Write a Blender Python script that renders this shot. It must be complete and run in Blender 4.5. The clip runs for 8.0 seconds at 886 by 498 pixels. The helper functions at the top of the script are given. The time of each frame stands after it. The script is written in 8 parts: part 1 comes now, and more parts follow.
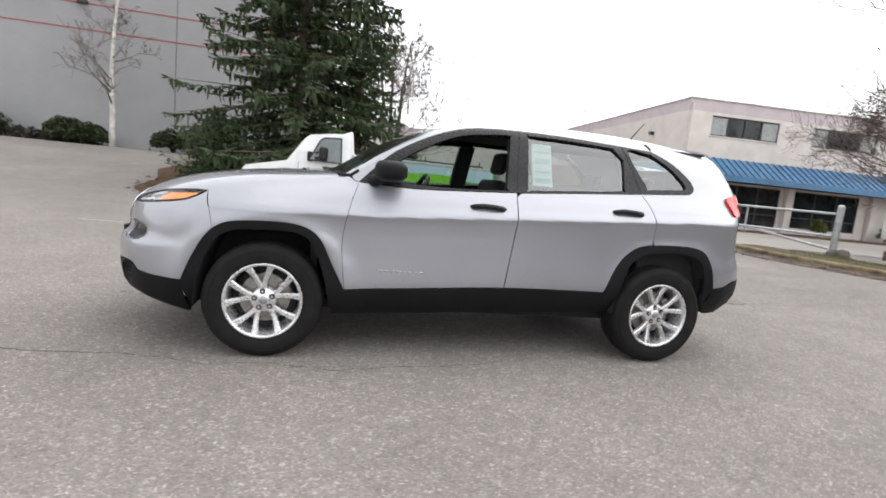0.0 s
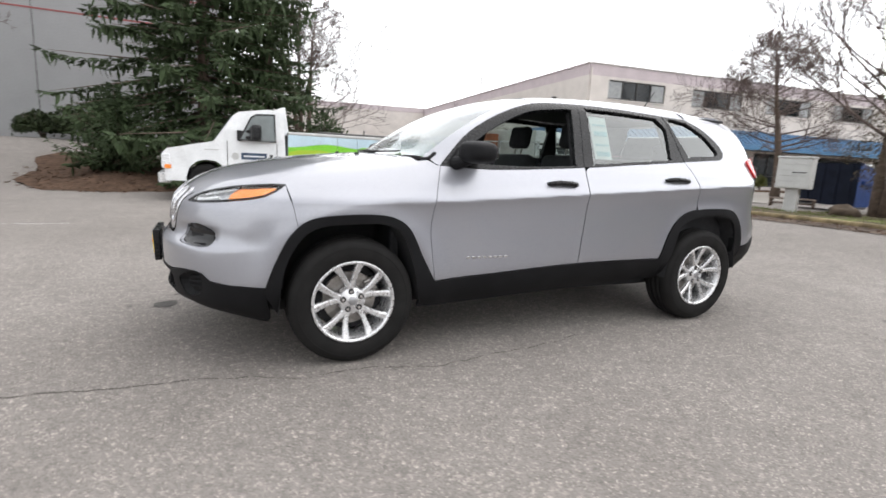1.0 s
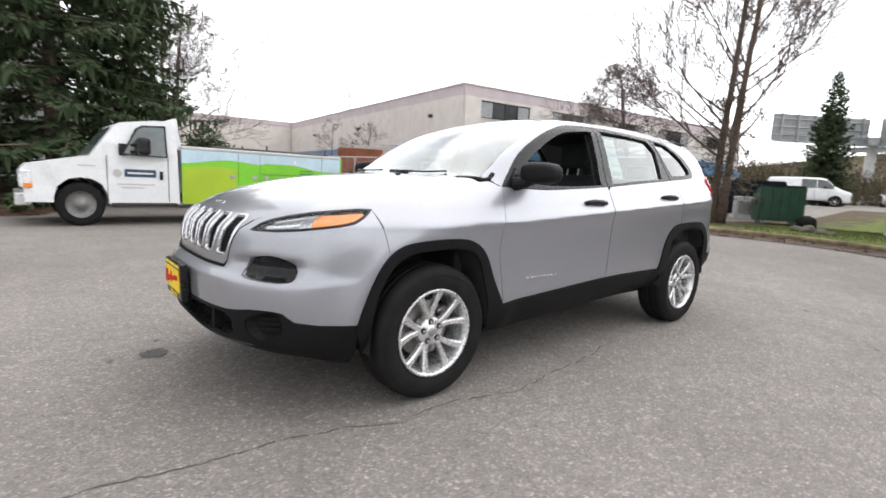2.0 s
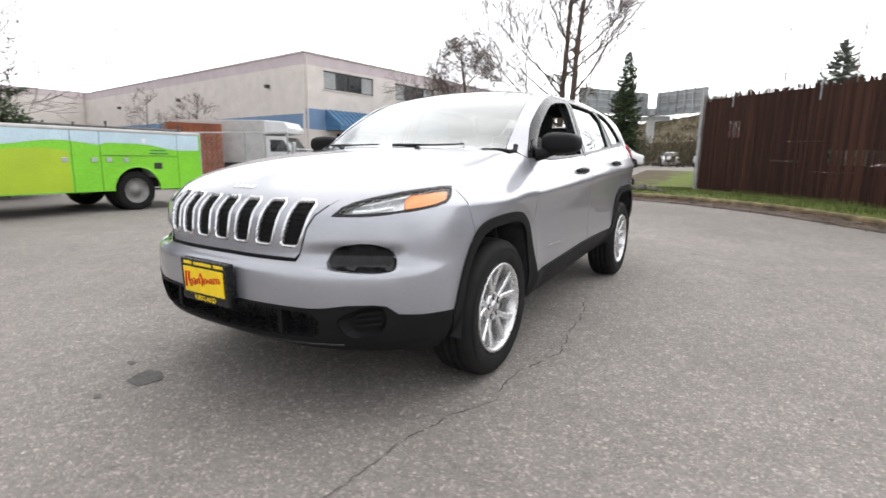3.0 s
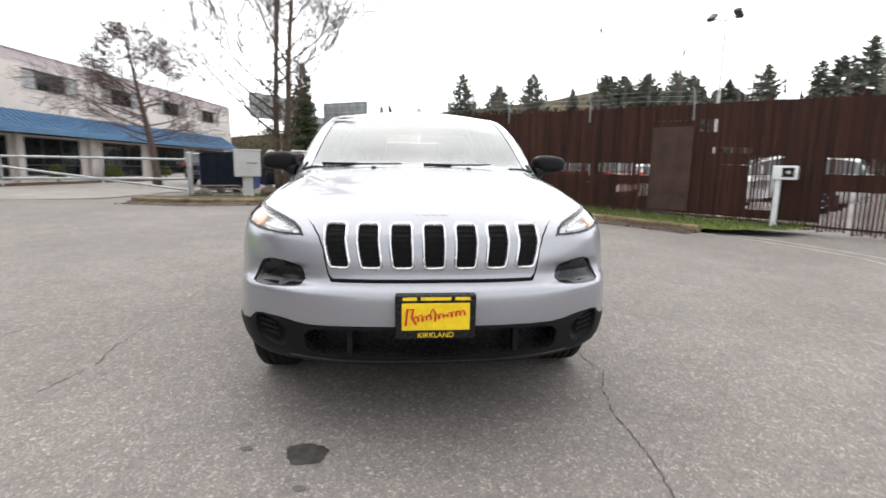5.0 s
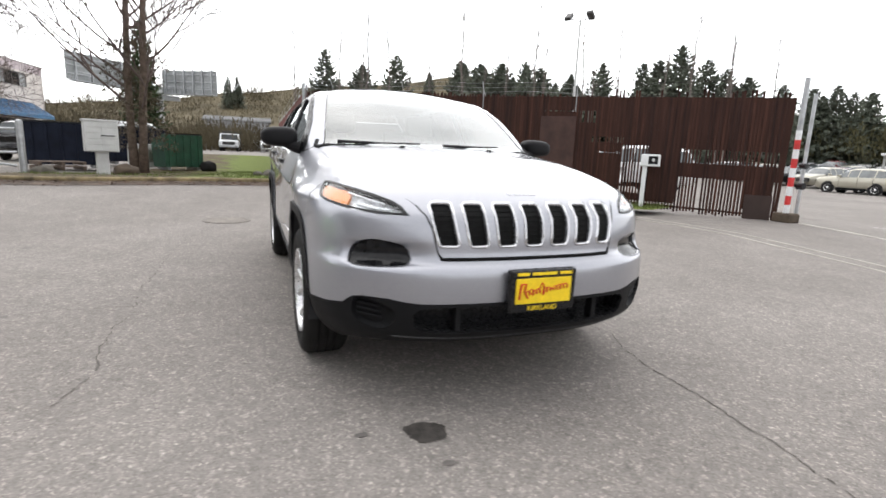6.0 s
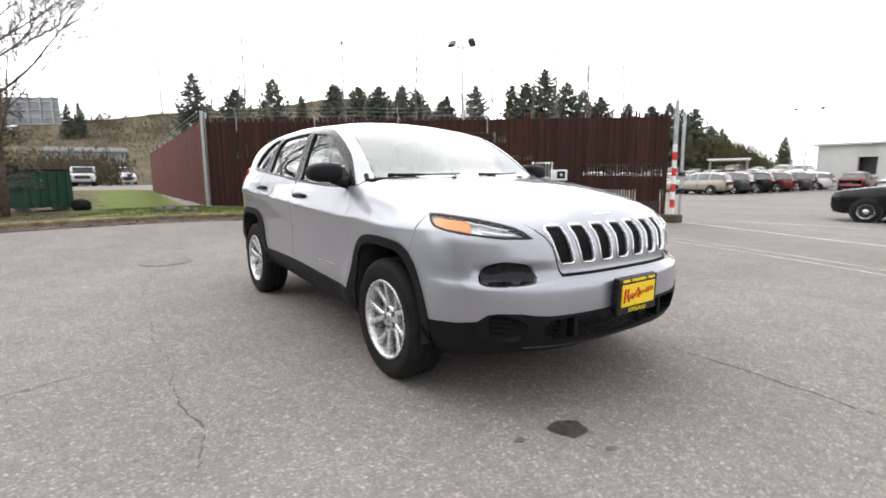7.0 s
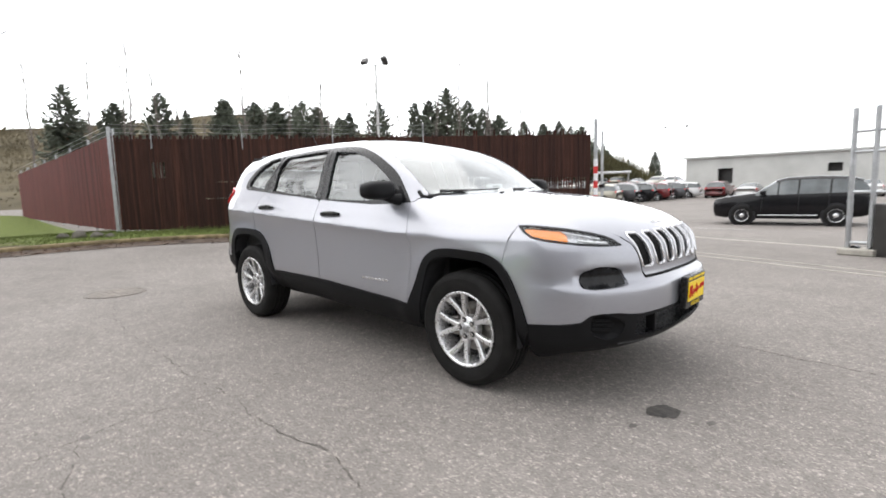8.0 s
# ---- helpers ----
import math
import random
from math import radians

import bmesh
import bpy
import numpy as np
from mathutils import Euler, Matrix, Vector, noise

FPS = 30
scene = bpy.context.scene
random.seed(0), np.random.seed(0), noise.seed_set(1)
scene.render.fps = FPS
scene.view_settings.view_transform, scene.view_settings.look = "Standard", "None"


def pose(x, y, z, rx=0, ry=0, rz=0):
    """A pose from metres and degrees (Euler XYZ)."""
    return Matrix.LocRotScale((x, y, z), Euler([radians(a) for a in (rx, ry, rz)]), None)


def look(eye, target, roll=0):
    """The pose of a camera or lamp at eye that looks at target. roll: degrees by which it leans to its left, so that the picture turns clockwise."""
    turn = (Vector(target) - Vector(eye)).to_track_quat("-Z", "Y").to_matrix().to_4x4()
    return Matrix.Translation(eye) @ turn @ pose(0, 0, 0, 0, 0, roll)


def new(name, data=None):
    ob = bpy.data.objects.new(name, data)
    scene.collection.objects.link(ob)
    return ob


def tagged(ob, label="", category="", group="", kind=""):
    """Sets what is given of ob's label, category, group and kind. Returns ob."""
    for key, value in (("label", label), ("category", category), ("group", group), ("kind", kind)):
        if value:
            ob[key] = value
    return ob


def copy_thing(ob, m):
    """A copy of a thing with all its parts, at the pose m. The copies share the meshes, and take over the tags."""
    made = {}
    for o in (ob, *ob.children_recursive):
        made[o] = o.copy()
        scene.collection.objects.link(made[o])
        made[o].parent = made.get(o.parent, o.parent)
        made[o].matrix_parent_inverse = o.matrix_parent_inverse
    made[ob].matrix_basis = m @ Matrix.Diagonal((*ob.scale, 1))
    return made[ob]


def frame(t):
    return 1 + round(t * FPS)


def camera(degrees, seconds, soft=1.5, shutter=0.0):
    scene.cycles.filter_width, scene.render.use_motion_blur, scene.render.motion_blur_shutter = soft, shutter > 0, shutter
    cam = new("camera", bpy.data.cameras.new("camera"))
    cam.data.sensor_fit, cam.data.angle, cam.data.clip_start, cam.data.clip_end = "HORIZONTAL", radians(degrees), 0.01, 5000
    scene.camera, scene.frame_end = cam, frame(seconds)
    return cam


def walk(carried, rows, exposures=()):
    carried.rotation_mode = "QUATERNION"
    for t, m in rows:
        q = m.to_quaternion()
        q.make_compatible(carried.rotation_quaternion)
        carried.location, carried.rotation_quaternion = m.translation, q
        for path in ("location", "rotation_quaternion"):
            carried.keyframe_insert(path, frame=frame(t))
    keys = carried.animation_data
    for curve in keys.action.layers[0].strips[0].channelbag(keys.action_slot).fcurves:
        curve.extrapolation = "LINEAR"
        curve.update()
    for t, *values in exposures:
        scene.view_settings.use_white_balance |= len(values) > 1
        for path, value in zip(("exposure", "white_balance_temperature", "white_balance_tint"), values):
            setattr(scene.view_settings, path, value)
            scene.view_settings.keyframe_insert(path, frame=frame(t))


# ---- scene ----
cam = camera(83.2, 8.0, soft=1.6, shutter=0.35)
PATH = [
    (0, (-1.002, -3.889, 1.147), (-0.549, -1.96, 0.876), 5.8),
    (0.5, (-1.507, -3.696, 1.14), (-0.868, -1.834, 0.785), 4.6),
    (1, (-2.0, -3.432, 1.126), (-1.179, -1.643, 0.77), 2.9),
    (1.2, (-2.203, -3.332, 1.124), (-1.269, -1.581, 0.875), 2.9),
    (2.3, (-3.125, -2.537, 1.099), (-1.724, -1.145, 0.786), 3.0),
    (2.5, (-3.283, -2.387, 1.096), (-1.784, -1.105, 0.766), 3.3),
    (3, (-3.546, -1.911, 1.074), (-1.869, -0.881, 0.718), 0.8),
    (3.5, (-3.811, -1.406, 1.088), (-1.985, -0.649, 0.783), 2.0),
    (4, (-3.991, -0.885, 1.079), (-2.077, -0.415, 0.744), -0.3),
    (4.5, (-4.165, -0.368, 1.119), (-2.191, -0.214, 0.841), 0.6),
    (4.7, (-4.241, -0.155, 1.137), (-2.263, -0.123, 0.842), 1.0),
    (5.8, (-4.111, 0.961, 1.083), (-2.27, 0.267, 0.726), 1.1),
    (6, (-4.071, 1.158, 1.099), (-2.248, 0.426, 0.727), 2.3),
    (6.5, (-3.9, 1.669, 1.112), (-2.152, 0.757, 0.778), 0.7),
    (7, (-3.769, 2.194, 1.138), (-2.151, 1.054, 0.851), -0.5),
    (7.5, (-3.517, 2.608, 1.106), (-2.016, 1.328, 0.779), -2.1),
    (8, (-3.232, 3.033, 1.157), (-1.864, 1.593, 0.924), -1.7),
]
EXPOSURE = [(0.0, 0.18), (1.2, 0.16), (2.5, 0.10), (3.0, 0.10), (3.5, 0.14), (4.5, 0.15), (6.5, 0.18), (7.5, 0.21), (8.0, 0.21)]
walk(cam, [(t, look(eye, target, roll)) for t, eye, target, roll in PATH], EXPOSURE)

# ---- sky and sun: bright overcast ----
SUN_AZ, SUN_EL = 2.0, 58.0  # degrees; azimuth from +x towards +y
world = bpy.data.worlds.new("world")
scene.world = world
world.use_nodes = True
wn, wl = world.node_tree.nodes, world.node_tree.links
wn.clear()
sky = wn.new("ShaderNodeTexSky")
sky.sky_type, sky.sun_disc = "NISHITA", False
sky.sun_elevation, sky.sun_rotation = radians(SUN_EL), radians(90 - SUN_AZ)
gain = wn.new("ShaderNodeVectorMath")
gain.operation = "SCALE"
gain.inputs["Scale"].default_value = 0.12
coord = wn.new("ShaderNodeTexCoord")
stretch = wn.new("ShaderNodeMapping")
stretch.inputs["Scale"].default_value = (1.0, 1.0, 2.6)
cloud = wn.new("ShaderNodeTexNoise")
cloud.inputs["Scale"].default_value, cloud.inputs["Detail"].default_value = 2.2, 7.0
cloud.inputs["Roughness"].default_value = 0.55
tone = wn.new("ShaderNodeValToRGB")
tone.color_ramp.elements[0].position, tone.color_ramp.elements[0].color = 0.26, (0.50, 0.503, 0.515, 1)
tone.color_ramp.elements[1].position, tone.color_ramp.elements[1].color = 0.66, (1.15, 1.15, 1.15, 1)
mid = tone.color_ramp.elements.new(0.45)
mid.color = (0.90, 0.90, 0.91, 1)
tone.color_ramp.interpolation = "EASE"
mix = wn.new("ShaderNodeMix")
mix.data_type = "RGBA"
mix.inputs["Factor"].default_value = 0.9
back = wn.new("ShaderNodeBackground")
back.inputs["Strength"].default_value = 2.30
wout = wn.new("ShaderNodeOutputWorld")
wl.new(sky.outputs[0], gain.inputs[0])
wl.new(coord.outputs["Generated"], stretch.inputs[0])
wl.new(stretch.outputs[0], cloud.inputs["Vector"])
wl.new(cloud.outputs["Fac"], tone.inputs[0])
wl.new(gain.outputs[0], mix.inputs["A"])
dome = wn.new("ShaderNodeSeparateXYZ")
lift = wn.new("ShaderNodeMapRange")
lift.inputs["From Min"].default_value, lift.inputs["From Max"].default_value = 0.0, 1.0
lift.inputs["To Min"].default_value, lift.inputs["To Max"].default_value = 1.04, 0.70
shade = wn.new("ShaderNodeVectorMath")
shade.operation = "SCALE"
wl.new(coord.outputs["Generated"], dome.inputs[0])
wl.new(dome.outputs["Z"], lift.inputs["Value"])
wl.new(tone.outputs[0], shade.inputs[0])
away = wn.new("ShaderNodeMapRange")
away.inputs["From Min"].default_value, away.inputs["From Max"].default_value = -1.0, 1.0
away.inputs["To Min"].default_value, away.inputs["To Max"].default_value = 0.70, 1.22
both_ways = wn.new("ShaderNodeMath")
both_ways.operation = "MULTIPLY"
wl.new(dome.outputs["X"], away.inputs["Value"])
wl.new(lift.outputs[0], both_ways.inputs[0])
wl.new(away.outputs[0], both_ways.inputs[1])
wl.new(both_ways.outputs[0], shade.inputs["Scale"])
wl.new(shade.outputs[0], mix.inputs["B"])
wl.new(mix.outputs["Result"], back.inputs["Color"])
wl.new(back.outputs[0], wout.inputs[0])
sun = new("sun", bpy.data.lights.new("sun", "SUN"))
sun.data.energy, sun.data.angle, sun.data.color = 1.4, radians(95), (1.0, 0.97, 0.93)
sa, se = radians(SUN_AZ), radians(SUN_EL)
sun.matrix_world = look((0, 0, 30), (-math.cos(sa) * math.cos(se), -math.sin(sa) * math.cos(se), 30 - math.sin(se)))

# ---- materials ----
class Nodes:
    """A node material with a Principled shader and short helpers."""

    def __init__(self, name, color=(0.5, 0.5, 0.5), rough=0.6, metal=0.0, spec=0.5):
        self.m = bpy.data.materials.new(name)
        self.m.use_nodes = True
        self.t = self.m.node_tree
        self.bsdf = self.t.nodes["Principled BSDF"]
        self.set("Base Color", (*color, 1))
        self.set("Roughness", rough)
        self.set("Metallic", metal)
        self.set("Specular IOR Level", spec)
        self.coord = self.t.nodes.new("ShaderNodeTexCoord").outputs["Object"]

    def set(self, key, value):
        self.bsdf.inputs[key].default_value = value
        return self

    def node(self, kind, **inputs):
        n = self.t.nodes.new(kind)
        for k, v in inputs.items():
            n.inputs[k.replace("_", " ")].default_value = v
        return n

    def link(self, a, b):
        self.t.links.new(a, b)

    def noise(self, scale, detail=5.0, rough=0.55, stretch=None, world=False):
        n = self.node("ShaderNodeTexNoise", Scale=scale, Detail=detail, Roughness=rough)
        src = self.t.nodes.new("ShaderNodeNewGeometry").outputs["Position"] if world else self.coord
        if stretch:
            m = self.node("ShaderNodeMapping")
            m.inputs["Scale"].default_value = stretch
            self.link(src, m.inputs[0])
            src = m.outputs[0]
        self.link(src, n.inputs["Vector"])
        return n.outputs["Fac"]

    def voronoi(self, scale, world=False, out="Color", stretch=None):
        n = self.node("ShaderNodeTexVoronoi", Scale=scale)
        src = self.t.nodes.new("ShaderNodeNewGeometry").outputs["Position"] if world else self.coord
        if stretch:
            m = self.node("ShaderNodeMapping")
            m.inputs["Scale"].default_value = stretch
            self.link(src, m.inputs[0])
            src = m.outputs[0]
        self.link(src, n.inputs["Vector"])
        return n.outputs[out]

    def ramp(self, fac, *stops):
        r = self.t.nodes.new("ShaderNodeValToRGB")
        e = r.color_ramp.elements
        while len(e) < len(stops):
            e.new(0.5)
        for el, (pos, col) in zip(e, stops):
            el.position = pos
            el.color = (*col, 1) if len(col) == 3 else col
        self.link(fac, r.inputs[0])
        return r.outputs[0]

    def mix(self, a, b, fac, blend="MIX"):
        n = self.t.nodes.new("ShaderNodeMix")
        n.data_type, n.blend_type = "RGBA", blend
        for key, v in (("A", a), ("B", b), ("Factor", fac)):
            if isinstance(v, (int, float)):
                n.inputs[key].default_value = v
            elif isinstance(v, tuple):
                n.inputs[key].default_value = (*v, 1)
            else:
                self.link(v, n.inputs[key])
        return n.outputs["Result"]

    def color(self, out):
        self.link(out, self.bsdf.inputs["Base Color"])
        return self

    def rough(self, fac, lo, hi):
        r = self.ramp(fac, (0.3, (lo, lo, lo)), (0.7, (hi, hi, hi)))
        self.link(r, self.bsdf.inputs["Roughness"])
        return self

    def bump(self, fac, strength=0.3, dist=0.01):
        b = self.node("ShaderNodeBump", Strength=strength, Distance=dist)
        self.link(fac, b.inputs["Height"])
        self.link(b.outputs[0], self.bsdf.inputs["Normal"])
        return self

    def random(self):
        return self.t.nodes.new("ShaderNodeObjectInfo").outputs["Random"]


def varied(name, base, rough=0.7, metal=0.0, amount=0.25, scale=6.0, fine=60.0, bump=0.15, spec=0.5, world=False):
    """A colour that varies at two scales, with fine relief."""
    n = Nodes(name, base, rough, metal, spec)
    big = n.noise(scale, 4, world=world)
    small = n.noise(fine, 3, world=world)
    lo = tuple(c * (1 - amount) for c in base)
    hi = tuple(min(1.0, c * (1 + amount)) for c in base)
    col = n.ramp(big, (0.3, lo), (0.7, hi))
    n.color(n.mix(col, n.ramp(small, (0.3, (0.8, 0.8, 0.8)), (0.7, (1.12, 1.12, 1.12))), 0.6, "MULTIPLY"))
    n.rough(small, max(0.02, rough - 0.08), min(1.0, rough + 0.08))
    if bump:
        n.bump(small, bump, 0.004)
    return n.m


def make_asphalt():
    """Worn paving: pale and dark stones of two sizes in a grey binder, with wide patches and small pits."""
    n = Nodes("asphalt", rough=0.9, spec=0.25)
    patch = n.noise(0.35, 6, 0.6, world=True)
    blotch = n.noise(2.2, 5, 0.65, world=True)
    mid = n.noise(14.0, 6, 0.75, world=True)
    fine = n.noise(220.0, 3, world=True)
    base = n.ramp(patch, (0.3, (0.186, 0.170, 0.158)), (0.7, (0.240, 0.221, 0.207)))
    base = n.mix(base, n.ramp(blotch, (0.3, (0.88, 0.88, 0.88)), (0.7, (1.08, 1.08, 1.08))), 0.8, "MULTIPLY")
    base = n.mix(base, n.ramp(mid, (0.25, (0.72, 0.72, 0.72)), (0.75, (1.20, 1.20, 1.20))), 0.8, "MULTIPLY")
    for scale, share, stops in (
        (120.0, 0.58, ((0.0, (0.62, 0.61, 0.60)), (0.5, (0.97, 0.96, 0.95)), (0.88, (1.18, 1.16, 1.14)), (0.985, (2.0, 1.96, 1.9)))),
        (62.0, 0.50, ((0.0, (0.70, 0.70, 0.70)), (0.12, (0.98, 0.98, 0.98)), (0.90, (1.02, 1.02, 1.02)), (0.99, (1.85, 1.82, 1.76)))),
    ):
        sep = n.t.nodes.new("ShaderNodeSeparateColor")
        n.link(n.voronoi(scale, world=True), sep.inputs[0])
        base = n.mix(base, n.ramp(sep.outputs[0], *stops), share, "MULTIPLY")
    n.color(base)
    h = n.mix(n.voronoi(95.0, world=True, out="Distance"), fine, 0.45)
    n.bump(h, 0.40, 0.004)
    n.rough(fine, 0.8, 0.98)
    return n.m


def make_paint():
    n = Nodes("silver_metallic_paint", (0.36, 0.36, 0.37), 0.34, 0.72)
    flake = n.voronoi(900.0)
    sep = n.t.nodes.new("ShaderNodeSeparateColor")
    n.link(flake, sep.inputs[0])
    dust = n.noise(3.5, 6, 0.65)
    col = n.ramp(sep.outputs[0], (0.0, (0.266, 0.270, 0.297)), (1.0, (0.404, 0.410, 0.450)))
    n.color(n.mix(col, (0.372, 0.372, 0.388), n.ramp(dust, (0.45, (0, 0, 0)), (0.8, (0.35, 0.35, 0.35)))))
    n.set("Coat Weight", 1.0)
    n.set("Coat Roughness", 0.02)
    n.rough(dust, 0.37, 0.43)
    return n.m


def make_glass(name, tint, mirror, haze=0.02):
    """Thin pane: see-through, with a mirror-like surface that grows towards grazing views."""
    m = bpy.data.materials.new(name)
    m.use_nodes = True
    t = m.node_tree
    t.nodes.clear()
    out = t.nodes.new("ShaderNodeOutputMaterial")
    clear = t.nodes.new("ShaderNodeBsdfTransparent")
    clear.inputs[0].default_value = (*tint, 1)
    gloss = t.nodes.new("ShaderNodeBsdfGlossy")
    gloss.inputs["Roughness"].default_value = haze
    gloss.inputs["Color"].default_value = (0.95, 0.97, 0.97, 1)
    facing = t.nodes.new("ShaderNodeLayerWeight")
    facing.inputs["Blend"].default_value = 0.5
    power = t.nodes.new("ShaderNodeMath")
    power.operation = "POWER"
    power.inputs[1].default_value = 4.0
    span = t.nodes.new("ShaderNodeMapRange")
    span.inputs["To Min"].default_value, span.inputs["To Max"].default_value = mirror, 1.0
    mix = t.nodes.new("ShaderNodeMixShader")
    t.links.new(facing.outputs["Facing"], power.inputs[0])
    t.links.new(power.outputs[0], span.inputs["Value"])
    t.links.new(span.outputs[0], mix.inputs[0])
    t.links.new(clear.outputs[0], mix.inputs[1])
    t.links.new(gloss.outputs[0], mix.inputs[2])
    t.links.new(mix.outputs[0], out.inputs[0])
    return m


ASPHALT = make_asphalt()
PAINT = make_paint()
GLASS = make_glass("window_glass", (0.46, 0.54, 0.51), 0.13)
WSGLASS = make_glass("windscreen_glass", (0.50, 0.57, 0.55), 0.20, 0.10)
LENS = make_glass("clear_lens", (0.93, 0.94, 0.95), 0.04)
TRIM = varied("black_textured_plastic", (0.009, 0.009, 0.010), 0.55, amount=0.2, scale=5, fine=400, bump=0.1, spec=0.13)
GLOSSBLACK = varied("satin_black_trim", (0.010, 0.010, 0.011), 0.28, amount=0.1, bump=0, spec=0.3)
RUBBER = varied("tyre_rubber", (0.0105, 0.010, 0.0098), 0.75, amount=0.35, scale=9, fine=120, bump=0.1, spec=0.2)
ALLOY = varied("silver_alloy", (0.70, 0.70, 0.71), 0.30, 0.75, amount=0.06, scale=8, bump=0)
CHROME = varied("chrome", (0.72, 0.72, 0.73), 0.12, 1.0, amount=0.05, bump=0)
STEEL = varied("brake_steel", (0.35, 0.33, 0.31), 0.4, 0.9, amount=0.25, scale=20, bump=0.1)
INTERIOR = varied("dark_interior_cloth", (0.018, 0.018, 0.02), 0.85, amount=0.3, scale=20, fine=300, bump=0.1)
AMBER = varied("amber_lens", (0.87, 0.27, 0.05), 0.15, amount=0.15, scale=30, bump=0)
REDLENS = varied("red_lens", (0.55, 0.02, 0.02), 0.15, amount=0.2, scale=30, bump=0)
YELLOW = varied("yellow_plate", (0.85, 0.60, 0.01), 0.45, amount=0.06, bump=0)
REDPAINT = varied("red_lettering", (0.55, 0.02, 0.01), 0.5, amount=0.05, bump=0)
PAPER = varied("white_paper", (0.75, 0.78, 0.78), 0.7, amount=0.05, bump=0)
WHITEPAINT = varied("white_vehicle_paint", (0.74, 0.75, 0.76), 0.3, amount=0.07, scale=3, bump=0)
CONCRETE = varied("weathered_concrete", (0.36, 0.34, 0.30), 0.9, amount=0.3, scale=2.5, fine=50, bump=0.4, world=True)
KERBY = varied("worn_yellow_kerb", (0.175, 0.135, 0.072), 0.9, amount=0.75, scale=3.0, fine=45, bump=0.4, world=True)
GALV = varied("galvanised_steel", (0.42, 0.43, 0.44), 0.45, 0.7, amount=0.2, scale=6)
SOIL = varied("dark_soil", (0.075, 0.055, 0.038), 0.95, amount=0.45, scale=5, fine=60, bump=0.6, world=True)

GRASS = varied("grass_blades", (0.105, 0.130, 0.040), 0.8, amount=0.45, scale=2.0, fine=15, bump=0, spec=0.2, world=True)


def make_turf():
    """Bare soil by the drive that turns to grass towards the slatted fence."""
    n = Nodes("turf", rough=0.95, spec=0.1)
    big, small = n.noise(1.3, 5, world=True), n.noise(30.0, 4, world=True)
    sep = n.t.nodes.new("ShaderNodeSeparateXYZ")
    n.link(n.t.nodes.new("ShaderNodeNewGeometry").outputs["Position"], sep.inputs[0])
    rng = n.node("ShaderNodeMapRange")
    for key, v in (("From Min", 4.0), ("From Max", 0.5), ("To Min", -0.30), ("To Max", 0.28)):
        rng.inputs[key].default_value = v
    n.link(sep.outputs["Y"], rng.inputs["Value"])
    add = n.t.nodes.new("ShaderNodeMath")
    n.link(big, add.inputs[0])
    n.link(rng.outputs[0], add.inputs[1])
    soil = n.ramp(small, (0.3, (0.060, 0.046, 0.030)), (0.7, (0.125, 0.102, 0.068)))
    tuft = n.noise(7.0, 5, 0.7, world=True)
    green = n.ramp(small, (0.3, (0.080, 0.112, 0.028)), (0.7, (0.170, 0.205, 0.060)))
    green = n.mix(green, n.ramp(tuft, (0.32, (0.62, 0.60, 0.60)), (0.5, (1.0, 1.0, 1.0)), (0.72, (1.35, 1.25, 1.05))), 0.85, "MULTIPLY")
    n.color(n.mix(soil, green, n.ramp(add.outputs[0], (0.42, (0, 0, 0)), (0.60, (1, 1, 1)))))
    n.bump(small, 0.6, 0.01)
    return n.m


TURF = make_turf()
MULCH = varied("bark_mulch", (0.088, 0.056, 0.039), 0.95, amount=0.45, scale=6, fine=40, bump=0.8, spec=0.1, world=True)


def make_slat(name, dark, light):
    """Weathered slat colour that differs from slat to slat and streaks down its length."""
    n = Nodes(name, rough=0.8, spec=0.2)
    streak = n.noise(3.0, 5, 0.6, stretch=(6.0, 6.0, 0.5), world=True)
    col = n.ramp(n.random(), (0.0, dark), (0.55, tuple((a + b) / 2 for a, b in zip(dark, light))), (1.0, light))
    n.color(n.mix(col, n.ramp(streak, (0.3, (0.62, 0.62, 0.62)), (0.7, (1.25, 1.2, 1.15))), 0.85, "MULTIPLY"))
    n.bump(n.noise(40.0, 3), 0.15, 0.003)
    return n.m


RUST = make_slat("rust_brown_slat", (0.028, 0.015, 0.013), (0.066, 0.029, 0.021))
SHEETING = make_slat("dark_brown_sheeting", (0.034, 0.016, 0.012), (0.046, 0.021, 0.016))
RUSTRED = make_slat("faded_red_slat", (0.100, 0.030, 0.028), (0.170, 0.050, 0.042))
STUCCO = varied("cream_stucco", (0.66, 0.61, 0.57), 0.9, amount=0.08, scale=1.2, fine=30, bump=0.2, world=True)
MAUVE = varied("mauve_painted_band", (0.55, 0.475, 0.49), 0.9, amount=0.08, scale=1.2, fine=30, bump=0.2, world=True)
BLUEBAND = varied("blue_painted_band", (0.16, 0.25, 0.40), 0.85, amount=0.1, scale=1.2, fine=30, bump=0.2, world=True)
AWNING = varied("blue_metal_roof", (0.075, 0.180, 0.32), 0.27, 0.1, amount=0.15, scale=2, fine=20, bump=0.05, world=True)
GREYWALL = varied("grey_painted_concrete", (0.275, 0.275, 0.28), 0.9, amount=0.08, scale=0.5, fine=20, bump=0.2, world=True)
DARKPANE = varied("dark_office_pane", (0.014, 0.017, 0.019), 0.06, amount=0.6, scale=2.5, bump=0, spec=0.35, world=True)
PARKEDPANE = varied("parked_car_glass", (0.075, 0.085, 0.088), 0.07, amount=0.4, scale=1.5, bump=0, spec=0.8)
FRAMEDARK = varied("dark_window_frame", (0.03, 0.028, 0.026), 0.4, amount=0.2)
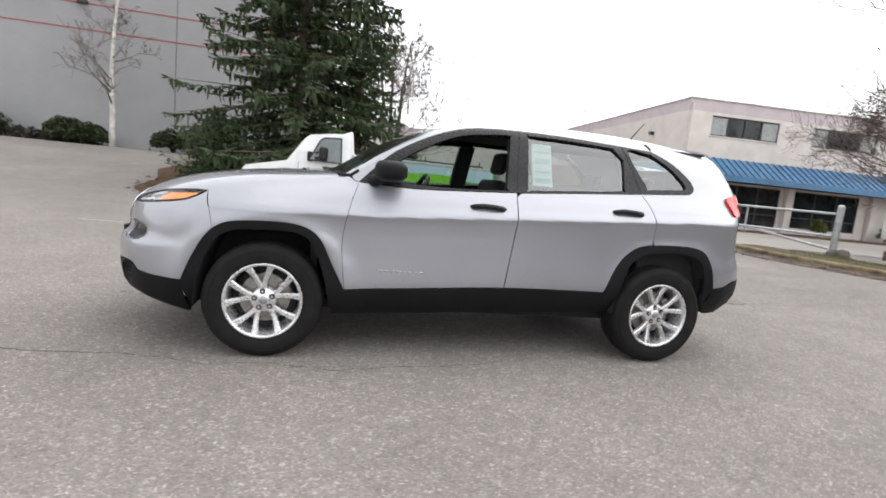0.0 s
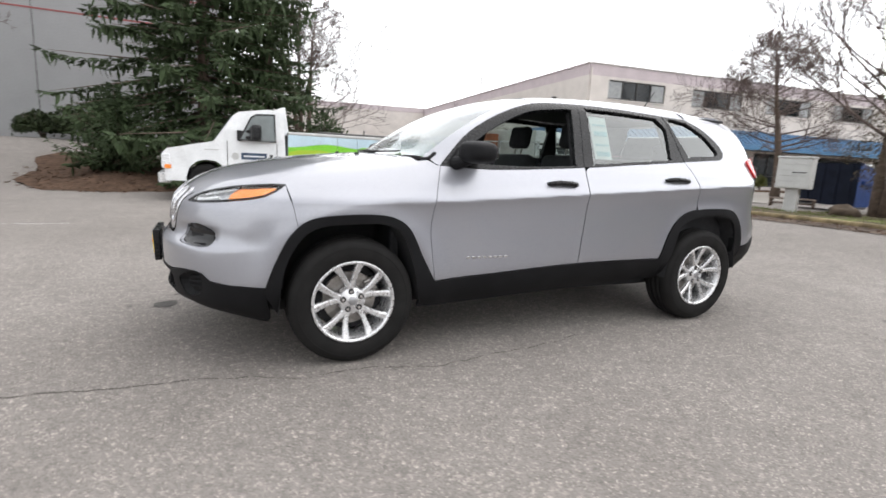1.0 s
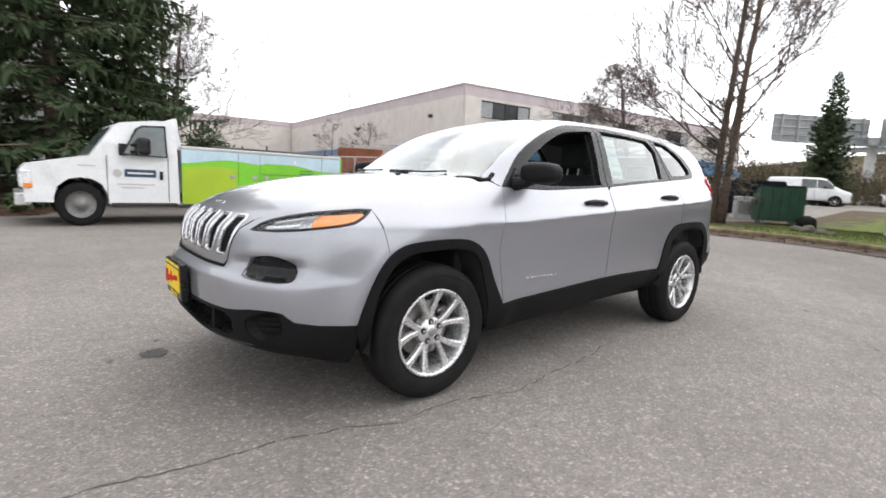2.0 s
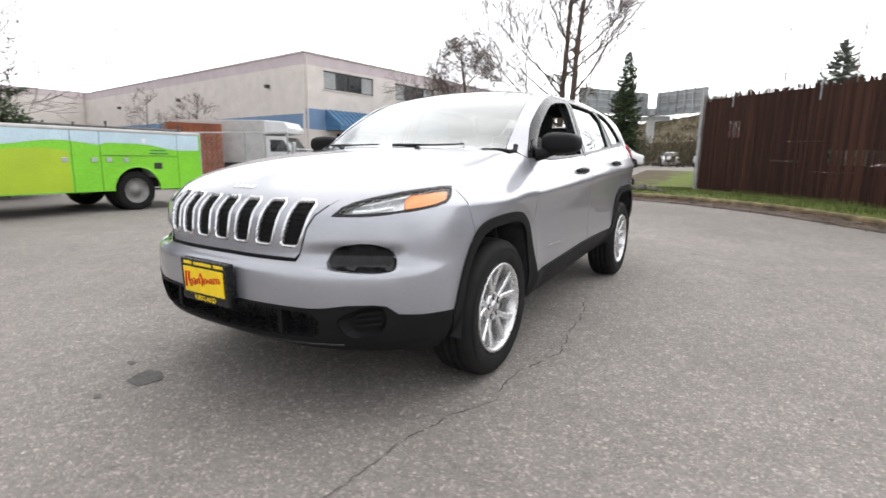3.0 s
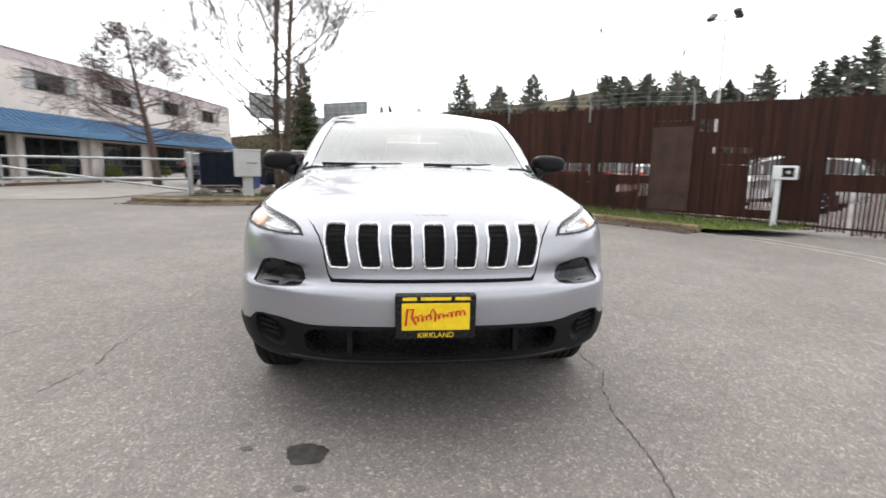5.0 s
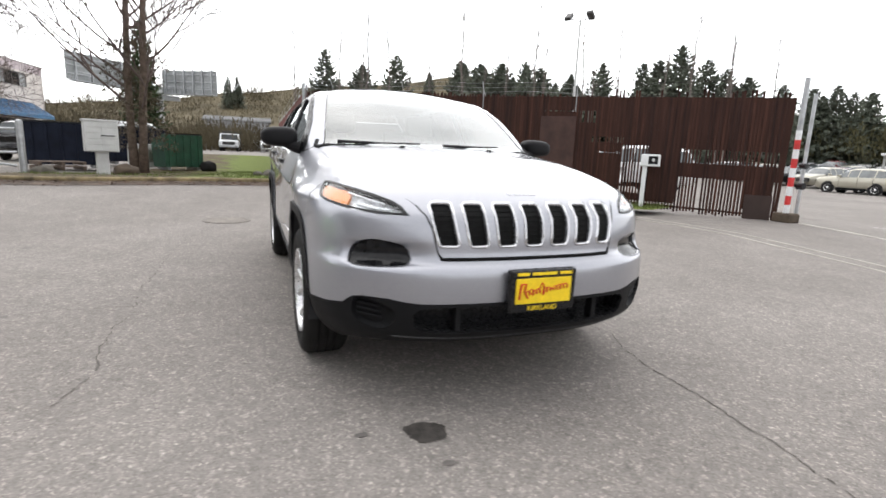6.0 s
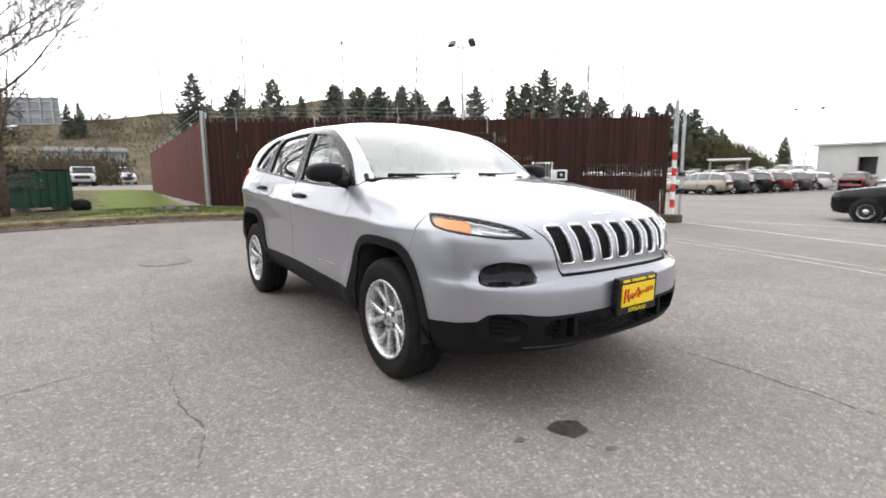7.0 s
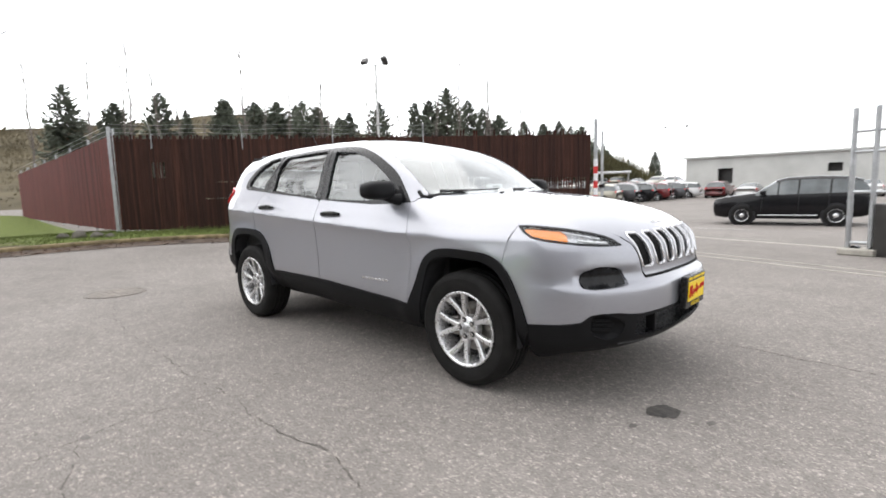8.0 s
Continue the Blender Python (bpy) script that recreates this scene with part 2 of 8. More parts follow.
BARK = varied("brown_bark", (0.10, 0.072, 0.055), 0.9, amount=0.4, scale=8, fine=60, bump=0.6)
POPLAR = varied("pale_poplar_bark", (0.150, 0.128, 0.114), 0.9, amount=0.3, scale=2, bump=0)
TWIG = varied("twig_bark", (0.115, 0.085, 0.075), 0.9, amount=0.3, scale=8, bump=0)
BIRCH = varied("white_birch_bark", (0.55, 0.53, 0.50), 0.8, amount=0.35, scale=5, fine=40, bump=0.2)
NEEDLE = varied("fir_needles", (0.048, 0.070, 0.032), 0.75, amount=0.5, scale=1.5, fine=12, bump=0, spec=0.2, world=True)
# distance haze mixed into the needle colour, so paler than the near firs
HAZE_NEEDLE = varied("haze_paled_needles", (0.120, 0.134, 0.105), 0.85, amount=0.4, scale=0.3, fine=3, bump=0, spec=0.1, world=True)
SHRUBLEAF = varied("shrub_leaves", (0.032, 0.045, 0.018), 0.7, amount=0.45, scale=4, fine=30, bump=0, spec=0.3, world=True)
HILLWOOD = varied("bare_woods", (0.104, 0.088, 0.058), 0.95, amount=0.4, scale=0.08, fine=1.2, bump=0, spec=0.05, world=True)
LIME = varied("lime_green_vehicle_paint", (0.20, 0.56, 0.035), 0.3, amount=0.12, scale=0.8, bump=0)
PALEBLUE = varied("pale_blue_vehicle_paint", (0.48, 0.62, 0.70), 0.3, amount=0.12, scale=1.5, bump=0)
NAVY = varied("navy_dumpster_steel", (0.010, 0.013, 0.024), 0.6, amount=0.3, scale=3, spec=0.12)
BLUESTEEL = varied("blue_dumpster_steel", (0.02, 0.055, 0.20), 0.5, amount=0.3, scale=3)
GREENSTEEL = varied("green_dumpster_steel", (0.010, 0.058, 0.030), 0.5, amount=0.3, scale=3)
RUSTBOX = varied("rust_orange_steel", (0.23, 0.075, 0.035), 0.8, amount=0.3, scale=2)
GREYPAINT = varied("light_grey_painted_metal", (0.50, 0.50, 0.49), 0.5, amount=0.12, scale=3)
STRIPE_R = varied("red_stripe_paint", (0.55, 0.03, 0.03), 0.6, amount=0.2, scale=8)

# ---- mesh helpers ----
from mathutils.geometry import delaunay_2d_cdt


def mesh_from(name, verts, faces, material=None, smooth=False, normals=None):
    me = bpy.data.meshes.new(name)
    me.from_pydata([tuple(v) for v in verts], [], [tuple(f) for f in faces])
    if material:
        me.materials.append(material)
    if smooth or normals is not None:
        me.polygons.foreach_set("use_smooth", [True] * len(me.polygons))
    if normals is not None:
        me.normals_split_custom_set_from_vertices([tuple(n) for n in normals])
    me.update()
    return me


def part(name, bm, material, parent=None, label="", smooth=False):
    """Link a bmesh as one mesh object under a thing or under a part."""
    me = bpy.data.meshes.new(name)
    bm.to_mesh(me)
    bm.free()
    me.materials.append(material)
    if smooth:
        me.polygons.foreach_set("use_smooth", [True] * len(me.polygons))
    ob = new(name, me)
    ob.parent = parent
    return tagged(ob, label)


def piece(name, me, parent=None, label="", m=None):
    ob = new(name, me)
    ob.parent = parent
    if m is not None:
        ob.matrix_basis = m
    return tagged(ob, label)


def thing(name, label, category, m=None, group="", kind=""):
    ob = new(name)
    ob.empty_display_size = 0.2
    if m is not None:
        ob.matrix_basis = m
    return tagged(ob, label, category, group, kind)


def add_box(bm, x0, x1, y0, y1, z0, z1, bevel=0.0, m=None, seg=2):
    """A box with its edges rounded, added to bm."""
    vs = [bm.verts.new(((x0, x1)[i & 1], (y0, y1)[i >> 1 & 1], (z0, z1)[i >> 2 & 1])) for i in range(8)]
    fs = [bm.faces.new([vs[i] for i in q]) for q in ((0, 2, 3, 1), (4, 5, 7, 6), (0, 1, 5, 4), (2, 6, 7, 3), (0, 4, 6, 2), (1, 3, 7, 5))]
    if bevel:
        es = list({e for f in fs for e in f.edges})
        r = bmesh.ops.bevel(bm, geom=es, offset=bevel, segments=seg, profile=0.5, affect="EDGES", clamp_overlap=True)
        vs = list({v for v in r["verts"]} | {v for v in vs if v.is_valid})
    if m is not None:
        bmesh.ops.transform(bm, matrix=m, verts=[v for v in vs if v.is_valid])
    return vs


def box(x0, x1, y0, y1, z0, z1, bevel=0.0, m=None, seg=2):
    bm = bmesh.new()
    add_box(bm, x0, x1, y0, y1, z0, z1, bevel, m, seg)
    return bm


def add_tube(bm, pts, radii, sides=8, cap=True):
    """A tube along points, with a radius at each."""
    pts = [Vector(p) for p in pts]
    if isinstance(radii, (int, float)):
        radii = [radii] * len(pts)
    rings, up = [], None
    for i, p in enumerate(pts):
        d = (pts[min(i + 1, len(pts) - 1)] - pts[max(i - 1, 0)]).normalized()
        if up is None:
            up = d.orthogonal().normalized()
        up = (up - d * up.dot(d))
        up = up.normalized() if up.length > 1e-6 else d.orthogonal().normalized()
        side = d.cross(up)
        rings.append([bm.verts.new(p + radii[i] * (math.cos(a) * up + math.sin(a) * side)) for a in (2 * math.pi * k / sides for k in range(sides))])
    for a, b in zip(rings, rings[1:]):
        for k in range(sides):
            bm.faces.new((a[k], a[(k + 1) % sides], b[(k + 1) % sides], b[k]))
    if cap:
        bm.faces.new(rings[0][::-1])
        bm.faces.new(rings[-1])


def tube(pts, radii, sides=8):
    bm = bmesh.new()
    add_tube(bm, pts, radii, sides)
    return bm


def lathe(profile, axis="y", sides=48, closed=False):
    """Turn (radius, along) points round an axis."""
    bm = bmesh.new()
    rings = []
    for r, a in profile:
        ring = []
        for k in range(sides):
            c, s = r * math.cos(2 * math.pi * k / sides), r * math.sin(2 * math.pi * k / sides)
            ring.append(bm.verts.new((c, a, s) if axis == "y" else (c, s, a) if axis == "z" else (a, c, s)))
        rings.append(ring)
    pairs = list(zip(rings, rings[1:])) + ([(rings[-1], rings[0])] if closed else [])
    for a, b in pairs:
        for k in range(sides):
            bm.faces.new((a[k], a[(k + 1) % sides], b[(k + 1) % sides], b[k]))
    bmesh.ops.recalc_face_normals(bm, faces=bm.faces)
    return bm


def prism(outline, depth, plane="xz", at=0.0, bevel=0.0):
    """A flat outline given thickness. plane: the two axes of the outline; the third runs from at to at + depth."""
    bm = bmesh.new()
    third = ({"x", "y", "z"} - set(plane)).pop()

    def place(u, v, w):
        d = {plane[0]: u, plane[1]: v, third: w}
        return d["x"], d["y"], d["z"]

    a = [bm.verts.new(place(u, v, at)) for u, v in outline]
    b = [bm.verts.new(place(u, v, at + depth)) for u, v in outline]
    bm.faces.new(a)
    bm.faces.new(b[::-1])
    for i in range(len(a)):
        j = (i + 1) % len(a)
        bm.faces.new((a[i], a[j], b[j], b[i]))
    bmesh.ops.recalc_face_normals(bm, faces=bm.faces)
    if bevel:
        bmesh.ops.bevel(bm, geom=[e for e in bm.edges], offset=bevel, segments=2, profile=0.5, affect="EDGES", clamp_overlap=True)
    return bm


def hermite(xs, ys):
    """A smooth curve through points that doesn't overshoot, for arrays."""
    xs, ys = np.array(xs, float), np.array(ys, float)
    d = np.diff(ys) / np.diff(xs)
    m = np.r_[d[0], (d[:-1] + d[1:]) / 2, d[-1]]
    flat = np.r_[False, d[:-1] * d[1:] <= 0, False]
    m[flat] = 0
    lim = np.r_[abs(d[0]) * 3, 3 * np.minimum(abs(d[:-1]), abs(d[1:])), abs(d[-1]) * 3]
    m = np.clip(m, -lim, lim)

    def at(x):
        x = np.clip(x, xs[0], xs[-1])
        i = np.clip(np.searchsorted(xs, x) - 1, 0, len(xs) - 2)
        h = xs[i + 1] - xs[i]
        t = (x - xs[i]) / h
        return ((1 + 2 * t) * (1 - t) ** 2 * ys[i] + t * (1 - t) ** 2 * h * m[i] + t * t * (3 - 2 * t) * ys[i + 1] + t * t * (t - 1) * h * m[i + 1])

    return at


def rounded(pts, step=0.02, closed=True):
    """A Catmull-Rom curve through the points, evenly resampled."""
    p = np.array(pts, float)
    n = len(p)
    out = []
    for i in range(n if closed else n - 1):
        a, b, c, d = (p[(i + k) % n] if closed else p[min(max(i + k, 0), n - 1)] for k in (-1, 0, 1, 2))
        m = max(2, int(np.linalg.norm(c - b) / step))
        for t in np.arange(m) / m:
            out.append(0.5 * ((2 * b) + (c - a) * t + (2 * a - 5 * b + 4 * c - d) * t * t + (3 * b - a - 3 * c + d) * t**3))
    if not closed:
        out.append(p[-1])
    return [tuple(v) for v in out]


def dense(pts, step=0.03, closed=True):
    """Straight runs between points, cut into short steps."""
    p = [np.array(q, float) for q in pts]
    out = []
    for i in range(len(p) if closed else len(p) - 1):
        a, b = p[i], p[(i + 1) % len(p)]
        m = max(1, int(round(np.linalg.norm(b - a) / step)))
        out += [tuple(a + (b - a) * k / m) for k in range(m)]
    if not closed:
        out.append(tuple(p[-1]))
    return out


def inside(poly, pts):
    poly, pts = np.array(poly), np.array(pts)
    x, y = pts[:, 0], pts[:, 1]
    res = np.zeros(len(pts), bool)
    for (x0, y0), (x1, y1) in zip(poly, np.roll(poly, -1, 0)):
        cond = (y0 > y) != (y1 > y)
        with np.errstate(divide="ignore", invalid="ignore"):
            res ^= cond & (x < (x1 - x0) * (y - y0) / (y1 - y0) + x0)
    return res


def shrink(poly, d):
    """The outline moved inwards by d."""
    p = np.array(poly, float)
    nxt, prv = np.roll(p, -1, 0), np.roll(p, 1, 0)
    area = np.sum(p[:, 0] * nxt[:, 1] - nxt[:, 0] * p[:, 1])
    t = nxt - prv
    t /= np.linalg.norm(t, axis=1)[:, None] + 1e-9
    nrm = np.stack([-t[:, 1], t[:, 0]], 1) * (1 if area > 0 else -1)
    return p + nrm * d


def fill(outline, holes=(), step=0.035):
    """Triangles that fill a flat outline, holes left out: points, triangles and the loops of point numbers along the edges."""
    loops = [np.array(outline, float)] + [np.array(h, float) for h in holes]
    pts, edges, chains = [], [], []
    for lp in loops:
        k = len(pts)
        pts += [tuple(q) for q in lp]
        edges += [(k + i, k + (i + 1) % len(lp)) for i in range(len(lp))]
        chains.append(list(range(k, k + len(lp))))
    lo, hi = loops[0].min(0), loops[0].max(0)
    gx, gy = np.meshgrid(np.arange(lo[0] + step / 2, hi[0], step), np.arange(lo[1] + step / 2, hi[1], step))
    g = np.stack([gx.ravel(), gy.ravel()], 1)
    if len(g):
        ok = inside(loops[0], g)
        for h in loops[1:]:
            ok &= ~inside(h, g)
        edge = np.array(pts)
        g = g[ok]
        if len(g):
            far = np.array([np.min(np.sum((edge - q) ** 2, 1)) > (0.45 * step) ** 2 for q in g])
            pts += [tuple(q) for q in g[far]]
    v, _, tris, ov, _, _ = delaunay_2d_cdt([Vector(q) for q in pts], edges, [], 0, 1e-7)
    v = np.array([tuple(q) for q in v])
    back = {}
    for new_i, olds in enumerate(ov):
        for o in olds:
            back[o] = new_i
    tris = np.array([t for t in tris if len(t) == 3])
    mid = v[tris].mean(1)
    ok = inside(loops[0], mid)
    for h in loops[1:]:
        ok &= ~inside(h, mid)
    tris = tris[ok]
    a, b, c = v[tris[:, 0]], v[tris[:, 1]], v[tris[:, 2]]
    area = (b[:, 0] - a[:, 0]) * (c[:, 1] - a[:, 1]) - (c[:, 0] - a[:, 0]) * (b[:, 1] - a[:, 1])
    tris = tris[abs(area) > 1e-9]
    return v, tris, [[back[i] for i in ch] for ch in chains]

# ---- the car's outer skin: one smooth closed form, cut into panels ----
def smax(a, b, k):
    h = np.maximum(k - np.abs(a - b), 0) / k
    return np.maximum(a, b) + h * h * k / 4


half_width = hermite(
    [0.15, 0.25, 0.35, 0.42, 0.48, 0.56, 0.66, 0.75, 0.82, 0.86, 0.879, 0.888, 0.898, 0.95, 1.00, 1.045, 1.09, 1.30, 1.50, 1.60, 1.75],
    [0.70, 0.815, 0.890, 0.914, 0.9200, 0.918, 0.9155, 0.9155, 0.9185, 0.9230, 0.9275, 0.9295, 0.9275, 0.904, 0.882, 0.860, 0.838, 0.768, 0.690, 0.645, 0.57],
)
bow = hermite([-2.4, -2.0, -1.75, -1.35, -0.9, -0.2, 0.6, 1.0, 1.35, 1.7, 1.95, 2.2, 2.4], [-0.125, -0.058, -0.034, -0.016, -0.022, -0.016, -0.016, -0.020, -0.016, -0.036, -0.080, -0.16, -0.26])
nose = hermite(
    [0.10, 0.22, 0.28, 0.34, 0.42, 0.50, 0.58, 0.63, 0.665, 0.72, 0.80, 0.838, 0.848, 0.858, 0.90, 0.93, 0.97, 1.02, 1.3],
    [-1.75, -1.98, -2.14, -2.250, -2.285, -2.295, -2.298, -2.293, -2.256, -2.243, -2.244, -2.247, -2.245, -2.238, -2.202, -2.172, -2.12, -2.03, -1.3],
)
tail = hermite([0.10, 0.30, 0.42, 0.55, 0.68, 0.80, 1.00, 1.15, 1.30, 1.45, 1.58, 1.7], [1.85, 2.05, 2.19, 2.25, 2.25, 2.20, 2.18, 2.16, 2.08, 1.97, 1.90, 1.80])
ridge = hermite(
    [-2.4, -2.2, -2.12, -2.04, -1.92, -1.75, -1.55, -1.35, -1.15, -1.04, -0.99, -0.80, -0.55, -0.30, -0.10, 0.05, 0.25, 0.55, 0.90, 1.25, 1.60, 1.85, 2.0, 2.3],
    [0.70, 0.90, 0.948, 0.982, 1.022, 1.062, 1.095, 1.118, 1.138, 1.147, 1.168, 1.290, 1.430, 1.526, 1.572, 1.594, 1.615, 1.632, 1.638, 1.633, 1.612, 1.585, 1.55, 1.4],
)
sweep = hermite([-2.4, -2.0, -1.7, -1.4, -1.1, -0.9, -0.4, 0.0, 0.4, 0.9, 2.4], [0.26, 0.24, 0.24, 0.20, 0.22, 0.22, 0.20, 0.16, 0.06, 0.0, 0.0])
crown = hermite([-2.4, -2.0, -1.5, -1.1, -0.9, -0.4, 0.0, 0.3, 0.9, 1.6, 2.4], [0.06, 0.07, 0.06, 0.05, 0.03, 0.04, 0.12, 0.19, 0.22, 0.26, 0.3])
round_top = hermite([-2.4, -1.9, -1.4, -1.1, -0.8, -0.5, 0.0, 0.4, 1.5, 2.4], [0.16, 0.20, 0.23, 0.19, 0.11, 0.065, 0.07, 0.09, 0.12, 0.12])


def skin(x, y, z):
    """Below 0 inside the car's body, above 0 outside."""
    a = np.abs(y)
    rise = 0.057 * np.clip(x + 0.8, 0, 2.4) * np.clip((1.55 - z) / 0.45, 0, 1)
    zp = z - rise
    hump = 0.0
    for xc in (-1.35, 1.35):
        r = np.hypot(x - xc, (z - 0.34) * 1.02)
        hump = hump + 0.014 * np.exp(-(((r - 0.49) / 0.075) ** 2)) * np.clip((1.0 - zp) / 0.15, 0, 1)
    side = a - (half_width(zp) + bow(x) + hump)
    bend = 0.96 * (a / 0.8) ** 2
    scoop = 0.030 * np.exp(-(((z - 0.69) / 0.040) ** 4)) * np.clip((a - 0.43) / 0.13, 0, 1) ** 1.5 * np.clip((0.79 - a) / 0.05, 0, 1)
    front = (nose(z) + scoop + 0.255 * (a / 0.8) ** 3 - x) / np.sqrt(1 + bend**2)
    xs = x - sweep(x) * a * a
    slope = (ridge(xs + 0.02) - ridge(xs - 0.02)) / 0.04
    top = (z - (ridge(xs) - crown(x) * a * a)) / np.sqrt(1 + slope**2)
    rear = (x - (tail(z) - 0.26 * (a / 0.8) ** 3)) / np.sqrt(1 + (0.97 * (a / 0.8) ** 2) ** 2)
    g = smax(side, top, round_top(x))
    g = smax(g, front, 0.10)
    return smax(g, rear, 0.10)


def shoot(origin, way, lo, hi):
    """Where rays leave the skin."""
    lo, hi = np.full(len(origin), lo, float), np.full(len(origin), hi, float)
    for _ in range(34):
        mid = (lo + hi) / 2
        out = skin(*(origin + way * mid[:, None]).T) > 0
        hi = np.where(out, mid, hi)
        lo = np.where(out, lo, mid)
    return origin + way * lo[:, None]


def slant(p, e=2e-3):
    """The outward normal of the skin."""
    g = np.stack([skin(*(p + e * d).T) - skin(*(p - e * d).T) for d in np.eye(3)], 1)
    return g / (np.linalg.norm(g, axis=1)[:, None] + 1e-12)


AXIS, ARC = -1.45, 0.85


def on_side(q):
    q = np.atleast_2d(np.array(q, float))
    o = np.stack([q[:, 0], 0 * q[:, 0] + 0.05, q[:, 1]], 1)
    return shoot(o, np.tile([0.0, 1, 0], (len(q), 1)), 0.0, 1.3)


def on_top(q):
    q = np.atleast_2d(np.array(q, float))
    o = np.stack([q[:, 0], q[:, 1], 0 * q[:, 0] + 0.75], 1)
    return shoot(o, np.tile([0.0, 0, 1], (len(q), 1)), 0.0, 1.3)


def on_front(q):
    """(arc, height) round an upright axis behind the nose."""
    q = np.atleast_2d(np.array(q, float))
    th = q[:, 0] / ARC
    o = np.stack([0 * th + AXIS, 0 * th, q[:, 1]], 1)
    return shoot(o, np.stack([-np.cos(th), np.sin(th), 0 * th], 1), 0.05, 1.6)


def on_tail(q):
    q = np.atleast_2d(np.array(q, float))
    th = q[:, 0] / ARC
    o = np.stack([0 * th + 1.3, 0 * th, q[:, 1]], 1)
    return shoot(o, np.stack([np.cos(th), np.sin(th), 0 * th], 1), 0.05, 1.6)


def arc_yz(*pts):
    """Front points given as (y, z) to (arc, height)."""
    q = np.array(pts, float)
    o = np.stack([0 * q[:, 0] - 1.6, q[:, 0], q[:, 1]], 1)
    p = shoot(o, np.tile([-1.0, 0, 0], (len(q), 1)), 0.0, 1.0)
    return [(ARC * math.atan2(b, AXIS - a), c) for a, b, c in p]


def arc_xz(*pts):
    """Side points given as (x, z) to (arc, height)."""
    return [(ARC * math.atan2(b, AXIS - a), c) for a, b, c in on_side(pts)]


def panel(name, outline, where, holes=(), step=0.035, gap=0.0025, lift=0.0, lip=0.014, material=None, extra=()):
    """A curved panel of the skin with an edge folded inwards. extra: more (outline, where) fields of the same panel."""
    V, F, N = [], [], []
    for poly, func, hs, g in [(outline, where, holes, gap)] + [(*e, (), gap) for e in extra]:
        poly = shrink(poly, g) if g else np.array(poly)
        hs = [shrink(h, -abs(g)) if g else np.array(h) for h in hs]
        uv, tris, chains = fill(poly, hs, step)
        p = func(uv)
        n = slant(p)
        p = p + n * lift
        a, b, c = p[tris[:, 0]], p[tris[:, 1]], p[tris[:, 2]]
        face = np.cross(b - a, c - a)
        flip = np.einsum("ij,ij->i", face, n[tris[:, 0]]) < 0
        tris[flip] = tris[flip][:, ::-1]
        k = len(V)
        V += p.tolist()
        N += n.tolist()
        F += (tris + k).tolist()
        if lip:
            for ch in chains:
                k = len(V)
                m = len(ch)
                for i in ch:
                    V += [p[i].tolist(), (p[i] - n[i] * lip).tolist()]
                t = np.array([p[ch[(j + 1) % m]] - p[ch[j - 1]] for j in range(m)])
                for j, i in enumerate(ch):
                    s = np.cross(t[j], n[i])
                    s = s / (np.linalg.norm(s) + 1e-9)
                    N += [s.tolist(), s.tolist()]
                F += [(k + 2 * j, k + 2 * j + 1, k + 2 * ((j + 1) % m) + 1, k + 2 * ((j + 1) % m)) for j in range(m)]
    return np.array(V), F, np.array(N)


def mirrored(data):
    V, F, N = data
    return V * [1, -1, 1], [tuple(f)[::-1] for f in F], N * [1, -1, 1]


def skin_part(name, data, material, parent, label=""):
    V, F, N = data
    return piece(name, mesh_from(name, V, F, material, normals=N), parent, label)


def loft(a, b, rows=6):
    """A strip of skin between two lines of points, as panel() gives it."""
    def even(p, n):
        p = np.array(p, float)
        d = np.r_[0, np.cumsum(np.linalg.norm(np.diff(p, axis=0), axis=1))]
        return np.stack([np.interp(np.linspace(0, d[-1], n), d, p[:, k]) for k in range(3)], 1)

    n = 70
    a, b = even(a, n), even(b, n)
    V = []
    for t in np.linspace(0, 1, rows):
        p = a + (b - a) * t
        if 0 < t < 1:
            for _ in range(8):
                p = p - slant(p) * skin(*p.T)[:, None] * 0.9
        V.append(p)
    V = np.concatenate(V)
    F = [(r * n + j, (r + 1) * n + j, (r + 1) * n + j + 1, r * n + j + 1) for r in range(rows - 1) for j in range(n - 1)]
    return V, F, slant(V)

car = thing("sport_utility_car", "silver metallic compact SUV with black lower cladding parked on asphalt", "car")

# outlines, in metres along the car (x, z); the car faces -x
ARCH_F = rounded([(-1.80, 0.42), (-1.75, 0.56), (-1.67, 0.715), (-1.58, 0.79), (-1.45, 0.815), (-1.25, 0.82), (-1.13, 0.80), (-1.04, 0.735), (-0.96, 0.58), (-0.885, 0.44)], 0.03, False)
WELL_F = rounded([(-1.73, 0.30), (-1.70, 0.54), (-1.615, 0.70), (-1.52, 0.755), (-1.40, 0.768), (-1.24, 0.772), (-1.15, 0.755), (-1.08, 0.70), (-1.01, 0.52), (-0.965, 0.32)], 0.03, False)
ARCH_R = rounded([(0.84, 0.505), (0.91, 0.68), (1.00, 0.79), (1.12, 0.845), (1.36, 0.86), (1.52, 0.85), (1.61, 0.80), (1.67, 0.70), (1.71, 0.57)], 0.03, False)
WELL_R = rounded([(0.93, 0.36), (0.985, 0.66), (1.06, 0.755), (1.16, 0.795), (1.37, 0.808), (1.50, 0.79), (1.575, 0.735), (1.625, 0.60), (1.66, 0.40)], 0.03, False)
SEAM_A = rounded([(-0.84, 1.088), (-0.885, 0.94), (-0.915, 0.77), (-0.91, 0.62), (-0.885, 0.44)], 0.03, False)
SEAM_B = rounded([(0.165, 1.115), (0.167, 0.95), (0.157, 0.80), (0.142, 0.65), (0.125, 0.50)], 0.03, False)
SEAM_C = rounded([(1.075, 1.188), (1.13, 1.10), (1.165, 0.99), (1.16, 0.853)], 0.03, False)
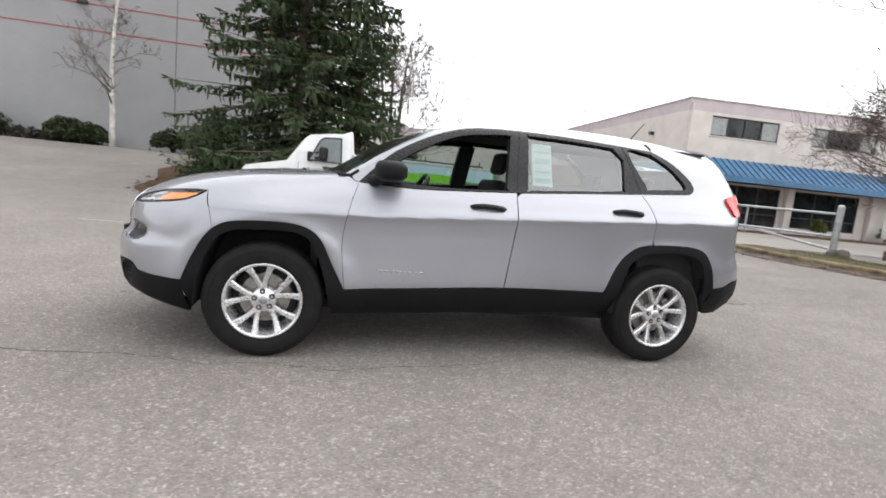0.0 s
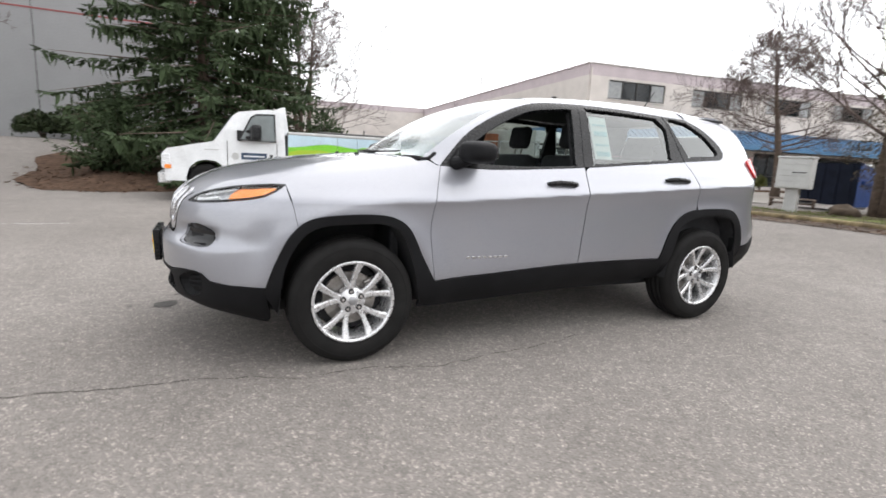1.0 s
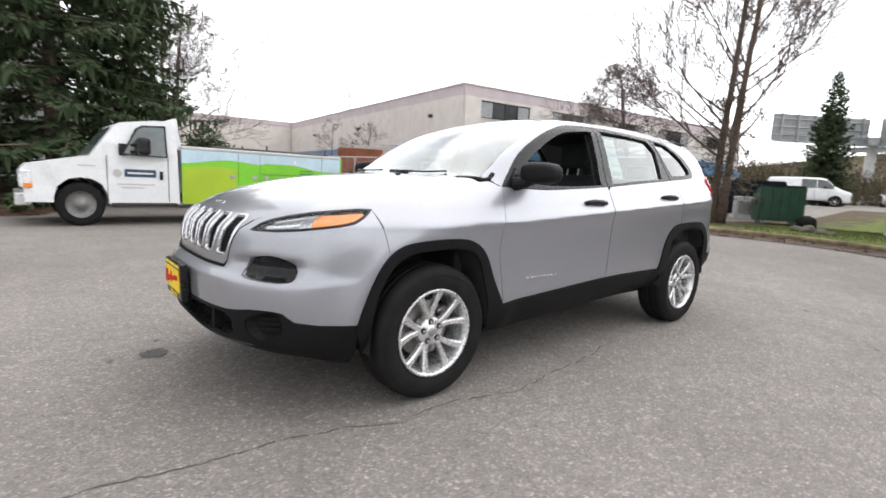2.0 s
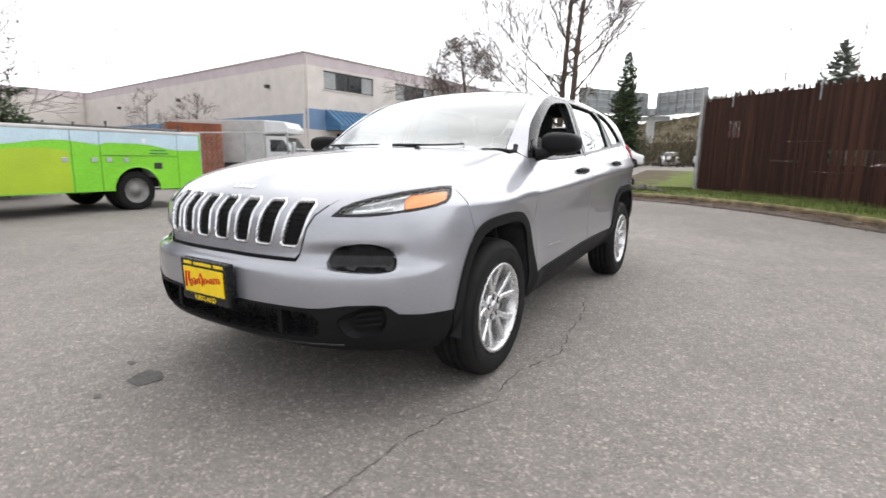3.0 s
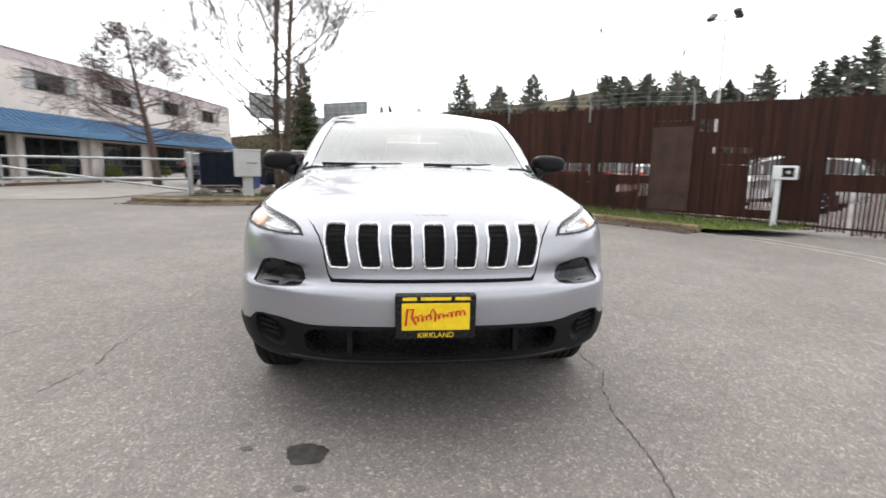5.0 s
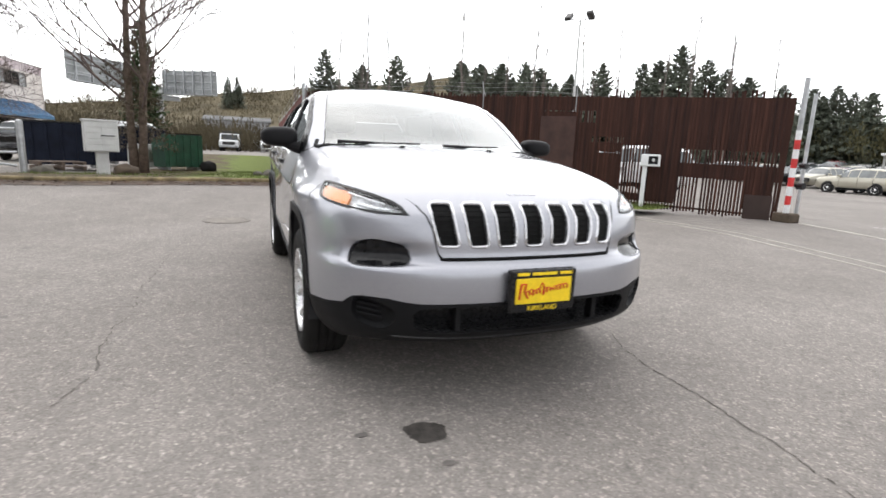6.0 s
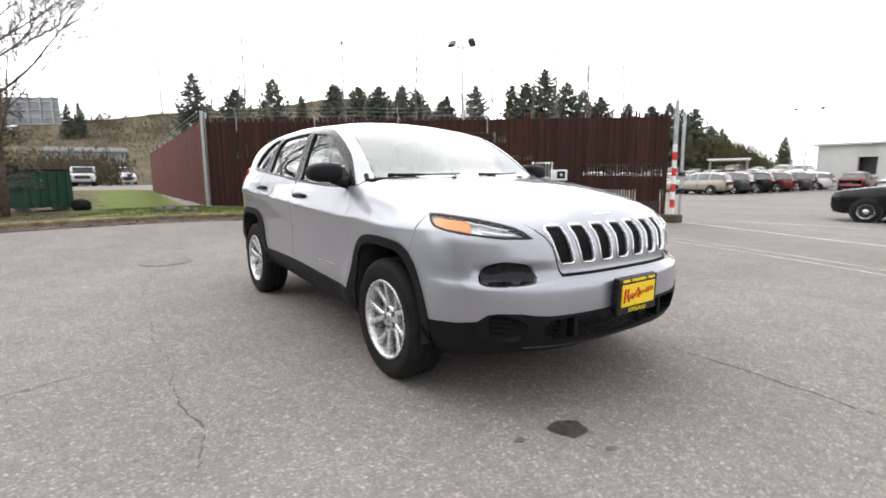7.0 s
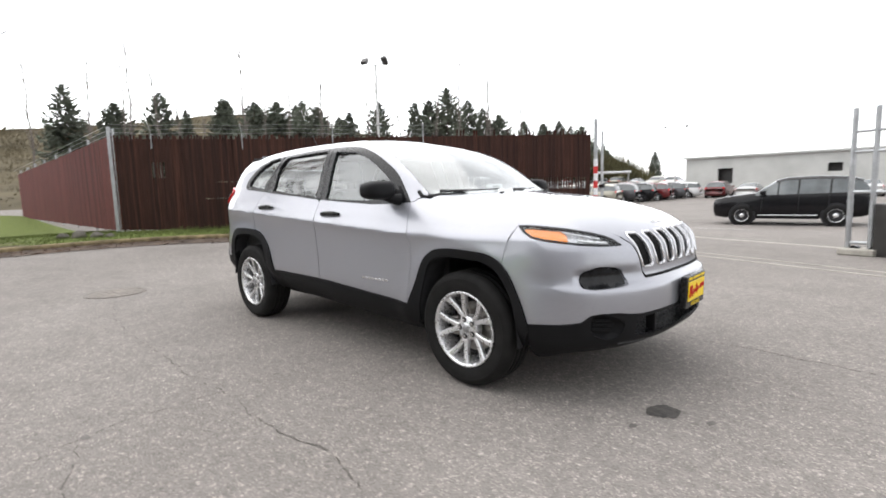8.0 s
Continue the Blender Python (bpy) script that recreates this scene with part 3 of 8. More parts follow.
BELT = rounded([(-0.84, 1.088), (-0.62, 1.080), (-0.41, 1.082), (0.165, 1.115), (0.62, 1.152), (1.075, 1.188), (1.455, 1.218)], 0.03, False)
SILL = rounded([(-0.885, 0.44), (-0.57, 0.46), (0.125, 0.50), (0.84, 0.505)], 0.03, False)
EAVE = rounded([(-0.84, 1.088), (-0.776, 1.155), (-0.634, 1.288), (-0.42, 1.410), (-0.196, 1.490), (-0.013, 1.515), (0.232, 1.525), (0.517, 1.524), (0.944, 1.508), (1.20, 1.498)], 0.03, False)
QUARTER = rounded([(1.20, 1.498), (1.345, 1.425), (1.485, 1.305), (1.495, 1.245), (1.455, 1.218)], 0.03, False)


def cut(line, x0, x1):
    return [p for p in line if x0 - 1e-6 <= p[0] <= x1 + 1e-6]


# top outlines (x, y)
LIP_Z = 0.912
HOOD0 = tuple(on_front(arc_yz((0.525, LIP_Z)))[0][:2])
WS_FOOT = [(-1.09 + 0.36 * y * y, y) for y in np.linspace(0, 0.70, 16)]
WS_EDGE = rounded([(-0.914, 0.70), (-0.70, 0.660), (-0.45, 0.615), (-0.20, 0.565), (-0.12, 0.548)], 0.03, False)
WS_HEAD = [(0.02 - 0.466 * y * y, y) for y in np.linspace(0.548, 0, 14)]
ROOF_EDGE = rounded([(-0.12, 0.548), (0.10, 0.565), (0.50, 0.580), (1.00, 0.580), (1.45, 0.555), (1.80, 0.50)], 0.04, False)
HOOD_SEAM = rounded([HOOD0, (-2.0, 0.567), (-1.93, 0.592), (-1.81, 0.634), (-1.65, 0.672), (-1.45, 0.700), (-1.20, 0.725), (-0.96, 0.742)], 0.03, False)
FENDER_EDGE = rounded([tuple(on_side([(-1.68, 0.958)])[0][:2]), (-1.50, 0.838), (-1.20, 0.842), (-0.98, 0.822), (-0.86, 0.800)], 0.03, False)

# headlamp, given by (y, z) on the front
LAMP_UP = arc_yz((0.535, 0.848), (0.555, 0.880), (0.585, 0.900), (0.64, 0.920), (0.70, 0.938), (0.755, 0.951)) + arc_xz((-1.74, 0.959), (-1.68, 0.958))
LAMP_LOW = arc_yz((0.535, 0.848), (0.60, 0.848), (0.65, 0.850), (0.735, 0.860), (0.785, 0.870)) + arc_xz((-1.85, 0.884), (-1.79, 0.897), (-1.735, 0.922), (-1.68, 0.958))
lamp_up3, lamp_low3 = on_front(LAMP_UP), on_front(LAMP_LOW)
LIP = arc_yz(*[(y, LIP_Z) for y in np.linspace(0, 0.525, 18)])
lip3 = on_front(LIP)
GRILLE_SIDE = arc_yz((0.415, 0.676), (0.430, 0.70), (0.450, 0.80), (0.470, 0.85), (0.500, 0.888), (0.525, LIP_Z))
GRILLE_FOOT = arc_yz(*[(y, 0.676) for y in np.linspace(0, 0.415, 14)])


def both(name, data, material, parent=car, label=""):
    """The same part on either side of the car."""
    return skin_part(name, mirrored(data), material, parent, label), skin_part(name, data, material, parent, label)


def xz(p3):
    return [(p[0], p[2]) for p in p3]


def xy(p3):
    return [(p[0], p[1]) for p in p3]


# hood, roof, windscreen
hood_half = xy(lip3) + [q for q in HOOD_SEAM] + [(-0.985, 0.60), (-1.03, 0.40), (-1.07, 0.20), (-1.08, 0.0)]
hood_full = hood_half + [(a, -b) for a, b in hood_half[::-1] if b > 1e-4]
hood_full = dense(hood_full, 0.035)
skin_part("hood", panel("hood", hood_full, on_top, gap=0), PAINT, car)
ws_half = WS_FOOT + WS_EDGE[1:] + WS_HEAD[1:]
ws_full = [q for q in ws_half] + [(a, -b) for a, b in ws_half[::-1] if b > 1e-4]
wind = skin_part("windscreen", panel("windscreen", dense(ws_full, 0.05), on_top, lip=0, gap=0.004, step=0.06, lift=-0.003), WSGLASS, car, "tinted windscreen glass reflecting the sky")
wind.visible_shadow = False
roof_half = WS_HEAD[::-1] + ROOF_EDGE[1:] + [(1.86, 0.30), (1.88, 0.0)]
roof_full = roof_half + [(a, -b) for a, b in roof_half[::-1] if b > 1e-4]
skin_part("roof", panel("roof", dense(roof_full, 0.05), on_top, step=0.05, gap=0.0015), PAINT, car)

# cowl between hood and windscreen
cowl_half = [(-1.08, 0.0), (-1.07, 0.2), (-1.03, 0.4), (-0.985, 0.6), (-0.955, 0.735), (-0.90, 0.735)] + WS_FOOT[::-1]
cowl_full = [(a, b) for a, b in cowl_half] + [(a, -b) for a, b in cowl_half[::-1][1:-1]]
skin_part("cowl", panel("cowl", dense(cowl_full, 0.04), on_top, gap=0, lift=-0.012), TRIM, car, "black plastic cowl")
for s in (-1, 1):
    corner = on_top(dense([(-0.985, 0.585), (-0.945, 0.665), (-0.918, 0.725), (-0.885, 0.742), (-0.84, 0.728)], 0.02, False)) * [1, s, 1]
    part("cowl_seal", tube((corner - [0, 0, 0.010]).tolist(), 0.017, 8), TRIM, car)

# front wings: a side field and a top field
edge3 = on_top(FENDER_EDGE)
SEAM_W = [(-1.68, 0.958), (-1.655, 0.86), (-1.632, 0.748)]
wing_side = [SEAM_W[0]] + xz(edge3)[1:] + SEAM_A[0:] + [q for q in ARCH_F[::-1][1:] if q[0] > -1.615] + SEAM_W[::-1][:-1]
wing_top = [HOOD0] + HOOD_SEAM[1:] + [(-0.90, 0.755), (-0.86, 0.800)] + FENDER_EDGE[::-1][1:] + xy(lamp_up3)[::-1][1:]
both("front_wing", panel("front_wing", dense(wing_side, 0.035), on_side, extra=[(dense(wing_top, 0.03), on_top)], gap=0, step=0.022), PAINT)

# doors
both("front_door", panel("front_door", dense(cut(BELT, -0.85, 0.166)[0:] + SEAM_B[1:] + cut(SILL, -0.9, 0.12)[::-1] + SEAM_A[::-1][1:-1], 0.03), on_side, gap=0.003, step=0.0145), PAINT)
arch_r_door = [q for q in ARCH_R if q[0] < 1.16]
both("rear_door", panel("rear_door", dense(cut(BELT, 0.166, 1.076) + SEAM_C[1:] + arch_r_door[::-1] + cut(SILL, 0.13, 0.83)[::-1] + SEAM_B[::-1][:-1], 0.03), on_side, gap=0.003, step=0.0145), PAINT)

# rear quarter with the tail corner
roof_back = [p for p in on_top([q for q in ROOF_EDGE if q[0] >= 1.2])]
quarter = cut(BELT, 1.076, 1.45) + QUARTER[::-1] + [(1.22, xz(roof_back)[0][1] - 0.03)] + xz(roof_back) + [(1.86, 1.44), (1.90, 1.30), (1.94, 1.15), (1.98, 1.00), (1.99, 0.85), (1.97, 0.70), (1.93, 0.625)] + [(1.82, 0.59)] + [q for q in ARCH_R if q[0] > 1.16][::-1] + SEAM_C[::-1][1:]
both("rear_quarter", panel("rear_quarter", dense(quarter, 0.03), on_side, gap=0.002, step=0.018), PAINT)


def arc_tail(*pts):
    return [(ARC * math.atan2(b, a - 1.3), c) for a, b, c in on_side(pts)]


# tailgate and rear bumper
gate_edge = arc_tail((1.86, 1.44), (1.90, 1.30), (1.94, 1.15), (1.98, 1.00), (1.99, 0.85), (1.97, 0.70), (1.93, 0.625))
gate = gate_edge + [(-u, v) for u, v in gate_edge[::-1]]
skin_part("tailgate", panel("tailgate", dense(gate, 0.06), on_tail, step=0.07, gap=0.002), PAINT, car)
bump_side = arc_tail((1.71, 0.57), (1.82, 0.592), (1.93, 0.627))
bump_edge = arc_tail((1.93, 0.37), (1.78, 0.355), (1.68, 0.40))
rb = [(u, v) for u, v in bump_side] + [(0.0, 0.66)] + [(-u, v) for u, v in bump_side[::-1]] + [(-u, v) for u, v in bump_edge[::-1]] + [(0, 0.36)] + bump_edge
skin_part("rear_bumper", panel("rear_bumper", dense(rb, 0.05), on_tail, step=0.06, lift=0.006), TRIM, car, "black plastic lower rear bumper")
spoil = [(1.72, 0.50), (1.86, 0.44), (1.95, 0.25), (1.965, 0.0), (1.95, -0.25), (1.86, -0.44), (1.72, -0.50), (1.70, 0.0)]
sp_v = [(x, y, 1.602 - 0.22 * y * y - (x - 1.7) * 0.12 + dz) for dz in (0.012, -0.03) for x, y in spoil]
sp_f = [tuple(range(8))[::-1], tuple(range(8, 16))] + [(i, (i + 1) % 8, 8 + (i + 1) % 8, 8 + i) for i in range(8)]
piece("spoiler", mesh_from("spoiler", sp_v, sp_f, PAINT), car)
TAIL_LAMP = rounded([(1.775, 1.205), (1.85, 1.238), (1.915, 1.243), (1.930, 1.19), (1.945, 1.125), (1.90, 1.098), (1.83, 1.105)], 0.02)
both("tail_lamp", panel("tail_lamp", TAIL_LAMP, on_side, lift=0.016, gap=0, lip=0.03, step=0.02), REDLENS, car, "red tail lamp")

# pillars and roof rail: from the windows' upper edge to roof and windscreen
ws3, roof3 = on_top(WS_EDGE), on_top(ROOF_EDGE)
eave3 = on_side(EAVE)
upper3 = np.r_[on_top([(-0.865, 0.79), (-0.885, 0.75)]), ws3, [q for q in roof3[1:] if q[0] < 1.20]]
both("roof_rail", loft(eave3, upper3), PAINT)

# window band: black frame with the panes set in
PANE_F = rounded([(-0.705, 1.113), (-0.70, 1.135), (-0.585, 1.248), (-0.40, 1.360), (-0.20, 1.442), (0.0, 1.472), (0.125, 1.482), (0.128, 1.465), (0.112, 1.30), (0.098, 1.135), (0.085, 1.122), (-0.30, 1.104)], 0.03)
PANE_R = rounded([(0.245, 1.150), (0.258, 1.48), (0.27, 1.497), (0.55, 1.496), (0.86, 1.484), (0.895, 1.475), (0.952, 1.410), (0.955, 1.390), (0.948, 1.21), (0.935, 1.196), (0.60, 1.166), (0.26, 1.140)], 0.03)
PANE_Q = rounded([(1.005, 1.474), (1.17, 1.472), (1.20, 1.463), (1.325, 1.385), (1.425, 1.285), (1.428, 1.262), (1.405, 1.246), (1.15, 1.228), (1.125, 1.235)], 0.03)
band = BELT[:-1] + QUARTER[::-1][:-1] + EAVE[::-1][:-1]
both("window_frame", panel("window_frame", dense(band, 0.03), on_side, holes=[dense(p, 0.03) for p in (PANE_F, PANE_R, PANE_Q)], gap=0.001, lift=0.002, lip=0.03, step=0.04), GLOSSBLACK, car, "black window surround")
for nm, pane, sides in (("front_window", PANE_F, (1,)), ("rear_window", PANE_R, (-1, 1)), ("quarter_window", PANE_Q, (-1, 1))):
    data = panel(nm, pane, on_side, gap=-0.004, lift=-0.012, lip=0, step=0.08)
    for s in sides:
        w = skin_part(nm, data if s > 0 else mirrored(data), GLASS, car, "tinted side window")
        w.visible_shadow = False
# door gaps over the window band
for seam in ([(0.165, 1.115), (0.178, 1.30), (0.196, 1.515)], [(1.075, 1.188), (1.02, 1.34), (0.965, 1.50)]):
    p = on_side(dense(seam, 0.04, False))
    n = slant(p)
    for s in (-1, 1):
        bm = bmesh.new()
        add_tube(bm, [((q + m * 0.002) * [1, s, 1]).tolist() for q, m in zip(p, n)], 0.0025, 6)
        part("window_seam", bm, INTERIOR, car)

# black cladding: arch flares and sill
flare_f = ARCH_F + WELL_F[::-1]
flare_r = ARCH_R + WELL_R[::-1]
for fl in (flare_f, flare_r):
    both("arch_flare", panel("arch_flare", dense(fl, 0.03), on_side, lift=0.009, gap=0, lip=0.05, step=0.03), TRIM, car, "black plastic wheel-arch flare")
sill = SILL + [(0.93, 0.50), (0.93, 0.355), (0.5, 0.335), (0.0, 0.315), (-0.5, 0.29), (-0.955, 0.275), (-0.955, 0.42)]
both("sill", panel("sill", dense(sill, 0.04), on_side, lift=0.008, gap=0.002, lip=0.03), TRIM, car, "black plastic sill cladding")

# front bumper
FOG = arc_yz((0.548, 0.652), (0.536, 0.690), (0.555, 0.722), (0.62, 0.741), (0.695, 0.743), (0.742, 0.710), (0.764, 0.660), (0.753, 0.642), (0.67, 0.640))
FOG = rounded(FOG, 0.02)
BLACK_TOP = arc_yz((0.0, 0.496), (0.17, 0.498), (0.33, 0.497), (0.50, 0.494), (0.56, 0.499), (0.63, 0.511), (0.72, 0.514), (0.757, 0.508), (0.79, 0.474)) + arc_xz((-1.955, 0.460), (-1.88, 0.456), (-1.79, 0.450))
arch_front = arc_xz(*[q for q in ARCH_F if q[0] < -1.655 and q[1] > 0.46]) + arc_xz(*SEAM_W[::-1][:-1])
bumper_r = GRILLE_FOOT + GRILLE_SIDE[1:] + LAMP_LOW + arch_front[::-1] + BLACK_TOP[::-1]
bumper_r = [q for q in bumper_r if q[0] > 1e-4]
centre_up, centre_low = (0.0, 0.676), (0.0, 0.496)
bumper = [centre_up] + bumper_r + [centre_low] + [(-u, v) for u, v in bumper_r[::-1]]
fogs = [dense(FOG, 0.02), dense([(-u, v) for u, v in FOG], 0.02)]
front_bumper = skin_part("front_bumper", panel("front_bumper", dense(bumper, 0.03), on_front, holes=fogs, gap=0.002, step=0.016), PAINT, car)


def pocket(outline, where, depth, taper=0.004):
    """The walls and floor of a recess behind a hole in a panel."""
    o = dense(outline, 0.02)
    p = where(o)
    n = slant(p)
    inner = where(shrink(o, taper))
    way = np.tile([1.0, 0, 0], (len(p), 1))
    V = np.r_[p - n * 0.002, inner + way * depth]
    m = len(o)
    F = [(j, (j + 1) % m, m + (j + 1) % m, m + j) for j in range(m)]
    uv, tris, _ = fill(shrink(o, taper), (), 0.05)
    q = where(uv) + [depth, 0, 0]
    F += (tris + len(V)).tolist()
    return np.r_[V, q], F


def add_pocket(name, outline, depth, material, parent, label="", taper=0.004):
    V, F = pocket(outline, on_front, depth, taper)
    for s in (-1, 1):
        piece(name, mesh_from(name, V * [1, s, 1], [tuple(f)[::-s] for f in F], material), parent, label)


add_pocket("fog_recess", FOG, 0.055, PAINT, front_bumper, taper=0.004)
FOG_LENS = rounded(arc_yz((0.552, 0.656), (0.541, 0.690), (0.560, 0.719), (0.62, 0.735), (0.69, 0.737), (0.735, 0.707), (0.757, 0.660), (0.747, 0.646), (0.67, 0.644)), 0.02)
both("fog_lamp", panel("fog_lamp", FOG_LENS, on_front, lift=-0.006, gap=0, lip=0.02, step=0.02), varied("smoked_lamp_glass", (0.010, 0.010, 0.011), 0.12, amount=0.6, scale=25, bump=0, spec=0.25), car, "smoked fog lamp")

# black lower front with its openings
low_line = arc_yz((0.0, 0.300), (0.30, 0.300), (0.50, 0.303), (0.62, 0.305)) + arc_xz((-1.98, 0.300), (-1.90, 0.275), (-1.80, 0.240), (-1.765, 0.235))
back_line = arc_xz((-1.765, 0.30), (-1.79, 0.42))
low_r = [q for q in BLACK_TOP if q[0] > 1e-4] + back_line[::-1] + low_line[::-1]
low_r = [q for q in low_r if q[0] > 1e-4]
lower = [(0.0, 0.496)] + low_r + [(0.0, 0.300)] + [(-u, v) for u, v in low_r[::-1]]
INTAKE = rounded([q for y, z in ((-0.50, 0.378), (-0.525, 0.42), (-0.508, 0.472), (-0.30, 0.484), (0.0, 0.485), (0.30, 0.484), (0.508, 0.472), (0.525, 0.42), (0.50, 0.378), (0.30, 0.370), (0.0, 0.367), (-0.30, 0.370)) for q in [(math.copysign(1, y) * arc_yz((abs(y), z))[0][0], z)]], 0.03)
VENT = rounded(arc_yz((0.60, 0.445), (0.62, 0.475), (0.70, 0.510), (0.745, 0.505), (0.755, 0.455), (0.735, 0.405), (0.66, 0.375), (0.615, 0.395)), 0.02)
valance = skin_part("lower_bumper", panel("lower_bumper", dense(lower, 0.03), on_front, holes=[dense(INTAKE, 0.03), dense(VENT, 0.02), dense([(-u, v) for u, v in VENT], 0.02)], gap=0.001, lift=0.004, step=0.03), TRIM, car, "black plastic lower bumper with air intakes")
V, F = pocket(INTAKE, on_front, 0.10, 0.01)
piece("air_intake", mesh_from("air_intake", V, F, GLOSSBLACK), valance)
add_pocket("side_vent", VENT, 0.03, TRIM, valance, taper=0.02)
for s in (-1, 1):
    for k in range(3):
        u0 = arc_yz((0.645 + 0.006 * k, 0.425 + 0.024 * k), (0.735, 0.435 + 0.024 * k))
        p = on_front(dense(u0, 0.02, False))
        part("vent_fin", tube([((q + [0.018, 0, 0]) * [1, s, 1]).tolist() for q in p], 0.006, 6), TRIM, valance)
# dividers of the intake and the splitter edge
for yy in (-0.345, 0.345):
    p = on_front(arc_yz((abs(yy), 0.385), (abs(yy), 0.458)))
    bm = bmesh.new()
    add_box(bm, p[0][0] + 0.01, p[0][0] + 0.06, yy - 0.012, yy + 0.012, 0.362, 0.490, 0.004)
    part("intake_divider", bm, TRIM, valance)
chin = on_front(dense(arc_yz((0.60, 0.345), (0.40, 0.341), (0.0, 0.338)) + [(-u, v) for u, v in arc_yz((0.40, 0.341), (0.60, 0.345))], 0.04, False))
part("chin_strip", tube([(q + [0.003, 0, 0]).tolist() for q in chin], 0.008, 8), varied("dark_grey_plastic", (0.04, 0.041, 0.044), 0.4, amount=0.1), valance, "grey chin strip")

# grille panel with seven upright openings
grille_r = GRILLE_FOOT[1:] + GRILLE_SIDE[1:-1] + LIP[::-1][:-1]
grille_full = [(0.0, 0.676)] + grille_r + [(0.0, LIP_Z)] + [(-u, v) for u, v in grille_r[::-1]]
BEZEL = varied("satin_chrome", (0.66, 0.66, 0.68), 0.22, 0.9, amount=0.08, scale=6, bump=0)
slots = []
for k in range(-3, 4):
    c = 0.134 * k
    w0, w1 = 0.039, 0.036
    lean = 0.006 * k
    top_z, foot_z = 0.896, 0.733
    pts = [(c - w1 - lean, foot_z + 0.006), (c - w1 + 0.006 - lean, foot_z), (c + w1 - 0.006 - lean, foot_z), (c + w1 - lean, foot_z + 0.006), (c + w0, 0.86), (c + w0, top_z - 0.006), (c + w0 - 0.006, top_z), (c - w0 + 0.006, top_z), (c - w0, top_z - 0.006), (c - w0, 0.86)]
    slots.append(dense([(math.copysign(1, y) * arc_yz((abs(y), z))[0][0], z) for y, z in pts], 0.02))
grille = skin_part("grille_panel", panel("grille_panel", dense(grille_full, 0.03), on_front, holes=slots, gap=0, step=0.018), PAINT, car, "silver panel with seven slots")
mesh_dark = varied("black_honeycomb_mesh", (0.005, 0.005, 0.005), 0.6, amount=0.4, scale=40, fine=200, bump=0.4, spec=0.1)
for sl in slots:
    o = np.array(sl)
    mid = o.mean(0)
    outer = shrink(o, -0.0125)
    n_o = len(o)
    a, b = on_front(outer), on_front(o)
    na, nb = slant(a), slant(b)
    V = np.r_[a + na * 0.001, mid_ring := on_front((outer + o) / 2) + slant(on_front((outer + o) / 2)) * 0.009, b + nb * 0.002, b - nb * 0.012]
    F = [(r * n_o + j, r * n_o + (j + 1) % n_o, (r + 1) * n_o + (j + 1) % n_o, (r + 1) * n_o + j) for r in range(3) for j in range(n_o)]
    bez = piece("slot_bezel", mesh_from("slot_bezel", V, F, BEZEL, smooth=True), grille, "bright chrome slot surround")
    uv, tris, _ = fill(o, (), 0.05)
    q = on_front(uv) + [0.011, 0, 0]
    piece("slot_mesh", mesh_from("slot_mesh", q, tris.tolist(), mesh_dark), grille, "black honeycomb mesh")
    for j in range(1, 8):
        z = 0.735 + 0.019 * j
        y0, y1 = (on_front([(o[:, 0].min(), z), (o[:, 0].max(), z)]))
        part("mesh_bar", tube([(y0 + [0.010, 0, 0]).tolist(), (y1 + [0.010, 0, 0]).tolist()], 0.0018, 5), mesh_dark, grille)

# shadow line between the grille panel and the bumper, drawn as a dark tube
gap_r = on_front(dense(GRILLE_FOOT + GRILLE_SIDE[1:-1], 0.03, False))
gap_n = slant(gap_r)
gap_full = [((q - 0.001 * m) * [1, -1, 1]).tolist() for q, m in zip(gap_r[::-1], gap_n[::-1])] + [(q - 0.001 * m).tolist() for q, m in zip(gap_r[1:], gap_n[1:])]
part("grille_gap", tube(gap_full, [0.0085 if q[2] < 0.69 else 0.0035 for q in gap_full], 8), mesh_dark, grille, "dark tube painting the shadow line round the grille panel")

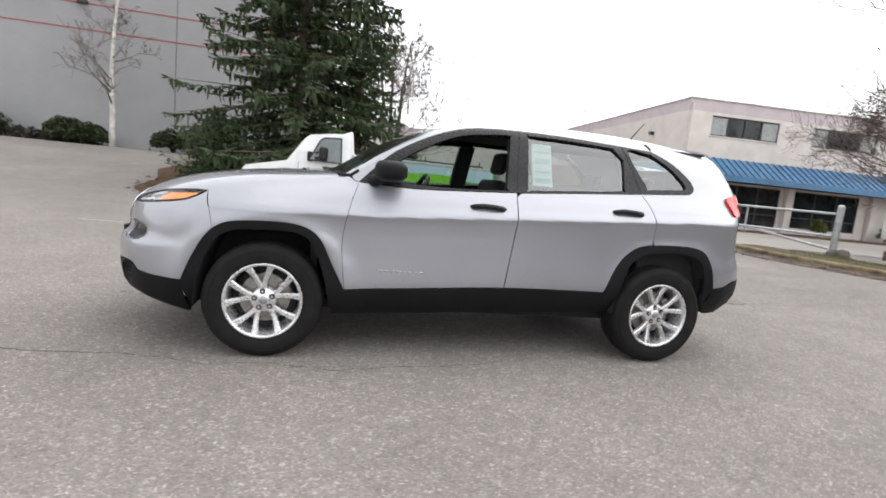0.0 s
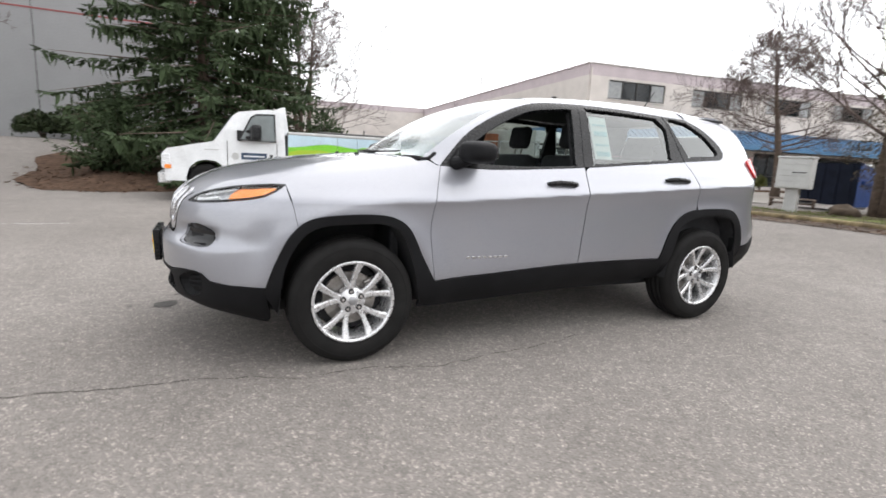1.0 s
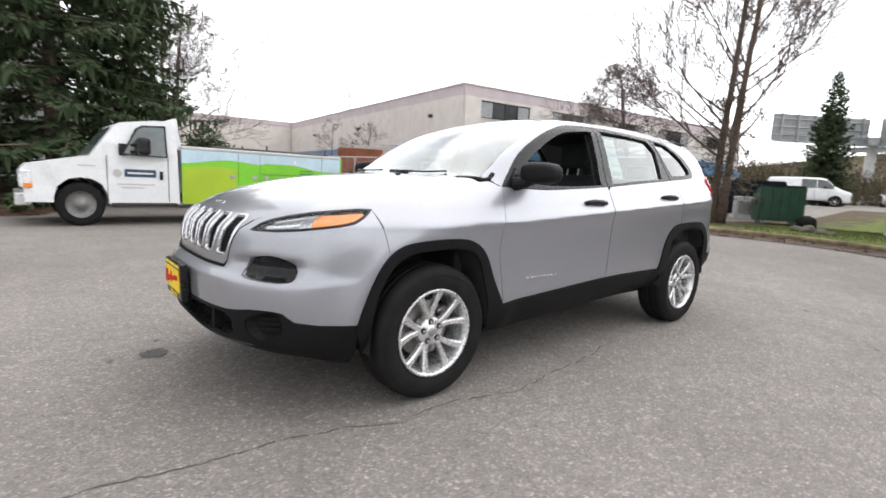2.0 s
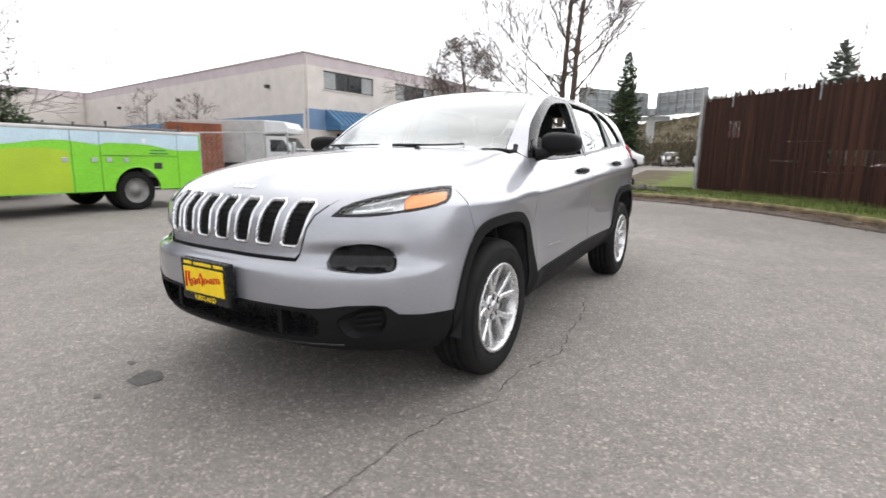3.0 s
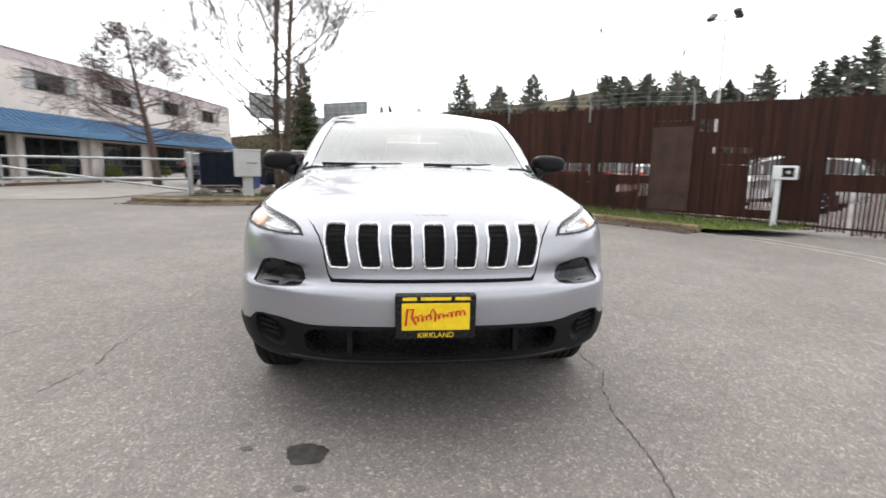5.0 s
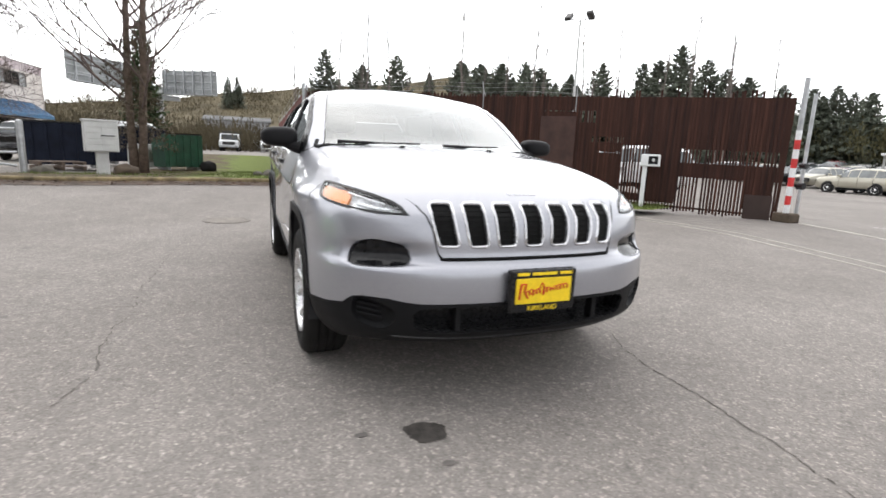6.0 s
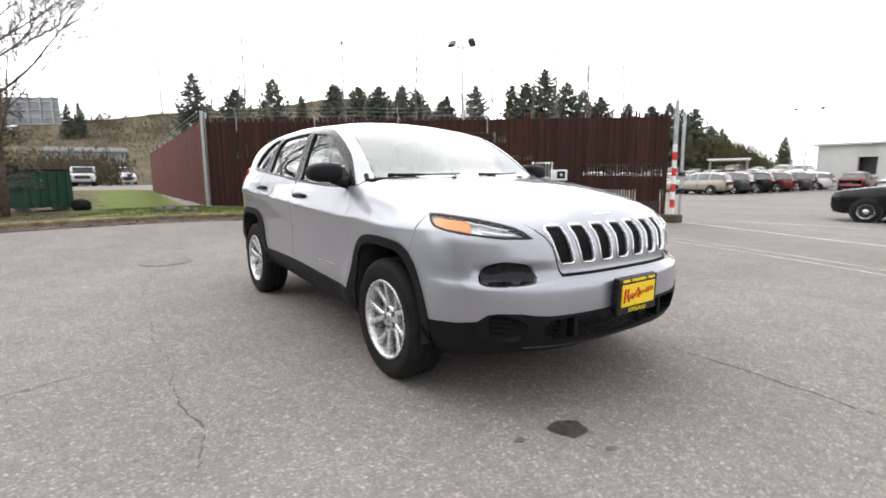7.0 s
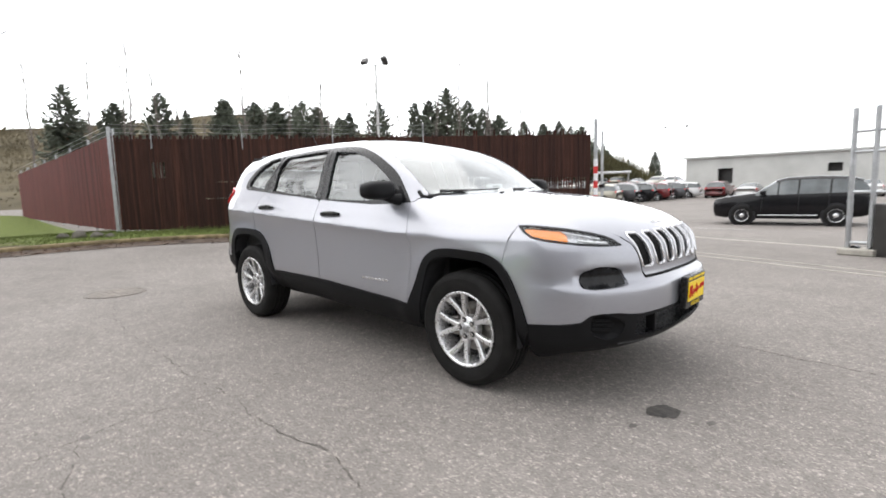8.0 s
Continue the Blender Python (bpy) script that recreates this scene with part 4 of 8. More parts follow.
# headlamps
LAMP_HOUSING = varied("lamp_housing", (0.78, 0.79, 0.81), 0.25, 0.35, amount=0.22, scale=18, bump=0)
for s in (-1, 1):
    housing_poly = dense([q for q in LAMP_LOW[:-1]] + LAMP_UP[::-1][:-1], 0.02)
    d = panel("h", housing_poly, on_front, lift=-0.028, gap=0.001, lip=0, step=0.03)
    d = d if s > 0 else mirrored(d)
    lamp = skin_part("headlamp", d, LAMP_HOUSING, car, "clear headlamp with amber turn signal")
    d = panel("h", housing_poly, on_front, lift=0.001, gap=0.001, lip=0.028, step=0.03)
    ln = skin_part("lens", d if s > 0 else mirrored(d), LENS, lamp, "clear lens")
    ln.visible_shadow = False
    hp = np.array(housing_poly)
    rim = on_front(hp)
    rn = slant(rim)
    inner = on_front(shrink(hp, 0.008))
    V = np.r_[rim + rn * 0.003, inner + rn * 0.003, inner - rn * 0.02] * [1, s, 1]
    m = len(hp)
    F = [(r * m + j, r * m + (j + 1) % m, (r + 1) * m + (j + 1) % m, (r + 1) * m + j) for r in (0, 1) for j in range(m)]
    piece("bezel", mesh_from("bezel", V, [f[::s] for f in F], GLOSSBLACK), lamp, "black bezel")
    amb = arc_yz((0.735, 0.926), (0.775, 0.938)) + arc_xz((-1.77, 0.944), (-1.725, 0.944), (-1.752, 0.920), (-1.80, 0.902)) + arc_yz((0.790, 0.879), (0.765, 0.876))
    d = panel("a", rounded(amb, 0.015), on_front, lift=-0.010, gap=0, lip=0.012, step=0.02)
    skin_part("turn_signal", d if s > 0 else mirrored(d), AMBER, lamp, "amber turn signal")
    strip = on_front(dense(arc_yz((0.60, 0.862), (0.66, 0.867), (0.72, 0.880)), 0.02, False))
    part("light_guide", tube([((q + [0.012, 0, 0]) * [1, s, 1]).tolist() for q in strip], 0.008, 8), WHITEPAINT, lamp, "white light guide")
    strip = on_front(dense(arc_yz((0.615, 0.885), (0.68, 0.903), (0.74, 0.921)), 0.02, False))
    part("light_guide", tube([((q + [0.010, 0, 0]) * [1, s, 1]).tolist() for q in strip], 0.005, 8), CHROME, lamp)

# wheel wells and underside
for xc, well in ((-1.35, WELL_F), (1.30, WELL_R)):
    for s in (-1, 1):
        ring = [(x, s * (0.90 - 0.004), z) for x, z in well]
        V = ring + [(x, s * 0.45, z) for x, _, z in ring]
        m = len(ring)
        F = [(j, j + 1, m + j + 1, m + j) for j in range(m - 1)] + [tuple(range(m, 2 * m))]
        piece("wheel_well", mesh_from("wheel_well", V, F, INTERIOR), car, "black wheel-arch liner")
# unseen tray added to block light and darken the ground under the bumper
part("undertray", box(-1.97, -1.74, -0.55, 0.55, 0.315, 0.335, 0.005), INTERIOR, car, "unseen dark tray added to deepen the shade under the bumper")
for s in (-1, 1):
    part("mud_flap", box(-1.792, -1.760, min(s * 0.56, s * 0.79), max(s * 0.56, s * 0.79), 0.25, 0.45, 0.008), TRIM, car, "black mud flap")
part("bumper_liner", box(-1.96, -1.80, -0.74, 0.74, 0.34, 0.52, 0.02), INTERIOR, car)
part("underbody", box(-1.75, 1.62, -0.64, 0.64, 0.25, 0.32, 0.02), INTERIOR, car, "dark underbody")

# wheels
TYRE = [(0.226, -0.100), (0.240, -0.108), (0.262, -0.114), (0.295, -0.116), (0.322, -0.110), (0.338, -0.098), (0.347, -0.085), (0.351, -0.060), (0.351, -0.046), (0.344, -0.044), (0.344, -0.038), (0.352, -0.036), (0.352, -0.006), (0.345, -0.004), (0.345, 0.004), (0.352, 0.006), (0.352, 0.036), (0.344, 0.038), (0.344, 0.044), (0.351, 0.046), (0.351, 0.060), (0.347, 0.085), (0.338, 0.098), (0.322, 0.110), (0.295, 0.116), (0.240, 0.108), (0.226, 0.100)]
RIM = [(0.225, 0.10), (0.228, -0.100), (0.231, -0.107), (0.228, -0.112), (0.218, -0.110), (0.212, -0.100), (0.205, -0.06), (0.200, 0.02), (0.205, 0.10)]


def make_wheel(s):
    """A wheel about its own centre; the outer face looks along s in y."""
    w = new("wheel")
    w.parent = car
    part("tyre", lathe([(r, -s * a) for r, a in TYRE], sides=64), RUBBER, w, smooth=True)
    # raised sidewall bands
    part("sidewall_band", lathe([(0.300, s * 0.1165), (0.303, s * 0.118), (0.307, s * 0.1165)], sides=64), RUBBER, w, smooth=True)
    part("rim", lathe([(r, -s * a) for r, a in RIM], sides=64), ALLOY, w, smooth=True)
    part("brake_disc", lathe([(0.06, s * 0.005), (0.150, s * 0.005), (0.150, -s * 0.02), (0.06, -s * 0.02)], sides=40), STEEL, w)
    part("backing_plate", lathe([(0.0, -s * 0.03), (0.19, -s * 0.03)], sides=40), INTERIOR, w)
    bm = bmesh.new()
    add_box(bm, -0.06, 0.06, -0.03, 0.035, 0.10, 0.165, 0.012)
    part("caliper", bm, STEEL, w).rotation_euler = (0, radians(75), 0)
    # five forked spokes
    for k in range(5):
        a0 = radians(72 * k + 90)
        for side in (-1, 1):
            path = []
            for t in np.linspace(0, 1, 7):
                r = 0.040 + t * 0.180
                ang = a0 + side * radians(3 + 15.5 * t ** 0.8)
                depth = 0.070 + 0.030 * t ** 1.5
                path.append((r * math.cos(ang), r * math.sin(ang), depth, 0.0170 - 0.0045 * math.sin(t * math.pi) + 0.004 * t))
            bm = bmesh.new()
            rings = []
            for i, (px, pz, d, hw) in enumerate(path):
                q = path[min(i + 1, 6)], path[max(i - 1, 0)]
                tx, tz = q[0][0] - q[1][0], q[0][1] - q[1][1]
                ln = math.hypot(tx, tz)
                nx, nz = -tz / ln, tx / ln
                sec = [(-hw, -0.030), (-hw, -0.006), (-hw * 0.62, 0.0), (hw * 0.62, 0.0), (hw, -0.006), (hw, -0.030)]
                rings.append([bm.verts.new((px + nx * u, s * (d + v), pz + nz * u)) for u, v in sec])
            for a, b in zip(rings, rings[1:]):
                for j in range(6):
                    bm.faces.new((a[j], a[(j + 1) % 6], b[(j + 1) % 6], b[j]))
            bm.faces.new(rings[0])
            bm.faces.new(rings[-1])
            bmesh.ops.recalc_face_normals(bm, faces=bm.faces)
            part("spoke", bm, ALLOY, w)
    part("hub", lathe([(0.0, s * 0.080), (0.026, s * 0.080), (0.030, s * 0.076), (0.033, s * 0.0745), (0.066, s * 0.0735), (0.074, s * 0.068), (0.077, s * 0.055), (0.077, s * 0.02)], sides=40), ALLOY, w, smooth=True)
    part("centre_cap", lathe([(0.0, s * 0.084), (0.022, s * 0.084), (0.026, s * 0.079)], sides=32), varied("grey_cap", (0.35, 0.35, 0.36), 0.35, 0.6, amount=0.05, bump=0), w, smooth=True)
    for k in range(5):
        a = radians(72 * k + 90 + 0)
        bm = lathe([(0.0, s * 0.082), (0.0095, s * 0.081), (0.0105, s * 0.060)], sides=6)
        nut = part("lug_nut", bm, CHROME, w)
        nut.location = (0.053 * math.cos(a), 0, 0.053 * math.sin(a))
        ring = part("nut_seat", lathe([(0.0, s * 0.0752), (0.0165, s * 0.0752), (0.0165, s * 0.070)], sides=20), INTERIOR, w)
        ring.location = nut.location
    return w


for x in (-1.345, 1.295):
    for s in (-1, 1):
        w = make_wheel(s)
        w.location = (x, s * 0.79, 0.345 + (0.012 if x > 0 else 0.0))
        w.scale = (0.98, 1.0, 0.98)
        w.rotation_euler = (0, radians(-8 if s < 0 else 20), 0)

# handles
for x, z in ((-0.03, 1.008), (0.955, 1.056)):
    bm = bmesh.new()
    add_tube(bm, [(x - 0.112, 0, -0.004), (x - 0.095, 0.026, 0.0), (x - 0.04, 0.036, 0.006), (x + 0.04, 0.036, 0.004), (x + 0.09, 0.030, -0.002), (x + 0.115, 0.004, -0.006)], [0.010, 0.015, 0.017, 0.017, 0.018, 0.012], 10)
    bmesh.ops.scale(bm, vec=(1, 0.8, 1.0), verts=bm.verts)
    base = on_side([(x, z)])[0]
    for s in (-1, 1):
        b2 = bm.copy()
        bmesh.ops.translate(b2, vec=(0, base[1] - 0.006, z), verts=b2.verts)
        if s < 0:
            bmesh.ops.scale(b2, vec=(1, -1, 1), verts=b2.verts)
            bmesh.ops.reverse_faces(b2, faces=b2.faces)
        part("door_handle", b2, GLOSSBLACK, car, "black door handle", smooth=True)
    bm.free()

# mirrors
for s in (-1, 1):
    bm = bmesh.new()
    bmesh.ops.create_icosphere(bm, subdivisions=4, radius=1.0)
    for v in bm.verts:
        c = v.co
        ex = [math.copysign(abs(q) ** 0.66, q) for q in c]
        v.co = (0.092 * ex[0] * (1 - 0.12 * ex[1]), 0.112 * ex[1], 0.062 * ex[2] * (1 - 0.10 * ex[1]))
    bmesh.ops.transform(bm, matrix=pose(-0.665, s * 0.942, 1.170, 0, 0, 0) @ Matrix.Diagonal((1, s, 1, 1)), verts=bm.verts)
    if s < 0:
        bmesh.ops.reverse_faces(bm, faces=bm.faces)
    mir = part("door_mirror", bm, TRIM, car, "black plastic door mirror", smooth=True)
    bm = bmesh.new()
    add_box(bm, -0.578, -0.576, s * 0.942 - 0.06, s * 0.942 + 0.06, 1.140, 1.200, 0.0005)
    part("mirror_glass", bm, CHROME, mir)
    part("mirror_arm", tube([(-0.745, s * 0.815, 1.105), (-0.735, s * 0.845, 1.108), (-0.715, s * 0.875, 1.12), (-0.70, s * 0.90, 1.14)], [0.042, 0.036, 0.032, 0.04], 12), TRIM, mir)
    tri = on_side([(-0.80, 1.10), (-0.62, 1.098), (-0.60, 1.21), (-0.72, 1.19)])
    nn = slant(tri)
    V = (np.r_[tri + nn * 0.004, tri - nn * 0.01]) * [1, s, 1]
    piece("mirror_base", mesh_from("mirror_base", V, [f[::s] for f in [(0, 1, 2, 3), (0, 4, 5, 1), (1, 5, 6, 2), (2, 6, 7, 3), (3, 7, 4, 0)]], TRIM), mir)

# plate in its frame, with bars in place of brand letters
px = -2.335
plate = new("plate_frame", None)
plate.parent = car
plate.matrix_basis = pose(px, 0, 0.552, 0, -2, 0)
bm = bmesh.new()
add_box(bm, -0.006, 0.03, -0.160, 0.160, -0.092, 0.092, 0.008)
part("frame", bm, GLOSSBLACK, plate, "black plate frame with yellow lettering")
part("plate", box(-0.0105, -0.004, -0.134, 0.134, -0.052, 0.058, 0.002), YELLOW, plate, "yellow dealer plate with red script")
heights = (0.010, 0.015, 0.009, 0.011, 0.027, 0.011, 0.010, 0.004, 0.010, 0.012, 0.011, 0.011)
wave = []
for k, h in enumerate(heights):
    for t in np.linspace(0, 1, 9)[:-1]:
        u = (k + t) / len(heights)
        wave.append((-0.0125, 0.082 - 0.198 * u + 0.006 * math.cos(2 * math.pi * t), -0.010 + 0.026 * u + h * math.sin(2 * math.pi * t) + 0.4 * h))
part("script_mark", tube(wave, [0.0024 + 0.0009 * math.sin(i * 0.56) for i in range(len(wave))], 6), REDPAINT, plate, "red script stroke")
part("script_mark", tube([(-0.0125, 0.118, -0.03), (-0.0125, 0.112, 0.036), (-0.0125, 0.088, 0.036), (-0.0125, 0.095, 0.004), (-0.0125, 0.078, -0.026)], 0.0045, 6), REDPAINT, plate)
for y0, y1 in ((0.06, -0.06), (0.13, 0.075), (-0.075, -0.135)):
    part("plate_bar", box(-0.0085, -0.004, y1, y0, 0.069, 0.082, 0.001), YELLOW, plate)


def lettering(text, size, m, material, parent, depth=0.001, name="lettering"):
    """Words as a mesh."""
    cu = bpy.data.curves.new(name, "FONT")
    cu.body, cu.size, cu.extrude, cu.align_x, cu.align_y = text, size, depth, "CENTER", "CENTER"
    tmp = bpy.data.objects.new("tmp", cu)
    me = bpy.data.meshes.new_from_object(tmp)
    bpy.data.objects.remove(tmp)
    me.materials.clear()
    me.materials.append(material)
    return piece(name, me, parent, "", m)


lettering("KIRKLAND", 0.030, pose(-0.0075, 0, -0.0735, 90, 0, -90), YELLOW, plate)
# badge on the hood and on the doors, as plain bars
for k, w in enumerate((0.016, 0.03, 0.03, 0.032)):
    y = 0.066 - 0.038 * k
    p = on_top([(-2.112, y)])
    nrm = slant(p)[0]
    p = p[0]
    tilt = pose(p[0], p[1], p[2], 0, math.degrees(math.atan2(nrm[0], nrm[2])), 0)
    part("hood_badge", box(-0.011, 0.011, -w / 2, w / 2, -0.002, 0.003, 0.0015, tilt), CHROME, car, "chrome badge bars")
for s in (-1, 1):
    for k in range(8):
        x = -0.685 + 0.036 * k
        p = on_side([(x, 0.565)])[0]
        part("door_badge", box(x, x + 0.024, min(s * (p[1] - 0.002), s * (p[1] + 0.003)), max(s * (p[1] - 0.002), s * (p[1] + 0.003)), 0.560, 0.573, 0.001), CHROME, car, "chrome badge bars")

# wipers, antenna
for y0, y1 in ((0.62, 0.12), (-0.02, -0.46)):
    pts = []
    for t in np.linspace(0, 1, 9):
        y = y0 + (y1 - y0) * t
        p = on_top([(-1.068 + 0.36 * y * y + 0.030 * t, y)])[0]
        pts.append((p[0], p[1], p[2] + 0.010))
    part("wiper", tube(pts, [0.009] * 4 + [0.005] * 5, 8), GLOSSBLACK, car, "black wiper")
part("antenna", tube([(1.42, 0.0, 1.625), (1.55, 0.0, 1.79)], [0.006, 0.003], 6), GLOSSBLACK, car)
part("washer_nozzle", box(-1.20, -1.175, 0.27, 0.30, 1.118, 1.140, 0.006), GLOSSBLACK, car)
part("washer_nozzle", box(-1.20, -1.175, -0.30, -0.27, 1.118, 1.140, 0.006), GLOSSBLACK, car)

# cabin
part("cabin_floor", box(-1.0, 1.9, -0.74, 0.74, 0.36, 0.40, 0.01), INTERIOR, car)
part("dashboard", box(-1.05, -0.50, -0.74, 0.74, 0.62, 1.055, 0.06), INTERIOR, car, "dark grey dashboard")
part("firewall", box(-1.10, -1.05, -0.74, 0.74, 0.40, 1.05, 0.01), INTERIOR, car)
for s in (-1, 1):
    part("door_lining", box(-0.86, 1.08, min(s * 0.80, s * 0.755), max(s * 0.80, s * 0.755), 0.45, 1.06, 0.02), INTERIOR, car, "dark door lining")
    for outline in ([(0.10, 1.09), (0.24, 1.10), (0.265, 1.50), (0.13, 1.49)], [(0.95, 1.16), (1.12, 1.19), (1.00, 1.49), (0.93, 1.49)]):
        d = panel("lining", dense(outline, 0.05), on_side, gap=0, lift=-0.035, lip=0.02)
        skin_part("pillar_lining", d if s > 0 else mirrored(d), INTERIOR, car)
    part("boot_lining", box(1.15, 1.95, min(s * 0.78, s * 0.72), max(s * 0.78, s * 0.72), 0.5, 1.19, 0.02), INTERIOR, car)
part("headliner", box(-0.02, 1.70, -0.60, 0.60, 1.515, 1.53, 0.004), INTERIOR, car, "dark headliner")


def add_seat(x, y, w, tall=True):
    seat = new("seat")
    seat.parent = car
    seat.matrix_basis = pose(x, y, 0)
    part("seat_cushion", box(-0.28, 0.24, -w, w, 0.46, 0.68, 0.06, seg=3), INTERIOR, seat, "dark cloth seat")
    bm = bmesh.new()
    add_box(bm, -0.06, 0.08, -w, w, 0.0, 0.60, 0.055, pose(0.20, 0, 0.62, 0, 17, 0), 3)
    part("seat_back", bm, INTERIOR, seat, smooth=True)
    if tall:
        for yy in (-0.05, 0.05):
            part("headrest_post", tube([(0.385, yy, 1.18), (0.405, yy, 1.28)], 0.007, 6), STEEL, seat)
        bm = bmesh.new()
        add_box(bm, -0.045, 0.045, -0.125, 0.125, 0.0, 0.19, 0.04, pose(0.392, 0, 1.245, 0, 10, 0), 3)
        part("headrest", bm, INTERIOR, seat, smooth=True)


add_seat(0.02, -0.36, 0.26)
add_seat(0.02, 0.36, 0.26)
add_seat(0.95, 0.0, 0.64, False)
for yy in (-0.38, 0.38):
    part("rear_headrest", box(1.31, 1.39, yy - 0.12, yy + 0.12, 1.16, 1.32, 0.035, seg=3), INTERIOR, car)
bm = bmesh.new()
N_W = 28
ring = [(0.0, 0.185 * math.cos(2 * math.pi * k / N_W), 0.185 * math.sin(2 * math.pi * k / N_W)) for k in range(N_W + 1)]
add_tube(bm, ring, 0.016, 8, cap=False)
add_tube(bm, [(0, -0.18, 0), (0.03, 0, 0), (0, 0.18, 0)], [0.015, 0.04, 0.015], 8)
add_tube(bm, [(0.03, 0, 0), (0, 0, -0.18)], [0.03, 0.015], 8)
part("steering_wheel", bm, GLOSSBLACK, car, "black steering wheel").matrix_basis = pose(-0.42, -0.36, 1.00, 0, 24, 0)
# window sticker inside the rear side glass
st = on_side([(0.285, 1.18), (0.425, 1.18), (0.425, 1.46), (0.285, 1.46)])
ns = slant(st)
V = (st - ns * 0.018) * [1, -1, 1]
piece("window_sticker", mesh_from("window_sticker", V, [(0, 1, 2, 3)], PAPER), car, "white price sticker in the window")
for k in range(4):
    z0 = 1.20 + 0.066 * k
    q = on_side([(0.30, z0), (0.41, z0), (0.41, z0 + (0.012 if k % 2 else 0.03)), (0.30, z0 + (0.012 if k % 2 else 0.03))])
    piece("sticker_bar", mesh_from("sticker_bar", (q - slant(q) * 0.0155) * [1, -1, 1], [(0, 1, 2, 3)], varied("pale_blue_print", (0.35, 0.55, 0.62), 0.7, bump=0)), car)

# ---- ground ----
def ss(a, b, x):
    t = np.clip((np.asarray(x, float) - a) / (b - a), 0, 1)
    return t * t * (3 - 2 * t)


KERB = rounded([(5.2, 12.4), (7.0, 10.9), (8.0, 9.6)], 0.3, False)
KERB_MAIN = rounded([(8.7, 6.6), (8.35, 4.9), (8.75, 2.6), (8.85, 0.8), (8.5, -0.6), (7.6, -2.3), (6.3, -3.9), (5.2, -5.0), (4.5, -5.42)], 0.25, False)
FENCE_C, FENCE_E = (11.7, -0.6), (2.95, -9.05)


def ground_z(x, y):
    """Height of the paved ground: flat round the car, a slight rise to the kerb and a ramp at the far end."""
    x, y = np.asarray(x, float), np.asarray(y, float)
    return 0.012 * ss(-0.6, 1.2, x) + 0.2 * ss(3.5, 9.0, x) * ss(-8, -2, y) * (1 - 0.9 * np.maximum(ss(11, 18, x), ss(9.2, 12.5, x) * ss(0.8, 3.2, y))) + 1.15 * ss(11, 23, y) * ss(-1, -8, x) + 0.5 * ss(18, 40, x) * ss(-4, 0, y) * ss(16, 10, y) - 0.42 * ss(-10, -16, y) * ss(40, 20, x) + 1.1 * ss(-50, -80, y)


def gz(x, y):
    return float(ground_z(x, y))


gx = np.r_[-400, -200, -100, -60, np.arange(-40, 40.1, 1.0), 60, 100, 200, 400, 900]
gy = np.r_[-900, -400, -200, -100, -60, np.arange(-40, 40.1, 1.0), 60, 100, 200, 400, 900]
X, Y = np.meshgrid(gx, gy)
V = np.stack([X.ravel(), Y.ravel(), ground_z(X, Y).ravel()], 1)
nx = len(gx)
F = [(r * nx + c, r * nx + c + 1, (r + 1) * nx + c + 1, (r + 1) * nx + c) for r in range(len(gy) - 1) for c in range(nx - 1)]
ground = piece("ground", mesh_from("ground", V, F, ASPHALT, smooth=True))
tagged(ground, "worn grey asphalt with fine aggregate", "ground", kind="structure")


def sheet(name, outline, height, material, label, category, step=0.5, edge=0.0):
    """A patch of ground that lies over the paving; height(x, y) is added to it. edge: depth of the rim."""
    uv, tris, chains = fill(np.array(outline), (), step)
    z = ground_z(uv[:, 0], uv[:, 1]) + height(uv[:, 0], uv[:, 1])
    V = np.c_[uv, z].tolist()
    F = tris.tolist()
    if edge:
        for ch in chains:
            k = len(V)
            V += [[uv[i][0], uv[i][1], z[i] - edge] for i in ch]
            F += [(ch[j], ch[(j + 1) % len(ch)], k + (j + 1) % len(ch), k + j) for j in range(len(ch))]
    ob = piece(name, mesh_from(name, V, F, material, smooth=True))
    return tagged(ob, label, category, kind="structure")


def run_along(line, section, name, material, label, category, kind="structure", breaks=()):
    """A section (offset to the left, height) swept along a ground line."""
    p = np.array(line, float)
    d = np.gradient(p, axis=0)
    d /= np.linalg.norm(d, axis=1)[:, None]
    left = np.stack([-d[:, 1], d[:, 0]], 1)
    V, F, m = [], [], len(section)
    for (x, y), (lx, ly) in zip(p, left):
        base = gz(x, y)
        V += [(x + lx * o, y + ly * o, base + h) for o, h in section]
    for i in range(len(p) - 1):
        F += [(i * m + j, i * m + j + 1, (i + 1) * m + j + 1, (i + 1) * m + j) for j in range(m - 1)]
    F += [tuple(range(m)), tuple(range((len(p) - 1) * m, len(p) * m))[::-1]]
    return tagged(piece(name, mesh_from(name, V, F, material)), label, category, kind=kind)


KSEC = [(0.0, -0.02), (0.0, 0.10), (0.012, 0.125), (0.04, 0.135), (0.14, 0.135), (0.155, 0.12), (0.16, -0.02)]
run_along(KERB_MAIN, KSEC, "kerb", KERBY, "worn concrete kerb with faded yellow paint", "kerb")
GRIT = varied("gutter_dirt", (0.088, 0.064, 0.049), 0.95, amount=0.5, scale=3, fine=50, bump=0.5, world=True)
run_along(KERB_MAIN, [(-0.40, 0.0), (-0.30, 0.006), (-0.16, 0.022), (-0.05, 0.052), (-0.01, 0.060), (-0.001, 0.0)], "gutter_dirt", GRIT, "brown dirt and litter gathered along the kerb", "dirt strip")
run_along(KERB, KSEC, "kerb", CONCRETE, "worn concrete kerb by the far verge", "kerb")
GUTTER = rounded([(4.45, -5.47), (3.6, -5.85), (2.0, -6.06), (0.7, -5.80), (-0.8, -5.45), (-2.6, -4.80), (-6.0, -3.6)], 0.3, False)
